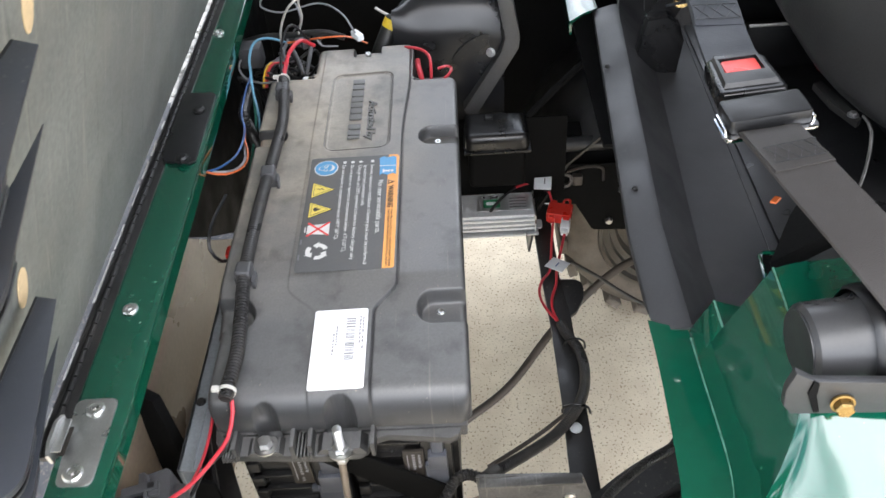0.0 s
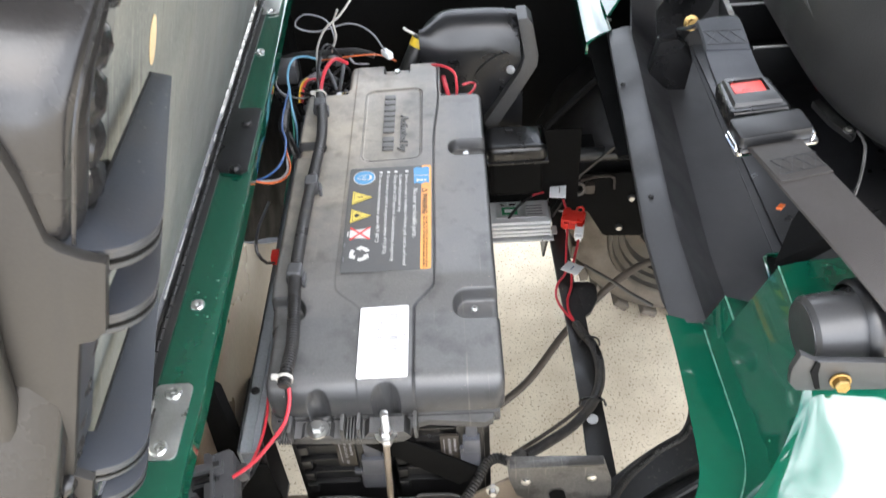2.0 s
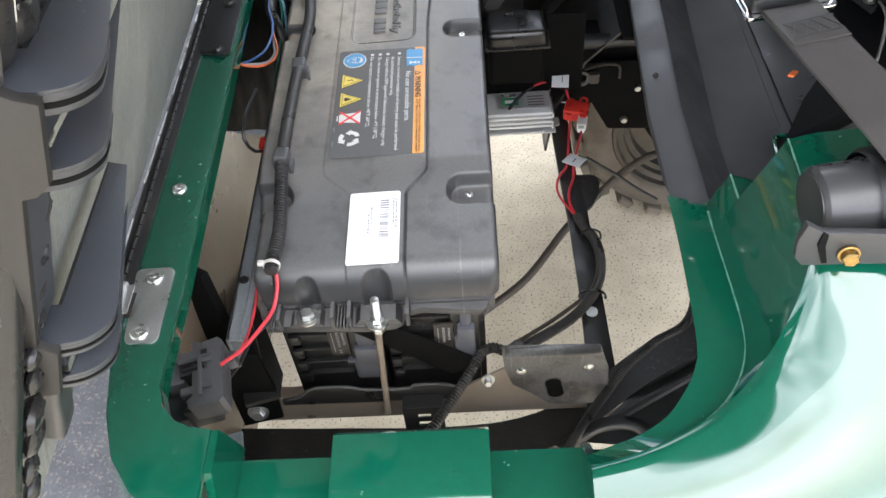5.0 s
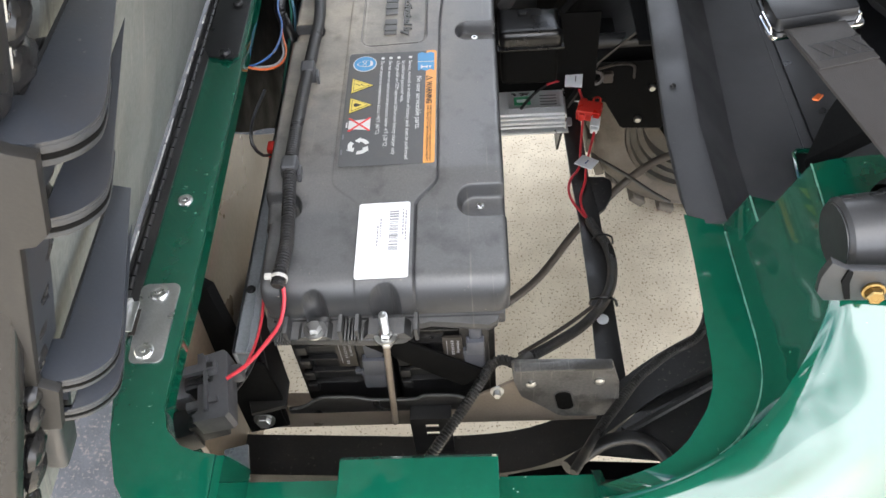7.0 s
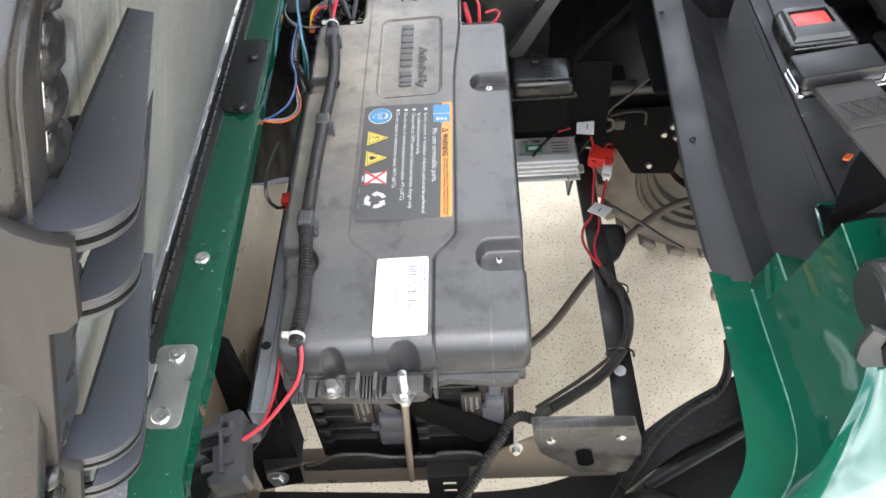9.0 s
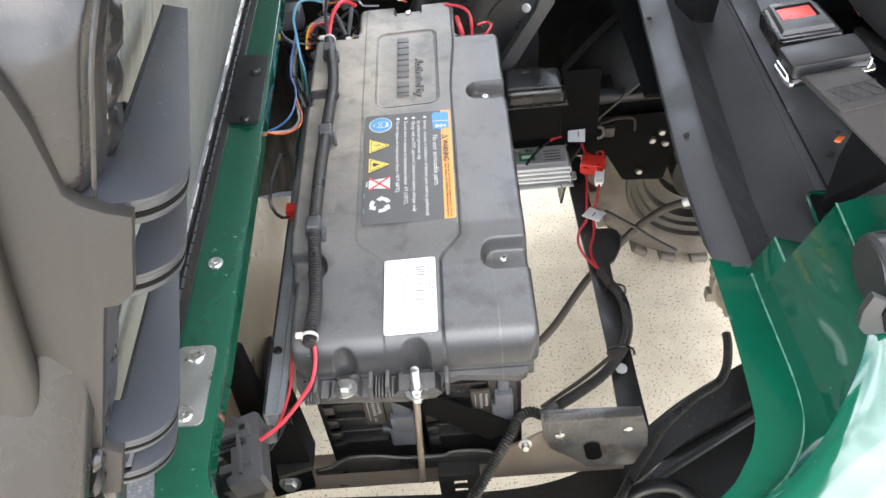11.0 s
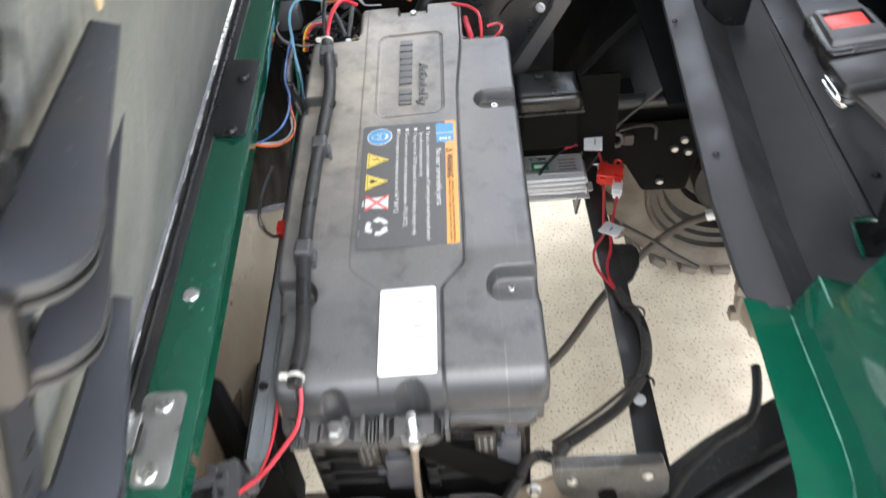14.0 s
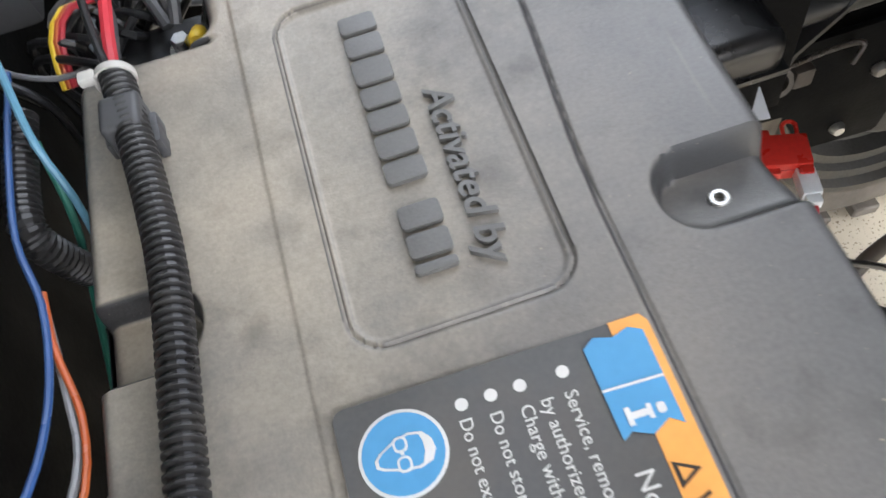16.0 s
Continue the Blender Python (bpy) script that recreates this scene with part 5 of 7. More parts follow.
    for x in (-.0578, -.0612):
        words_fit("FAILURE TO FOLLOW THESE INSTRUCTIONS" if x > -.06 else "MAY RESULT IN SERIOUS PERSONAL INJURY", .092, .0032, Matrix.Translation((x, .852, Z + .0004)) @ R, M_INK, decal, .0001)

    decal.location.x += .0017
    # white paper label near the hold-downs, lying on the slight slope of the lid
    lay = Matrix(((1, 0, 0, 0), (0, 1, 0, 0), (.024, .020, 1, -.020 * .655 + .024 * .105), (0, 0, 0, 1)))
    sticker = part("paper_label", prism(round_rect(-.1325, -.0765, .611, .7125, .003), .7246, .7256, "z", m=lay), M_LABEL, b, "white paper sticker")
    rnd = random.Random(5)
    y = .700
    while y > .645:
        w = rnd.choice((.0008, .0012, .002))
        part("barcode_bar", prism([(-.0985, y), (-.0885, y), (-.0885, y - w), (-.0985, y - w)], .7255, .7259, "z", m=lay), M_FAINT, sticker)
        y -= w + rnd.choice((.0008, .0014, .002))
    for x, y0, y1 in ((-.0845, .702, .668), (-.1085, .690, .665), (-.1115, .680, .655), (-.0815, .700, .660)):
        y = y0
        while y > y1:
            w = rnd.uniform(.0015, .004)
            part("print_bar", prism([(x, y), (x + .0018, y), (x + .0018, y - w), (x, y - w)], .7255, .7259, "z", m=lay), M_FAINT, sticker)
            y -= w + .0015


def words_fit(text, length, size, m, material, parent, extrude, name="lettering", italic=0.0, bold=0.0):
    ob = words(text, size, Matrix.Identity(4), material, parent, extrude, name, italic=italic, bold=bold)
    xs = [v.co.x for v in ob.data.vertices]
    k = length / (max(xs) - min(xs))
    ob.data.transform(m @ Matrix.Diagonal((k, 1, 1, 1)))
    return ob


battery_pack()


# ---- loom along the battery, its clips and ties ----
def battery_loom():
    loom = thing("wire_loom", "black corrugated split loom clipped along the battery", "cable", (-0.205, 0.87, 0.74))
    pts = [(-.2145, 1.132, .752), (-.211, 1.105, .752), (-.2055, 1.06, .7515), (-.203, 1.02, .751), (-.2045, .97, .751), (-.2065, .92, .751), (-.2085, .87, .751), (-.2095, .80, .751), (-.209, .745, .7495), (-.2055, .69, .742), (-.2035, .65, .738), (-.2055, .617, .737), (-.207, .597, .734)]
    part("sleeve", sweep(pts, .0075, 14, rib=.0036, depth=.0017), M_LOOM, loom, sharp=14)
    red = [(-.207, .612, .735), (-0.2045, 0.607, 0.731), (-0.203, 0.594, 0.718), (-0.208, 0.576, 0.703), (-0.2205, 0.5625, 0.692), (-0.240, 0.540, 0.684), (-0.262, 0.526, 0.678)]
    part("red_wire", sweep(red, .0021, 8), M_REDWIRE, loom)
    part("black_wire", sweep([(-.208, .61, .732), (-0.207, 0.596, 0.710), (-0.212, 0.575, 0.690), (-0.237, 0.561, 0.670), (-0.249, 0.546, 0.655), (-0.264, 0.535, 0.640)], .0022, 8), M_BLACKWIRE, loom)
    for at, rz in (((-.2125, 1.103), 0), ((-.2065, .918), 3), ((-.2095, .752), -2)):
        m = Matrix.Translation((at[0], at[1], .748)) @ Matrix.Rotation(radians(rz), 4, 'Z')
        clip = thing("loom_clip", "dark grey plastic clip holding the loom to the battery", "cable clip", (at[0], at[1], .736), group="loom clips")
        part("saddle", box(-.0085, .0085, -.0095, .0095, -.012, .0110, .003, 3, m=m), M_GREYCONN, clip)
        part("latch", box(-.0115, .0115, -.006, .006, -.012, -.001, .002, m=m), M_GREYCONN, clip)
        part("hinge_rib", box(.0085, .0125, -.013, -.004, -.011, .001, .0012, m=m), M_GREYCONN, clip)
    for y, z, x in ((1.128, .752, -.2145), (.606, .736, -.2062)):
        m = Matrix.Translation((x, y, z)) @ Matrix.Rotation(radians(90), 4, 'X')
        bm = lathe([(.0080, -.0018), (.0089, -.0018), (.0089, .0018), (.0080, .0018), (.0080, -.0018)], 18, m)
        box(x - .0140, x - .0065, y - .003, y + .003, z + .002, z + .0070, .0015, bm=bm)
        tagged(part("zip_tie", bm, M_ZIP), "off-white nylon zip tie round the loom", "zip tie", group="zip ties")
    # wires leaving the far end towards the terminals
    w = thing("terminal_wires", "red and grey wires from the loom to the terminals", "wires", (-.2, 1.17, .74))
    part("red_wire", sweep([(-.2145, 1.125, .752), (-.214, 1.15, .757), (-.208, 1.175, .768), (-.195, 1.20, .770), (-.180, 1.215, .752)], .0030, 8), M_REDWIRE, w)
    part("grey_wire", sweep([(-.2155, 1.125, .753), (-.219, 1.155, .766), (-.216, 1.185, .785), (-.205, 1.21, .79), (-.19, 1.235, .75)], .0019, 8), M_BLACKWIRE, w)


battery_loom()


def hold_down_rod():
    r = thing("hold_down_rod", "long threaded hold-down rod with nut at the battery's near edge", "rod", (-0.112, 0.585, 0.45))
    part("rod", sweep([(-.1040, .5800, .690), (-.1110, .5840, .575), (-.1175, .5895, .462)], .0040, 10, smooth=False), M_BRONZE, r, "worn steel rod")
    part("thread", sweep([(-.1030, .5785, .706), (-.1045, .5800, .660)], .0046, 10, rib=.0016, depth=.0006), M_STEEL, r)
    hexbolt("nut", (-.1045, .5800, .6655), .0078, .009, M_STEEL, r, washer=1.6)
    hexbolt("lock_nut", (-.1050, .5803, .6480), .0072, .007, M_STEEL, r, washer=0)
    part("hook", sweep([(-.1175, .5895, .464), (-.1180, .5885, .455), (-.1175, .5950, .450)], .0040, 8), M_BRONZE, r)


hold_down_rod()

# ---- frame under the bay ----
def frame_members():
    fr = thing("cart_frame", "dusty black and brown steel frame under the battery bay", "frame", (0, 0.6, 0.36))
    bm = prism([(-.30, .436), (-.30, .486), (-.03, .486), (.03, .532), (.135, .532), (.135, .436)], .597, .601, "y", bev=.001)
    box(-.30, .135, .597, .645, .432, .436, .001, bm=bm)
    part("near_cross_member", bm, M_BRONZE, fr, "brown-grey painted steel cross member")
    # curved black lower member
    pts = [(-.36, .576, .405), (-.30, .576, .40), (-.18, .572, .398), (-.05, .568, .398), (.05, .576, .40), (.13, .600, .42), (.22, .650, .45), (.33, .70, .47)]
    path = smooth_path(pts, .02)
    rows = []
    for dy, dz in ((-.028, 0), (.028, 0), (.028, -.045), (-.028, -.045)):
        rows.append([p + Vector((0, dy, dz)) for p in path])
    part("curved_side_member", loft(rows + [rows[0]], 0), M_DARKSTEEL, fr)
    q_ = [(0.285, 0.688, 0.440), (0.342, 0.692, 0.440), (0.313, 0.579, 0.440), (0.226, 0.534, 0.440), (0.120, 0.548, 0.440), (0.204, 0.618, 0.440)]
    part("side_skirt", prism([(p[0], p[1]) for p in q_], .434, .438, "z", bev=.001), M_DARKSTEEL, fr)
    # added black plate that hides the concrete in the near corner
    part("near_corner_fill", prism([(.02, .500), (.262, .500), (.262, .548), (.12, .556), (.02, .540)], .396, .400, "z", bev=.001), M_BLACKSHADE, fr, "flat black plate added to cover the near corner")
    part("skirt_ridge", sweep([(p[0], p[1], .442) for p in ((0.325, 0.659, 0.440), (0.263, 0.626, 0.440), (0.166, 0.574, 0.440))], .006, 8), M_DARKSTEEL, fr)
    part("near_side_plate", box(-.34, .30, .500, .505, .30, .46, .002), M_DARKSTEEL, fr)
    # longitudinal bar under the wires
    o = [(.147, .58), (.187, .58), (.185, .78), (.184, .97), (.176, 1.05), (.176, 1.28), (.143, 1.28), (.145, 1.15), (.147, 1.05), (.151, .955), (.152, .82), (.149, .70)]
    part("lengthwise_bar", prism(o, .392, .400, "z", bev=.0015), M_DARKSTEEL, fr)
    prism_ear = [(.178, .968), (.194, .982), (.208, 1.008), (.211, 1.030), (.209, 1.044), (.200, 1.051), (.170, 1.053)]
    part("bar_ear", prism(prism_ear, .392, .399, "z", bev=.001), M_DARKSTEEL, fr)
    # far cross member and plates
    part("far_cross_member", box(.02, .60, 1.258, 1.30, .44, .53, .004), M_BLACKSHADE, fr)
    part("far_plate", prism([(.135, .485), (.352, .485), (.346, .400), (.334, .332), (.330, .328), (.262, .332), (.256, .336), (.224, .396), (.135, .402)], 1.236, 1.242, "y", bev=.0015), M_BLACKSHADE, fr, "dusty black gusset plate")
    part("cable_clamp", lathe([(.008, -.004), (.013, -.004), (.013, .004), (.008, .004), (.008, -.004)], 18, Matrix.Translation((.203, 1.230, .458)) @ Matrix.Rotation(radians(70), 4, 'X')), M_HOSE, fr, "brown dusty clamp")
    part("clamp_block", box(.215, .232, 1.224, 1.236, .448, .468, .003), M_HOSE, fr)
    part("thin_flex", sweep([(.205, 1.225, .480), (.235, 1.220, .492), (.262, 1.220, .488), (.268, 1.228, .455)], .0025, 8, rib=.002, depth=.0006), M_HOSE, fr, "thin brown flexible sleeve")
    part("far_tube", sweep([(.10, 1.235, .527), (.25, 1.235, .531), (.45, 1.24, .531)], .013, 12), M_BLACK, fr)
    for x, z in ((.303, .427), (.286, .355), (.318, .444), (.327, .418)):
        m = Matrix.Translation((x, 1.2355, z)) @ Matrix.Rotation(radians(90), 4, 'X')
        part("bolt_head", lathe([(.007, 0), (.007, .003), (.005, .007), (0, .007)], 12, m), M_STEEL, fr)
    # hinge-side rail: grey angle
    bm = box(-.271, -.2475, .572, 1.30, .650, .654, .001)
    box(-.271, -.267, .572, 1.30, .60, .654, .001, bm=bm)
    box(-.2555, -.2540, .572, 1.30, .6535, .6575, .0005, bm=bm)
    part("hinge_side_angle", bm, M_ANGLE, fr, "grey steel angle")
    m = Matrix.Translation((-.2625, .655, .654))
    part("bolt_head", lathe([(.0055, 0), (.0055, .001), (.004, .003), (0, .003)], 12, m), M_BLACK, fr)
    # slanting black brace in the near corner
    o = [(-.345, .76), (-.318, .79), (-.245, .62), (-.245, .585), (-.285, .575)]
    part("corner_brace", prism(o, .505, .512, "z", bev=.001), M_DARKSTEEL, fr)
    bm = prism([(-.271, .598), (-.253, .592), (-.249, .52), (-.254, .448), (-.308, .430), (-.306, .525)], .592, .5965, "y", bev=.001)
    box(-.2585, -.2565, .5905, .5935, .449, .505, 0, bm=bm)
    part("corner_gusset", bm, M_BLACKSHADE, fr, "black upright gusset bolted to the cross member")
    part("hanging_bracket", quad_slab([(-0.312, 0.647, 0.700), (-0.288, 0.633, 0.700), (-0.280, 0.629, 0.470), (-0.328, 0.632, 0.470)], .012, .002), M_BLACKSHADE, fr)
    part("bracket_foot", quad_slab([(-0.287, 0.654, 0.500), (-0.265, 0.651, 0.500), (-0.257, 0.609, 0.430), (-0.306, 0.612, 0.430)], .006, .001), M_BLACK, fr)
    hexbolt("frame_bolt", (-.2820, .5915, .466), .009, .009, M_STEEL, fr, up=(0, -1, .25), washer=1.5)
    hexbolt("frame_bolt", (.0105, .5965, .512), .0048, .010, M_STEEL, fr, up=(0, -1, .3), washer=1.7)
    # small bracket with two holes
    bm = box(-.096, -.046, .572, .598, .488, .492, .001)
    for x0, x1, z0, z1 in ((-.096, -.078, .400, .490), (-.062, -.046, .400, .490), (-.078, -.062, .478, .490), (-.078, -.062, .459, .466), (-.078, -.062, .400, .447)):
        box(x0, x1, .572, .5755, z0, z1, 0, bm=bm)
    part("two_hole_bracket", bm, M_BLACK, fr, "black bracket with two holes through it")
    # dusty steel tie plate
    o = [(.027, .592), (.031, .594), (.123, .590), (.140, .587), (.152, .541), (.1550, .501), (.144, .465), (.136, .462), (.090, .464), (.084, .467), (.063, .491), (.039, .515), (.030, .550)]
    bm = prism(o, .586, .590, "y", bev=.001)
    tp = part("tie_plate", bm, M_TIEPLATE, fr, "dusty steel plate with an oblong hole")
    m = Matrix.Translation((.090, .586, .504)) @ Matrix.Rotation(radians(90), 4, 'X') @ Matrix.Rotation(radians(10), 4, 'Z')
    # no cut-out: a black patch paints the hole's dark inside
    part("oblong_hole_shade", prism(round_rect(-.0095, .0095, -.021, .021, .009), 0, .0012, "z", m=m), M_BLACKSHADE, fr)
    part("hole_rim", prism(round_rect(-.0112, .0112, -.0228, .0228, .0105), 0, .0007, "z", m=m), M_FLANGE, fr, "bright worn rim of the hole")
    part("folded_edge", box(.030, .139, .575, .588, .588, .592, .0015), M_TIEPLATE, fr)
    for x, z in ((.050, .545), (.128, .548)):
        m = Matrix.Translation((x, .586, z)) @ Matrix.Rotation(radians(90), 4, 'X')
        part("rivet", lathe([(.006, 0), (.006, .002), (.003, .004), (0, .004)], 12, m), M_STEEL, fr)


frame_members()

# ---- charger, fuse and wires in the bay ----
def charger():
    c = thing("charger_unit", "silver finned aluminium charger box with a label", "charger", (0.07, 1.18, 0.42))
    part("case", box(-.02, .1440, 1.1545, 1.213, .418, .4500, .002), M_CHARGER, c)
    for i, (z, y) in enumerate(((.4400, 1.1490), (.4310, 1.1475), (.4225, 1.1475))):
        part("fin", box(-.02, .1445, y, 1.157, z, z + .0048, .0012), M_CHARGER, c)
    part("end_plate", box(.1440, .1465, 1.148, 1.214, .416, .4515, .001), M_STEEL, c)
    part("foot_flange", box(.0, .150, 1.140, 1.16, .4155, .4185, .001), M_ALU, c)
    part("mounting_tab", prism(round_rect(.146, .158, 1.156, 1.176, .004), .416, .419, "z"), M_ALU, c)
    lab = part("label", box(.050, .138, 1.168, 1.207, .4502, .4508, 0), M_ALU, c, "pale printed label")
    part("label_block", box(.060, .088, 1.176, 1.196, .4509, .4513, 0), M_GREENPRINT, lab, "green block on the label")
    part("label_block", box(.065, .083, 1.182, 1.190, .4514, .4516, 0), M_TAG, lab)
    for i in range(4):
        part("print_bar", box(.104, .132, 1.174 + i * .0075, 1.1765 + i * .0075, .4509, .4512, 0), M_GREY_INK, lab)


charger()


def fuse_and_tags():
    f = thing("fuse_holder", "red inline blade fuse holder on red wires", "fuse holder", (.19, 1.19, .41))
    mf = Matrix.Translation((.189, 1.182, .427)) @ Matrix.Rotation(radians(-17), 4, 'Z')
    bm = box(-.0205, .0205, -.0165, .0145, -.011, .010, .003, m=mf)
    box(-.0185, -.0075, .012, .021, -.008, .008, .002, bm=bm, m=mf)
    box(.0085, .0200, -.023, -.014, -.008, .008, .002, bm=bm, m=mf)
    box(-.0150, -.0050, -.022, -.014, -.008, .006, .002, bm=bm, m=mf)
    part("body", bm, M_REDP, f)
    part("lid_line", box(-.021, .021, -.017, .015, .0018, .0028, 0, m=mf), M_REDWIRE, f)
    part("loop", sweep([mf @ Vector(q) for q in ((.004, .013, .004), (.003, .024, .006), (.008, .029, .006), (.014, .026, .006), (.014, .013, .004))], .0019, 6), M_REDP, f)
    mp = Matrix.Translation((.1945, 1.148, .425)) @ Matrix.Rotation(radians(-13), 4, 'Z')
    bm = box(-.008, .008, -.010, .016, -.007, .007, .003, m=mp)
    box(-.006, .006, -.018, -.008, -.005, .005, .002, bm=bm, m=mp)
    part("wire_plug", bm, M_TAG, f, "milky plug under the fuse")
    part("wire", sweep([(.176, 1.162, .422), (.170, 1.125, .414), (.165, 1.09, .410), (.160, 1.062, .409), (.145, 1.038, .411), (.139, 1.012, .411), (.144, .985, .411), (.160, .955, .410)], .0022, 6), M_REDWIRE, f)
    part("wire", sweep([(.192, 1.132, .424), (.182, 1.10, .415), (.172, 1.065, .413), (.167, 1.03, .412), (.157, 1.0, .412), (.156, .975, .411), (.162, .953, .410)], .0022, 6), M_REDWIRE, f)
    part("wire", sweep([(.178, 1.205, .434), (.172, 1.224, .446), (.158, 1.226, .458), (.135, 1.218, .464), (.112, 1.208, .464)], .0022, 6), M_REDWIRE, f)
    part("black_wire", sweep([(.116, 1.210, .465), (.098, 1.196, .461), (.080, 1.178, .455), (.071, 1.164, .4535)], .0026, 6), M_BLACKWIRE, f)
    part("tape", sweep([(.164, .950, .411), (.168, .935, .411)], .0062, 10), M_BLACK, f, "black tape round the wires")
    m = Matrix.Translation((0.1625, 1.211, 0.475)) @ Matrix.Rotation(radians(-8), 4, 'Z') @ Matrix.Rotation(radians(12), 4, 'X')
    t = tagged(part("wire_tag", box(-.0145, .0145, -.019, .018, -.0006, .0006, .0003, m=m), M_TAG), "folded white paper tag on a wire", "tag", group="wire tags")
    part("tag_print", box(.002, .004, -.008, .004, .0007, .0010, 0, m=m), M_GREY_INK, t)
    m = Matrix.Translation((.1725, 1.0645, .420)) @ Matrix.Rotation(radians(-33), 4, 'Z') @ Matrix.Rotation(radians(-14), 4, 'X')
    t = tagged(part("wire_tag", box(-.015, .015, -.0165, .0165, -.0006, .0006, .0003, m=m), M_TAG), "creased white paper flag wrapped on red wires", "tag", group="wire tags")
    part("tag_print", box(-.001, .001, -.007, .006, .0007, .0010, 0, m=m), M_BLUEWIRE, t)
    # heavy black cable along the bar
    c = thing("black_cable", "thick black cable tied along the bar", "cable", (.17, .8, .4))
    part("sleeve", sweep([(.164, .948, .411), (.172, .925, .411), (.184, .900, .412), (.189, .867, .412), (.185, .83, .412), (.174, .801, .412), (.158, .777, .412), (.132, .75, .412), (.096, .721, .42), (.070, .70, .43), (.045, .68, .44)], .0078, 12, rib=.0036, depth=.0010), M_LOOM, c, sharp=14)
    part("thin_tail", sweep([(.150, .778, .42), (.12, .753, .422), (.089, .73, .424), (.043, .697, .43)], .0030, 8), M_HOSE, c)
    part("tie", sweep([(.188, .790, .404), (.184, .790, .418), (.170, .792, .423), (.152, .794, .416), (.150, .794, .404)], .0020, 6), M_BLACK, c)
    part("tie", sweep([(.196, .905, .404), (.193, .905, .420), (.180, .908, .424), (.168, .910, .416), (.166, .910, .404)], .0016, 6), M_BLACK, c)
    for at in ((.1655, .769), (.174, 1.243)):
        tagged(part("white_rivet", lathe([(.0085, 0), (.0085, .002), (.004, .004), (0, .004)], 14, Matrix.Translation((*at, .4005))), M_TAG), "white plastic push rivet in the bar", "rivet", group="push rivets")


fuse_and_tags()


def looms_and_hoses():
    h = thing("drain_hose", "grey-black hose lying across the bay floor", "hose", (.1, 1.0, .2))
    part("hose", sweep([(0.005, 0.920, 0.200), (0.089, 0.978, 0.220), (0.169, 1.061, 0.260), (0.244, 1.111, 0.310), (0.300, 1.119, 0.360), (0.348, 1.111, 0.390)], .0072, 10), M_HOSE, h)
    part("hose_end", sweep([(0.335, 1.112, 0.385), (0.365, 1.106, 0.400)], .009, 10), M_ALU, h, "bright crimped end")
    w = thing("thin_black_wire", "thin black wire hanging over the tyre", "wire", (.3, 1.1, .3))
    part("wire", sweep([(0.197, 1.090, 0.400), (0.246, 1.090, 0.360), (0.286, 1.081, 0.330), (0.323, 1.069, 0.310)], .0030, 8), M_BLACKWIRE, w)
    l = thing("corrugated_loom", "black corrugated loom along the near side", "cable", (.1, .6, .45))
    part("sleeve", sweep([(0.291, 0.745, 0.500), (0.288, 0.726, 0.500), (0.277, 0.692, 0.500), (0.259, 0.668, 0.500), (0.226, 0.650, 0.500), (0.201, 0.631, 0.500), (0.180, 0.613, 0.500), (0.154, 0.581, 0.500), (0.132, 0.553, 0.502), (0.112, 0.522, 0.510), (0.090, 0.485, 0.525)], .0060, 12, rib=.0036, depth=.0018), M_LOOM, l, sharp=14)
    l = thing("corrugated_loom", "black corrugated loom rising over the cross member", "cable", (0, .6, .45))
    part("sleeve", sweep([(0.050, 0.640, 0.520), (0.034, 0.615, 0.543), (0.020, 0.6145, 0.553), (0.006, 0.607, 0.557), (-0.006, 0.587, 0.556), (-0.020, 0.566, 0.552), (-0.038, 0.539, 0.550), (-0.055, 0.513, 0.550), (-0.072, 0.488, 0.548)], .0066, 12, rib=.0040, depth=.0018), M_LOOM, l, sharp=14)
    l = thing("black_hose", "smooth black hose in the near corner", "hose", (.1, .5, .45))
    part("hose", sweep([(0.085, 0.498, 0.510), (0.128, 0.530, 0.500), (0.159, 0.539, 0.497), (0.184, 0.534, 0.494), (0.205, 0.512, 0.485), (0.215, 0.48, 0.47)], .0085, 10), M_BLACK, l)


looms_and_hoses()


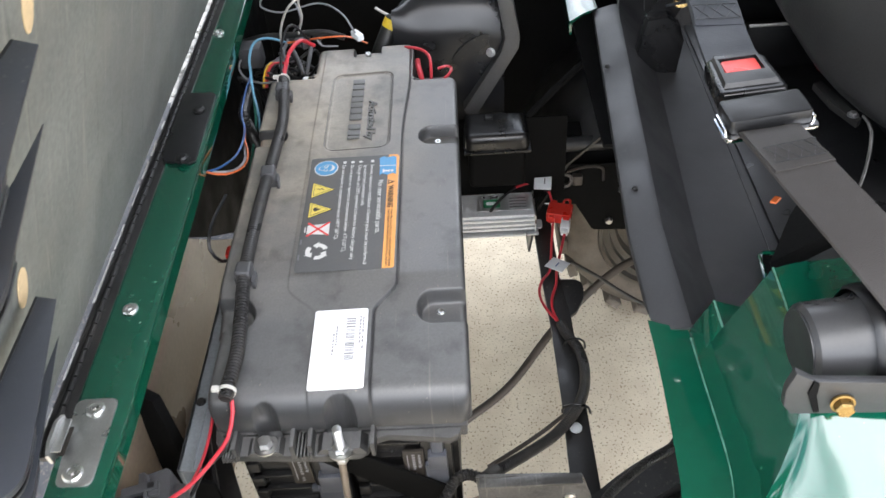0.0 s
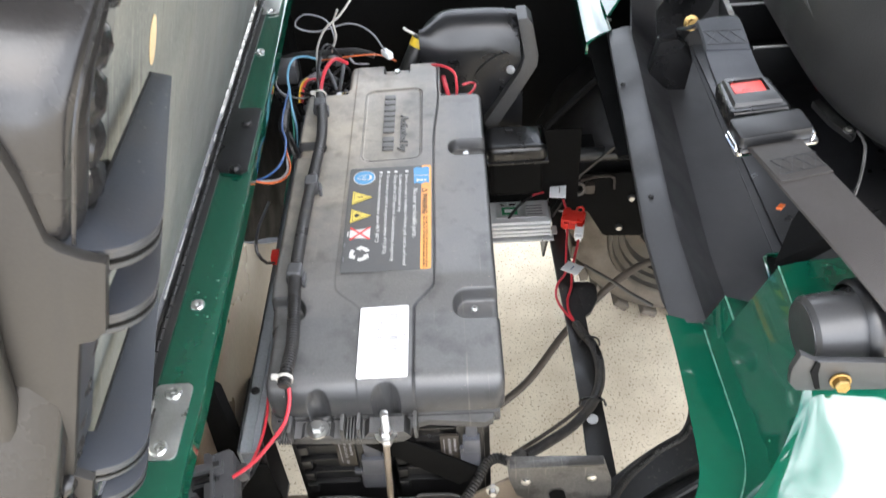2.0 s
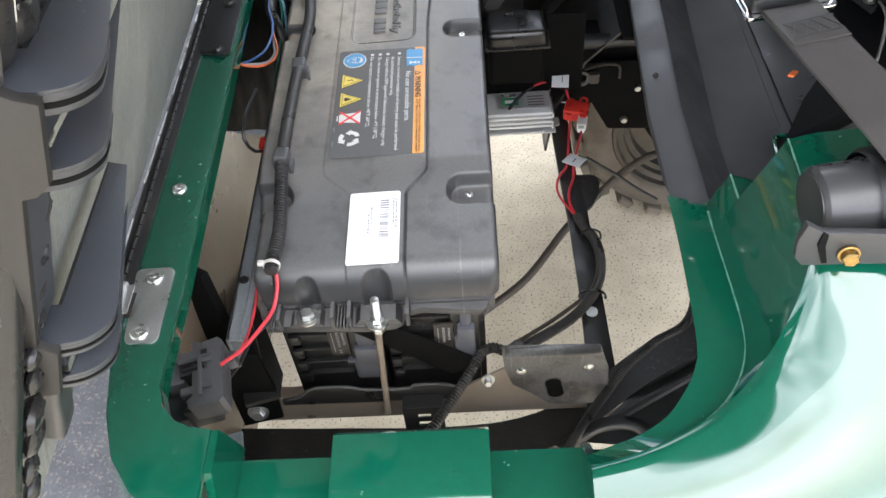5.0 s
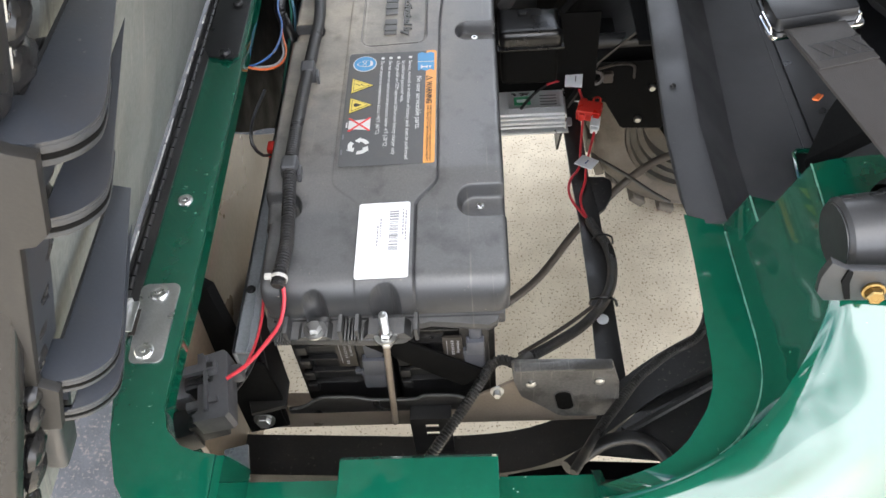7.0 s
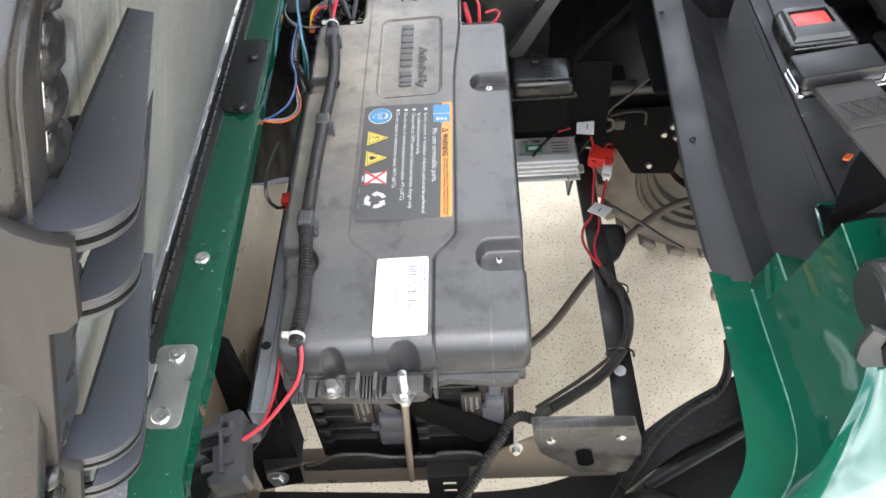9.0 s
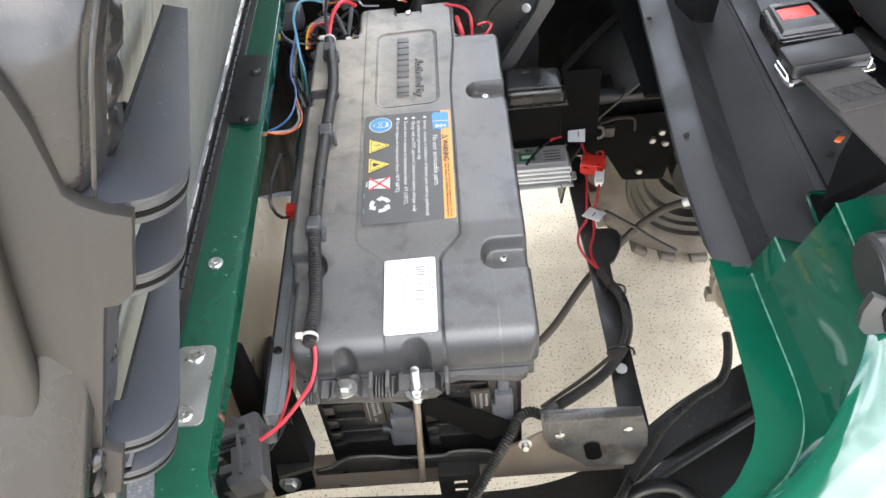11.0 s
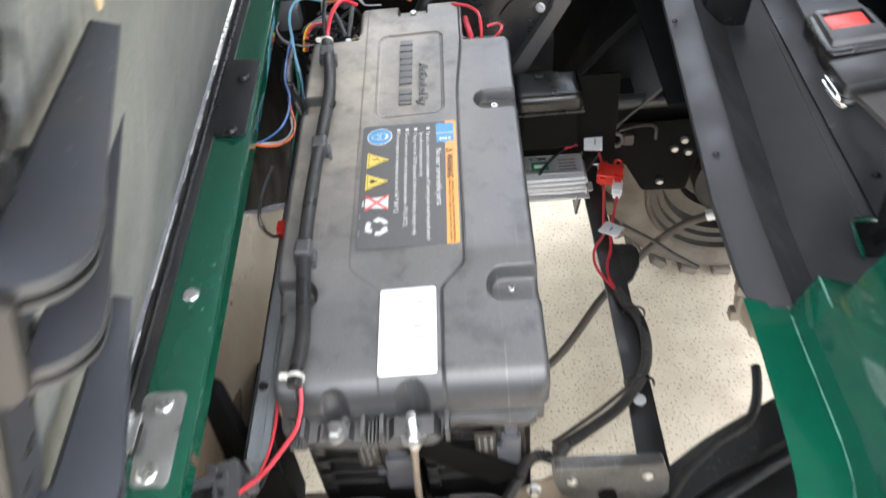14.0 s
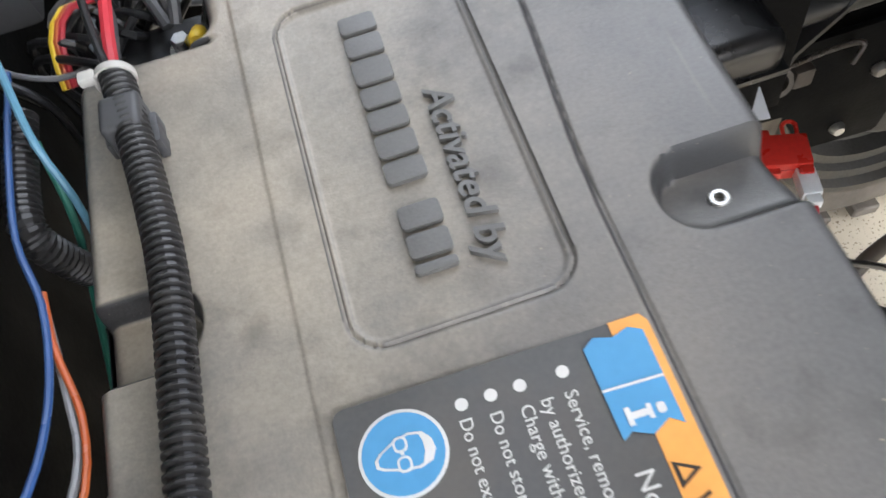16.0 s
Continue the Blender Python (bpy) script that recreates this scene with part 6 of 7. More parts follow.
def plug_block():
    p = thing("connector_block", "grey multi-pin connector pair clipped under the rim", "connector", (-.283, .51, .62))
    m = Matrix.Translation((-.276, .523, .662)) @ Matrix.Rotation(radians(11), 4, 'Z') @ Matrix.Rotation(radians(-6), 4, 'Y')
    o = [(-.016, .041), (-.010, .041), (-.008, .037), (.012, .039), (.016, .035), (.016, -.036), (.012, -.040), (-.020, -.038), (-.022, -.030), (-.016, -.026)]
    part("header_plate", prism(o, -.016, .012, "z", bev=.0015, m=m), M_GREYCONN, p)
    part("strain_boot", box(.014, .028, .008, .024, -.012, .004, .005, 2, m=m), M_GREYCONN, p)
    for y0, y1, z0, z1 in ((-.004, .026, -.026, .006), (-.042, -.010, -.036, -.004)):
        part("plug_body", box(-.062, -.026, y0, y1, z0, z1, .003, m=m), M_GREYCONN if y0 > -.02 else M_BLACK, p)
        bm = box(-.030, .004, y0 + .004, y1 - .004, z0 + .006, z1 + .006, .003, m=m)
        for k in range(3):
            yy = y0 + .008 + k * .006
            box(-.026, -.002, yy, yy + .002, z1 + .005, z1 + .0085, .0006, bm=bm, m=m)
        part("socket", bm, M_BLACK, p)
        part("latch", box(-.030, .006, y1 - .011, y1 - .001, z1 + .004, z1 + .012, .002, m=m), M_GREYCONN, p)
        part("latch_window", box(-.004, .003, y1 - .009, y1 - .003, z1 + .0105, z1 + .0125, .0005, m=m), M_BLACK, p)
    part("side_sheet", box(-.020, .006, -.070, -.030, -.075, -.070, .001, m=m), M_ANGLE, p, "grey sheet metal edge below the plug")
    part("hooked_rib", box(-.008, -.004, -.03, .034, .011, .017, .001, m=m), M_GREYCONN, p)
    part("rib_tooth", box(-.004, .006, .010, .016, .011, .0155, .001, m=m), M_GREYCONN, p)
    part("rib_tooth", box(-.004, .006, -.022, -.016, .011, .0155, .001, m=m), M_GREYCONN, p)
    w = thing("thin_wires", "thin red and black wires beside the battery", "wires", (-.25, .6, .55))
    part("red_wire", sweep([(-.252, .548, .660), (-.243, .575, .665), (-.2385, .605, .672), (-.243, .66, .670), (-.2435, .76, .668)], .0016, 6), M_REDWIRE, w)
    part("black_wire", sweep([(-0.278, 0.797, 0.600), (-0.284, 0.748, 0.580), (-0.291, 0.702, 0.560), (-.26, .60, .55)], .0035, 6), M_BLACKWIRE, w)


plug_block()


def side_wires():
    w = thing("side_harness", "bundle of blue, orange and black wires beside the battery", "wires", (-.26, 1.0, .7))
    def run(name, m_, r, *pts):
        part(name, sweep(pts, r, 8), m_, w)
    run("pale_blue_wire", M_CYANWIRE, .0019, (-0.230, 1.252, 0.740), (-0.249, 1.230, 0.760), (-0.263, 1.203, 0.770), (-0.269, 1.179, 0.760), (-0.264, 1.148, 0.750), (-0.260, 1.123, 0.735), (-0.256, 1.109, 0.710), (-0.258, 1.099, 0.680))
    run("blue_wire", M_BLUEWIRE, .0016, (-0.269, 1.166, 0.740), (-0.272, 1.121, 0.735), (-0.269, 1.074, 0.735), (-0.259, 1.039, 0.735), (-0.257, 1.004, 0.735), (-0.260, 0.971, 0.740), (-0.269, 0.939, 0.750), (-0.279, 0.918, 0.760), (-0.291, 0.913, 0.765))
    run("orange_wire", M_ORWIRE, .0015, (-0.261, 1.048, 0.730), (-0.257, 1.021, 0.730), (-0.248, 0.990, 0.730), (-0.246, 0.960, 0.735), (-0.253, 0.933, 0.745), (-0.268, 0.918, 0.755), (-0.290, 0.917, 0.765))
    run("grey_wire", M_GREYWIRE, .0017, (-0.262, 1.045, 0.728), (-0.254, 1.001, 0.728), (-0.250, 0.975, 0.730), (-0.253, 0.949, 0.738), (-0.262, 0.928, 0.750), (-0.280, 0.921, 0.757))
    run("green_wire", M_GREENWIRE, .0019, (-0.262, 1.129, 0.730), (-0.261, 1.103, 0.700), (-0.271, 1.072, 0.660), (-0.282, 1.034, 0.620))
    part("sleeve", sweep([(-0.269, 1.148, 0.730), (-0.272, 1.109, 0.725), (-0.270, 1.086, 0.722), (-0.266, 1.084, 0.700), (-0.265, 1.093, 0.670)], .0080, 12, rib=.0036, depth=.0015), M_LOOM, w, sharp=14)
    w2 = thing("drip_wire", "thin black wire looped against the kick panel", "wire", (-.28, .85, .6))
    part("wire", sweep([(-0.285, 0.969, 0.680), (-0.285, 0.890, 0.698), (-0.285, 0.861, 0.685), (-0.275, 0.859, 0.665), (-0.265, 0.871, 0.657)], .0022, 6), M_BLACKWIRE, w2)
    tagged(part("red_wire_clip", box(-.272, -.256, .866, .884, .652, .668, .003), M_REDP), "small red wire clip beside the battery", "clip")
    # tangle of wires and connectors beyond the battery
    t = thing("wire_tangle", "tangle of grey, black and coloured wires behind the battery", "wires", (-.23, 1.25, .7))
    def run2(name, m_, r, *pts):
        part(name, sweep(pts, r, 8), m_, t)
    run2("taped_branch", M_LOOM, .0048, (-0.317, 1.288, 0.720), (-0.270, 1.279, 0.735), (-0.221, 1.272, 0.740), (-0.173, 1.265, 0.745), (-0.140, 1.255, 0.740))
    part("grey_plug", box(-.305, -.27, 1.245, 1.275, .70, .735, .005), M_GREYCONN, t)
    run2("orange_wire", M_ORWIRE, .0014, (-0.226, 1.249, 0.740), (-0.171, 1.240, 0.750), (-0.132, 1.239, 0.750), (-0.105, 1.243, 0.735))
    run2("white_wire", M_ZIP, .0016, (-0.228, 1.214, 0.750), (-0.220, 1.197, 0.790), (-0.201, 1.183, 0.830), (-0.176, 1.185, 0.850), (-0.157, 1.197, 0.870))
    run2("white_wire", M_ZIP, .0016, (-0.208, 1.256, 0.750), (-0.194, 1.237, 0.790), (-0.196, 1.237, 0.810), (-0.184, 1.224, 0.840))
    run2("grey_wire", M_GREYWIRE, .0013, (-0.221, 1.284, 0.740), (-0.201, 1.256, 0.770), (-0.214, 1.287, 0.790), (-0.253, 1.311, 0.790), (-0.271, 1.313, 0.770), (-0.239, 1.307, 0.760), (-0.181, 1.310, 0.770), (-0.143, 1.276, 0.770), (-0.119, 1.230, 0.760))
    wp = Vector((-0.117, 1.232, 0.755))
    part("white_plug", box(-.005, .005, -.011, .011, -.005, .005, .002, m=Matrix.Translation(wp) @ Matrix.Rotation(radians(35), 4, "Z")), M_TAG, t)
    for i, (m_, dx) in enumerate(((M_YELWIRE, 0), (M_ORWIRE, .004), (M_REDWIRE, .008))):
        run2("harness_wire", m_, .0019, (-.262 + dx * .6, 1.19, .70), (-.259 + dx * .6, 1.205, .718), (-.25 + dx * .6, 1.22, .724), (-.232 + dx * .6, 1.232, .715))
    rnd = random.Random(9)
    for i in range(22):
        x, y = rnd.uniform(-.275, -.2), rnd.uniform(1.185, 1.25)
        run2("black_wire", rnd.choice((M_BLACKWIRE, M_BLACKWIRE, M_GREYWIRE)), .0024, (x, y, .64), (x + rnd.uniform(-.02, .03), y + rnd.uniform(-.02, .02), .70), (x + rnd.uniform(-.03, .04), y + rnd.uniform(-.03, .03), .715), (x + rnd.uniform(-.02, .05), y + .03, .66))
    run2("grey_loop", M_GREYWIRE, .0016, (-0.293, 1.266, 0.720), (-0.304, 1.235, 0.715), (-0.291, 1.207, 0.710), (-0.260, 1.188, 0.710), (-0.234, 1.186, 0.715))
    run2("grey_wire", M_GREYCONN, .0030, (-0.228, 1.263, 0.735), (-0.229, 1.221, 0.740), (-0.219, 1.184, 0.742), (-0.217, 1.144, 0.745))
    run2("grey_wire", M_GREYCONN, .0034, (-0.220, 1.246, 0.730), (-0.208, 1.217, 0.725), (-0.200, 1.195, 0.715))
    run2("grey_wire", M_GREYCONN, .0034, (-0.190, 1.239, 0.735), (-0.191, 1.213, 0.730), (-0.196, 1.195, 0.715))
    run2("grey_wire", M_GREYWIRE, .0012, (-0.170, 1.220, 0.750), (-0.176, 1.226, 0.755), (-0.169, 1.217, 0.750), (-0.145, 1.213, 0.750))
    for cx, cy in ((585, 100), (600, 108), (558, 92), (596, 80), (630, 85)):
        q_ = Vector((-0.210, 1.273, 0.728)) + Vector(((cx - 590) * .00062, (98 - cy) * .0009, 0))
        part("small_connector", box(-.007, .007, -.006, .006, -.006, .006, .002, m=Matrix.Translation(q_) @ Matrix.Rotation(cx * .7, 4, 'Z')), M_GREYCONN, t)
    # ring lug, yellow collar and terminals in the shoulder
    part("yellow_collar", lathe([(.0045, 0), (.0045, .016), (.003, .018), (0, .018)], 12, Matrix.Translation((-.186, 1.187, .712)) @ Matrix.Rotation(radians(60), 4, 'X')), M_YELWIRE, t)
    hexbolt("terminal_bolt", (-.194, 1.178, .712), .005, .009, M_STEEL, t, washer=1.5)
    part("terminal_block", box(-.236, -.182, 1.160, 1.21, .66, .706, .005), M_BLACK, t)
    # red leads at the other shoulder
    r = thing("red_leads", "thick red battery leads at the pack's far shoulder", "cable", (-.01, 1.18, .72))
    part("thick_lead", sweep([(-.022, 1.146, .712), (-.024, 1.160, .724), (-.028, 1.180, .729), (-.03, 1.21, .72)], .0042, 10), M_REDWIRE, r)
    part("thin_lead", sweep([(-.010, 1.146, .715), (-.009, 1.165, .736), (-.012, 1.185, .743), (-.025, 1.20, .745), (-.042, 1.212, .742), (-.055, 1.23, .732)], .0022, 8), M_REDWIRE, r)
    part("thin_lead", sweep([(.006, 1.152, .72), (.016, 1.160, .725), (.020, 1.175, .725), (.013, 1.187, .722), (0, 1.185, .72)], .0021, 8), M_REDWIRE, r)
    hexbolt("terminal_bolt", (-.020, 1.144, .708), .005, .008, M_STEEL, r, washer=1.4)
    part("terminal_block", box(-.032, .018, 1.142, 1.188, .66, .705, .005), M_GREYCONN, r)


side_wires()


# ---- black housings beyond the battery ----
def far_housings():
    b = thing("control_box", "black plastic control box with a rounded lid", "box", (.085, 1.14, .48))
    part("body", box(.038, .128, 1.150, 1.205, .515, .600, .010, 3), M_BLACKSHADE, b)
    part("mounting_plate", box(.00, .20, 1.2175, 1.2215, .445, .60, .001), M_BLACKSHADE, b, "flat black plate behind the box")
    part("lid", box(.034, .133, 1.142, 1.212, .588, .622, .013, 4), M_GLOSSBLACK, b)
    part("lid_seam", box(.032, .135, 1.140, 1.214, .590, .595, .002), M_GLOSSBLACK, b)
    part("latch", box(.066, .079, 1.186, 1.199, .620, .627, .003), M_GLOSSBLACK, b)
    t = thing("air_duct", "black moulded duct with a flanged rim", "duct", (.02, 1.30, .6))
    rows = []
    for i in range(13):
        k = i / 12
        x = -.066 + .163 * k
        zt = .789 - .036 * max(0, 1 - k / .32) ** 2 - .006 * max(0, (k - .62) / .38) ** 1.5
        zf = .746 + .020 * max(0, 1 - k / .3) ** 2 - .014 * max(0, (k - .7) / .3)
        rows.append(smooth_rows([(x, 1.345, zt - .06), (x, 1.318, zt - .012), (x, 1.298, zt), (x, 1.275, (zt + zf) / 2 + .010), (x, 1.259, zf), (x + .004 * k, 1.256, zf - .03), (x + .004 * k, 1.262, zf - .10 - .05 * k), (x, 1.28, .56)], 3))
    part("duct", loft(rows, .003), M_DUCT, t, sharp=70)
    m_ = Matrix.Translation((.050, 1.2535, .708)) @ Matrix.Rotation(radians(-38), 4, 'Y')
    part("recess_rim", prism(circle(0, 0, .036, 24, .012), -.001, .0012, "y", m=m_), M_DARKSTEEL, t)
    o = [(0.091, 1.245, 0.798), (0.106, 1.245, 0.799), (0.115, 1.245, 0.788), (0.125, 1.245, 0.731), (0.123, 1.245, 0.711), (0.054, 1.245, 0.591), (0.040, 1.245, 0.596), (0.035, 1.245, 0.606), (0.095, 1.245, 0.705), (0.102, 1.245, 0.730), (0.094, 1.245, 0.780)]
    part("flange", prism([(q[0], q[2]) for q in o], 1.240, 1.285, "y", bev=.003), M_FLANGE, t, "grey-black flange")
    hexbolt("flange_bolt", (.081, 1.254, .700), .0045, .005, M_STEEL, t, up=(-.3, -1, .3), washer=1.6)
    c = thing("coil_can", "small dark canister with an orange band", "canister", (-.08, 1.31, .70))
    axis = Vector((.030, .018, .056)).normalized()
    m = Matrix.Translation((-.092, 1.268, .698)) @ axis.to_track_quat('Z', 'Y').to_matrix().to_4x4()
    part("can", lathe([(0, 0), (.0135, 0), (.014, .060), (.011, .064), (0, .064)], 18, m), M_DARKSTEEL, c)
    part("band", lathe([(.0141, .046), (.0144, .047), (.0144, .059), (.0141, .060)], 18, m), M_YELWIRE, c, "orange-yellow paper band")
    part("stud", sweep([(-.070, 1.29, .752), (-.084, 1.292, .760), (-.092, 1.293, .766)], .0022, 6), M_ZIP, c, "white stub lead")
    # wheel-arch liner and braces
    a = thing("wheel_arch_liner", "black plastic wheel-arch liner", "liner", (.3, 1.3, .5))
    bm = bmesh.new()
    rows = []
    for i in range(11):
        t_ = radians(0 + 18 * i)
        rows.append([(.47 - .33 * math.cos(t_), y, .30 + .34 * math.sin(t_)) for y in (1.22, 1.34, 1.45, 1.56)])
    loft(rows, .004, bm=bm)
    part("liner", bm, M_DARKSTEEL, a, sharp=60)
    part("brace", sweep([(0.137, 1.223, 0.600), (0.186, 1.243, 0.640), (0.256, 1.262, 0.700)], .006, 8), M_BLACKSHADE, a)
    part("top_skin", box(.215, .62, 1.0, 1.56, .70, .706, 0), M_BLACKSHADE, a)


far_housings()


def tyre_lugs(c, y0, y1, R, n, wheel):
    for i in range(n):
        m = Matrix.Translation((c.x, (y0 + y1) / 2, c.z)) @ Matrix.Rotation(2 * math.pi * i / n, 4, 'Y') @ Matrix.Translation((0, 0, R))
        h = (y1 - y0) / 2
        part("lug", box(-.019, .019, .02, h + .004, -.012, .006, .003, 1, m=m), M_RUBBER, wheel)
        part("lug", box(-.019, .019, -h - .004, -.02, -.012, .006, .003, 1, m=m @ Matrix.Rotation(math.pi / n, 4, 'Y') @ Matrix.Translation((0, 0, -.0036))), M_RUBBER, wheel)


def rear_wheel(name_at, y0, y1):
    c = Vector((.463, (y0 + y1) / 2, .262))
    m = Matrix.Translation(c) @ Matrix.Rotation(radians(90), 4, 'X')
    h = (y1 - y0) / 2
    w = part("rear_wheel", lathe([(.085, h - .06), (.085, h - .01), (.07, h), (0, h)], 32, m), M_DARKSTEEL, cart, "rear wheel with a dusty lugged off-road tyre")
    t = part("tyre", lathe([(.165, -h + .02), (.18, -h), (.21, -h - .006), (.235, -h + .006), (.250, -h + .03), (.254, 0), (.250, h - .03), (.235, h - .006), (.21, h + .006), (.18, h), (.165, h - .02)], 56, m), M_RUBBER, w)
    tyre_lugs(c, y0, y1, .254, 22, w)
    part("rim", lathe([(.182, h - .004), (.178, h + .003), (.171, h + .002), (.168, h - .010), (.156, h - .012), (.153, h - .022), (.142, h - .024), (.138, h - .045), (.11, h - .05), (.105, h - .07), (.06, h - .075), (.0, h - .075)], 48, m), M_RIM, w, "scuffed bright steel rim")
    return w


rear_wheel(None, 1.305, 1.50)


def rear_axle():
    a = thing("rear_axle", "dust-covered rear axle and differential housing", "axle", (.47, 1.0, .2))
    m = Matrix.Translation((.505, 1.02, .27)) @ Matrix.Rotation(radians(90), 4, 'X')
    part("tube", lathe([(0, -.30), (.032, -.30), (.034, -.10), (.05, -.05), (.05, .05), (.034, .2), (.034, .55), (0, .55)], 24, m), M_DUST, a)
    m2 = Matrix.Translation((.488, 1.05, .24)) @ Matrix.Rotation(radians(90), 4, 'X')
    part("housing", lathe([(0, -.075), (.06, -.07), (.085, -.05), (.092, -.012), (.098, -.010), (.098, .010), (.092, .012), (.085, .05), (.06, .07), (0, .075)], 40, m2), M_DUST, a)
    for k in range(9):
        t = radians(40 * k)
        part("bolt_boss", box(-.012, .012, -.012, .012, -.010, .010, .004, m=m2 @ Matrix.Translation((.098 * math.cos(t), .098 * math.sin(t), 0))), M_DUST, a)


rear_axle()


# ---- seat belt, retractor and seat behind ----
def frame_at(o, ax, ay):
    """A pose with its x along ax and y close to ay."""
    x = Vector(ax).normalized()
    z = x.cross(Vector(ay)).normalized()
    y = z.cross(x)
    m = Matrix((x, y, z)).transposed().to_4x4()
    m.translation = o
    return m


def seat_belt():
    a = Vector((.285, .90, .945))
    b = Vector((.28, .66, .96))
    buckle = thing("seat_belt_buckle", "black seat belt buckle with a red press button, latched", "buckle", tuple(a))
    m = frame_at(Vector((.2815, .752, .957)), (.02, -1, .06), (1, .24, .06))
    o = [(-.032, -.022), (-.028, -.0265), (.026, -.029), (.031, -.026), (.031, .026), (.026, .029), (-.028, .0265), (-.032, .022)]
    part("body", prism(o, -.012, .0075, "z", bev=.004, seg=3, m=m), M_GLOSSBLACK, buckle)
    # raised surround with the button sunk in it
    bm = bmesh.new()
    outer = [(-.030, -.021), (.022, -.024), (.022, .024), (-.030, .021)]
    hole = [(-.023, -.0165), (.002, -.0175), (.002, .0175), (-.023, .0165)]
    lo, hi_o, hi_h, deep = [[bm.verts.new(m @ Vector((x, y, z))) for x, y in ring] for ring, z in ((outer, .0070), ([(x * .93 - .001, y * .9) for x, y in outer], .0112), (hole, .0112), (hole, .006))]
    for r0, r1 in ((lo, hi_o), (hi_o, hi_h), (hi_h, deep)):
        for i in range(4):
            bm.faces.new((r0[i], r0[(i + 1) % 4], r1[(i + 1) % 4], r1[i]))
    part("surround", bm, M_BLACK, buckle)
    part("press_button", prism(round_rect(-.0215, .0005, -.0155, .0155, .003), .005, .0096, "z", bev=.001, m=m), M_REDP, buckle, "red press button")
    m2 = frame_at(Vector((.2810, .691, .963)), (.06, -1, .04), (1, .17, .08))
    tongue = thing("seat_belt_tongue", "black and chrome belt tongue pushed into the buckle", "belt tongue", tuple(b))
    part("grip", prism(round_rect(-.017, .017, -.0335, .0335, .004), -.003, .010, "z", bev=.0025, m=m2), M_BLACK, tongue)
    part("chrome_plate", prism(round_rect(-.0135, .0225, -.0385, .0385, .006), -.007, -.0032, "z", bev=.001, m=m2), M_CHROME, tongue, "chrome tongue plate")
    for s_ in (-1, 1):
        part("chrome_ear", prism(round_rect(-.010, .014, min(s_ * .0345, s_ * .0372), max(s_ * .0345, s_ * .0372), .0012), -.006, .0015, "z", bev=.0008, m=m2), M_CHROME, tongue, "bright rolled edge")
    w = thing("seat_belt", "dark grey seat belt webbing", "seat belt", tuple(a))
    part("buckle_strap", ribbon([(.316, 1.075, .862), (.306, 1.02, .893), (.298, .962, .926), (.297, .944, .940), (.295, .922, .948), (.291, .885, .951), (.286, .845, .952), (.283, .80, .953), (.282, .775, .954)], .049, .0035, side=(1, .20, .05)), M_BELT, w, "blue-black stitched webbing loop")
    part("rounded_tip", prism([(.0245 * math.cos(radians(t_)), .016 * math.sin(radians(t_))) for t_ in range(0, 181, 15)], -.0018, .0018, "z", bev=.001, m=frame_at(Vector((.2975, .941, .9415)), (1, .20, .05), (-.2, 1, -.35))), M_BELT, w)
    part("fold", ribbon([(.2955, .932, .949), (.291, .885, .9535), (.287, .855, .9535)], .0465, .0015, side=(1, .20, .05)), M_BELT, w)
    part("lap_strap", ribbon([(.279, .672, .963), (.281, .64, .969), (.288, .592, .973), (.299, .54, .974), (.316, .485, .968), (.335, .44, .955)], .0495, .0022, side=(1, .16, .06)), M_WEB, w)
    part("stitched_end", ribbon([(.279, .669, .966), (.281, .642, .9705), (.286, .610, .9738)], .0475, .0014, side=(1, .16, .06)), M_WEB, w)
    # crossed stitching
    def stitch(c, ax, ay, half, length, n_):
        c, ax, ay = Vector(c), Vector(ax).normalized(), Vector(ay).normalized()
        bm = bmesh.new()
        for s0 in (0, 1):
            pts = [c + ay * (-half + 2 * half * i / n_) + ax * (length if (i + s0) % 2 else 0) for i in range(n_ + 1)]
            for pa, pb in zip(pts, pts[1:]):
                sweep([pa, pb], .00035, 4, bm=bm, smooth=False)
        for e in (0, length):
            sweep([c + ay * -half + ax * e, c + ay * half + ax * e], .00035, 4, bm=bm, smooth=False)
        part("stitching", bm, M_BLACKWIRE, w)
    stitch((.2885, .866, .9552), (.10, 1, -.03), (1, -.1, .05), .021, .030, 3)
    stitch((.2855, .618, .9755), (-.10, 1, -.10), (1, .16, .06), .021, .022, 4)
    an = thing("belt_anchor", "black steel belt anchor bracket with a zinc bolt", "bracket", (.30, 1.1, .75))
    o = [(.279, .896), (.330, .908), (.346, .889), (.341, .872), (.320, .842), (.306, .814), (.288, .818), (.272, .840), (.268, .875)]
    part("plate", prism(o, 1.098, 1.104, "y", bev=.002), M_GLOSSBLACK, an)
    part("top_fold", ribbon([(.305, 1.104, .898), (.307, 1.098, .908), (.308, 1.085, .911), (.309, 1.066, .908)], .054, .009, side=(1, 0, .16)), M_GLOSSBLACK, an)
    o = [(.275, .832), (.264, .766), (.272, .7515), (.322, .7515), (.326, .80), (.318, .822), (.300, .836)]
    part("lower_block", prism(o, 1.086, 1.108, "y", bev=.004), M_GLOSSBLACK, an)
    hexbolt("anchor_bolt", (.315, 1.090, .858), .0055, .009, M_BRASS, an, up=(.0, -1, .45), washer=1.9, label="yellow zinc bolt")


seat_belt()


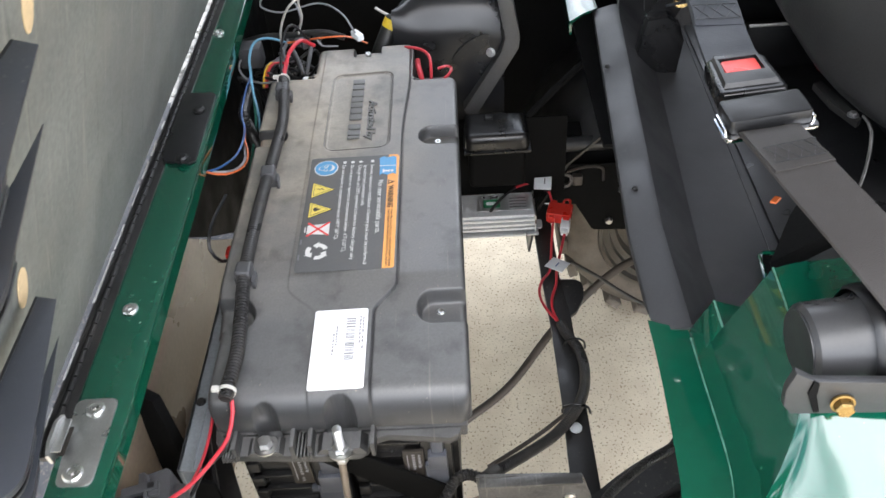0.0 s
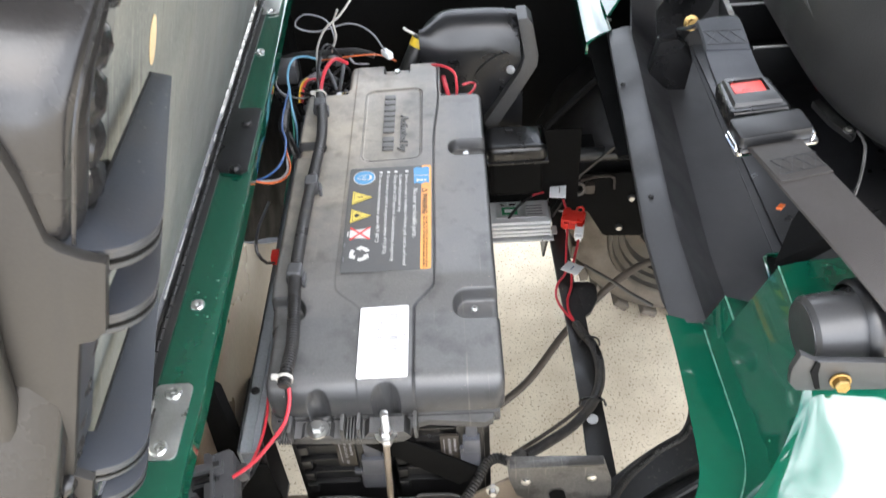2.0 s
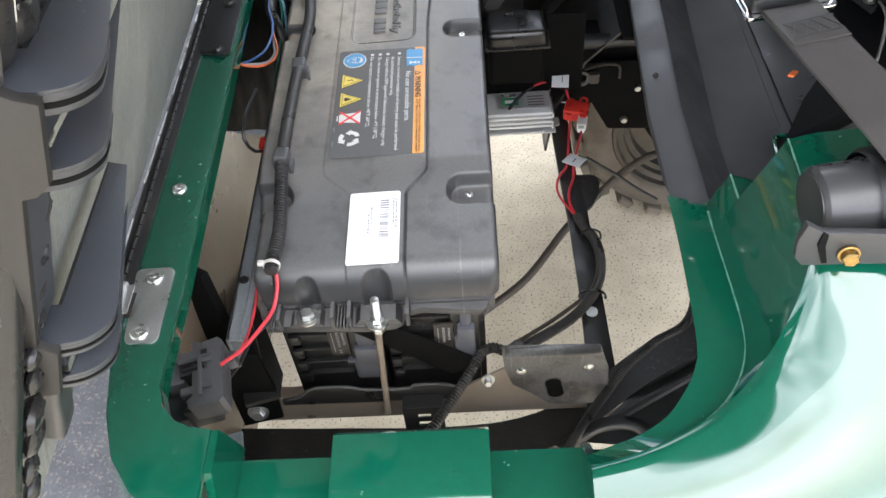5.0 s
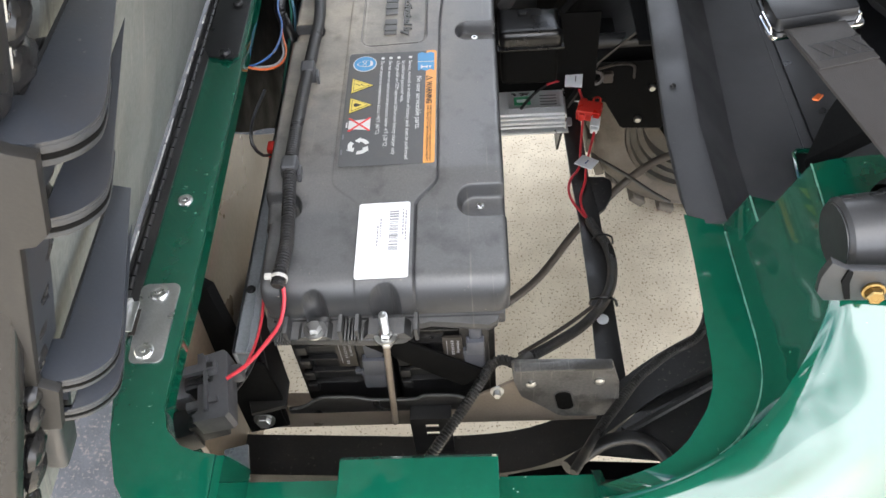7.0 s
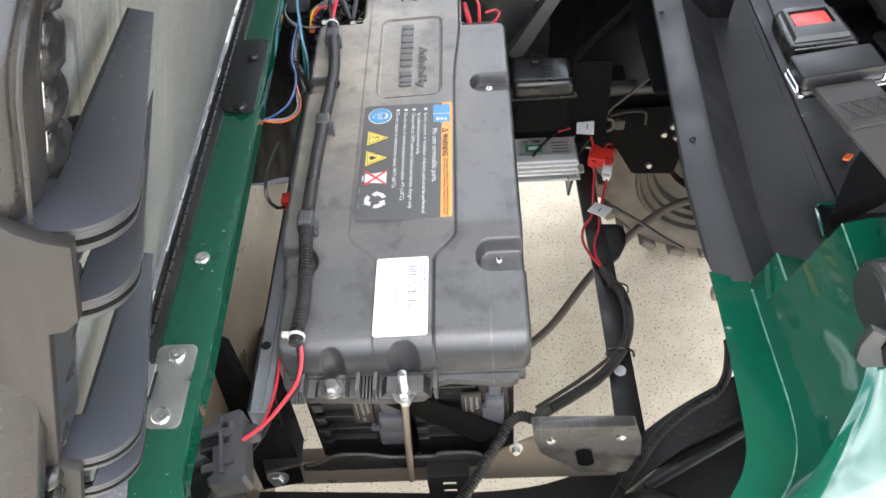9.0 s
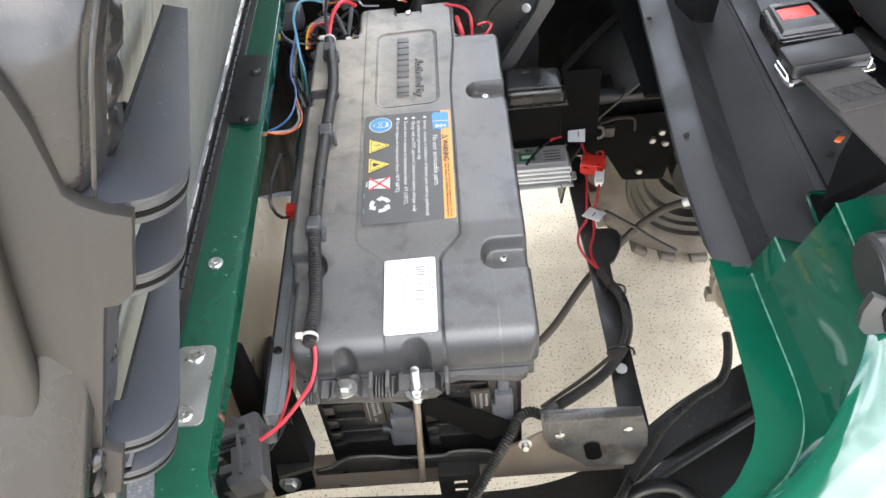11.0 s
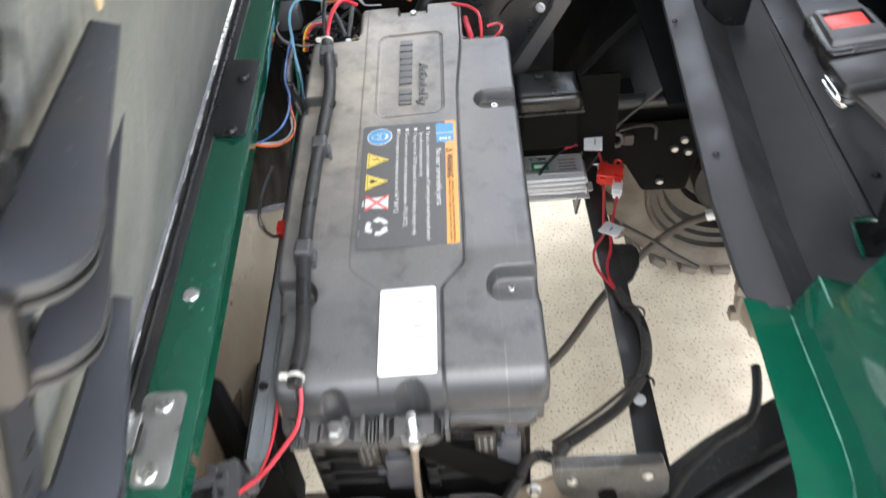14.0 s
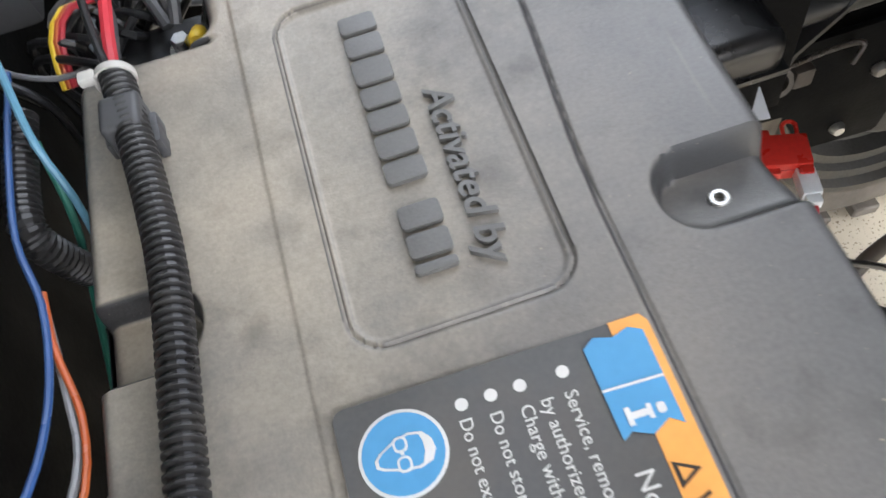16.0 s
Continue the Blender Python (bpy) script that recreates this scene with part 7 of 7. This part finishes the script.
def retractor():
    r = thing("belt_retractor", "grey belt retractor on a black bracket with a zinc bolt", "retractor", (.30, .47, .86))
    c = Vector((.284, .486, .922))
    ax = Vector((1, .06, .06)).normalized()
    q = ax.to_track_quat('Z', 'Y').to_matrix().to_4x4()
    m = Matrix.Translation(c) @ q
    part("spring_cap", lathe([(0, -.030), (.0255, -.030), (.0285, -.027), (.029, -.022), (.029, .004), (.031, .008), (0, .008)], 32, m), M_HOUSING, r)
    part("cap_face", lathe([(0, -.0312), (.0245, -.0312), (.0245, -.0296), (0, -.0296)], 32, m), M_RETRACT, r, "dark cap face")
    bm = lathe([(.034, .006), (.037, .010), (.037, .018), (.033, .024), (.0, .024)], 28, m)
    part("side_plate", bm, M_BLACK, r)
    bm = box(-.034, .040, -.036, .034, .022, .088, .010, 4, m=m)
    part("housing", bm, M_HOUSING, r)
    part("paper_label", box(-.02, .02, -.0365, -.0355, .04, .075, 0, m=m), M_LABEL, r, "white paper label")
    part("housing_seam", box(-.0355, .0415, -.0375, .0355, .052, .055, .002, m=m), M_BLACK, r)
    o = [(0.230, 0.440, 0.916), (0.228, 0.440, 0.933), (0.231, 0.440, 0.950), (0.244, 0.440, 0.941), (0.284, 0.440, 0.937), (0.304, 0.440, 0.935), (0.315, 0.440, 0.903), (0.237, 0.440, 0.907)]
    part("bracket", prism([(q[0], q[2]) for q in o], .438, .444, "y", bev=.001), M_RETRACT, r)
    # slot drawn as a black patch for its inner shade
    part("bracket_slot", prism([(q[0], q[2]) for q in ((0.250, 0.438, 0.910), (0.242, 0.438, 0.930), (0.243, 0.438, 0.943), (0.247, 0.438, 0.940), (0.248, 0.438, 0.928), (0.254, 0.438, 0.910))], .4365, .438, "y"), M_BLACKSHADE, r)
    part("bracket_arm", box(.25, .40, .444, .53, .848, .856, .003), M_BLACK, r)
    hexbolt("mounting_bolt", tuple(Vector((0.266, 0.436, 0.920))), .0062, .008, M_BRASS, r, up=(-.1, -1, .15), washer=1.25, label="yellow zinc bolt")
    g = thing("belt_guide", "black guide loop above the retractor", "belt guide", (.35, .55, .95))
    part("loop", sweep([(.33, .53, .955), (.345, .555, .965), (.37, .56, .965)], .006, 8), M_BLACK, g)


retractor()


def rear_seat():
    s = thing("rear_seat_back", "charcoal vinyl seat back behind the bay", "seat", (.5, .95, .9))
    rows = []
    path = [(.435, 1.50), (.437, 1.30), (.430, 1.10), (.425, .98), (.425, .90), (.434, .84), (.46, .78), (.52, .72), (.62, .68)]
    for x, y in path:
        ring = []
        for dx, z in ((.02, .858), (.0, .872), (-.004, .90), (.004, .96), (.03, 1.05), (.06, 1.16), (.10, 1.30)):
            ring.append((x + dx, y, z + .008 * math.sin(y * 3)))
        rows.append(ring)
    part("cushion", loft([smooth_rows(r, 3) for r in zip(*[smooth_rows(r, 3) for r in rows])], .01), M_SEATV, s, sharp=80)
    part("piping", sweep([(.434, 1.30, .952), (.4160, 1.114, .944), (.4165, 1.019, .940), (.4185, .914, .934), (.4255, .871, .932), (.4345, .861, .934), (.450, .853, .945), (.465, .845, .97)], .0042, 8), M_SEATV, s)
    part("under_panel", prism([(.46, 1.5), (.45, 1.0), (.465, .82), (.55, .72), (.9, .7), (.9, 1.5)], .84, .856, "z"), M_BLACK, s)
    b = thing("seat_back_frame", "black steel seat frame with bright worn edges", "frame", (.36, 1.1, .78))
    part("side_bar", prism([(.383, .94), (.388, .94), (.4225, 1.5), (.4175, 1.5)], .757, .818, "z"), M_BLACK, b)
    part("side_edge", prism([(.3815, .94), (.3895, .94), (.4240, 1.5), (.4160, 1.5)], .818, .8205, "z"), M_WHITEEDGE, b, "bright worn edge")
    for y in (1.082, 1.207, 1.357):
        part("cross_plate", box(.405, .52, y - .002, y + .002, .757, .818, .001), M_BLACK, b)
        part("bright_edge", box(.405, .52, y - .0025, y + .0025, .818, .820, .0005), M_WHITEEDGE, b, "bright worn edge")
        part("bolt_head", lathe([(.010, 0), (.010, .003), (.006, .008), (0, .008)], 12, Matrix.Translation((.466, y + .042, .757))), M_STEEL, b)
    part("floor_plate", box(.357, .60, .72, 1.5, .748, .756, .001), M_BLACK, b)
    # lever wire and strap beneath the seat
    part("lever_wire", sweep([(.440, .822, .860), (.441, .800, .856), (.434, .775, .825), (.418, .752, .79)], .0018, 6), M_TIEPLATE, b)
    part("latch_bracket", prism([(.418, .90), (.424, .86), (.438, .825), (.444, .83), (.436, .87), (.428, .905)], .842, .850, "z", bev=.001), M_DARKSTEEL, b, "dull dark latch bracket")
    hexbolt("pivot_screw", (.437, .836, .851), .004, .004, M_STEEL, b, washer=1.5)
    part("red_edge", sweep([(.4225, .98, .866), (.4235, .94, .862), (.4245, .91, .859)], .0008, 6), M_DARKRED, b)
    tagged(part("orange_tag", box(-.0025, .0025, -.004, .004, -.001, .001, .0005, m=frame_at(Vector((0.266, 0.600, 0.950)), (1, -1, .4), (1, 1, 0))), M_ORWIRE), "small orange tag peeping under the belt", "tag")
    # green rim round the strap opening, and the black strap standing in it
    g = thing("strap_recess", "green rimmed slot where a black strap passes down", "trim", (.33, .70, .757))
    part("slot_rim", sweep([(.326, .688, .7565), (.3305, .731, .7565), (.334, .735, .7565), (.350, .735, .7565), (.380, .7315, .7565)], .0026, 8, smooth=False), M_GREEN, g)
    # black sheet paints the opening's shade on the channel floor
    part("slot_opening_shade", prism([(.327, .690), (.332, .733), (.404, .727), (.40, .680)], .7545, .7556, "z"), M_BLACKSHADE, g, "black sheet for the shade in the slot opening")
    part("strap", quad_slab([(.318, .668, .790), (.352, .724, .798), (.378, .756, .806), (.43, .70, .83)], .02, .003), M_BLACKSHADE, g, "flat black strap")


rear_seat()
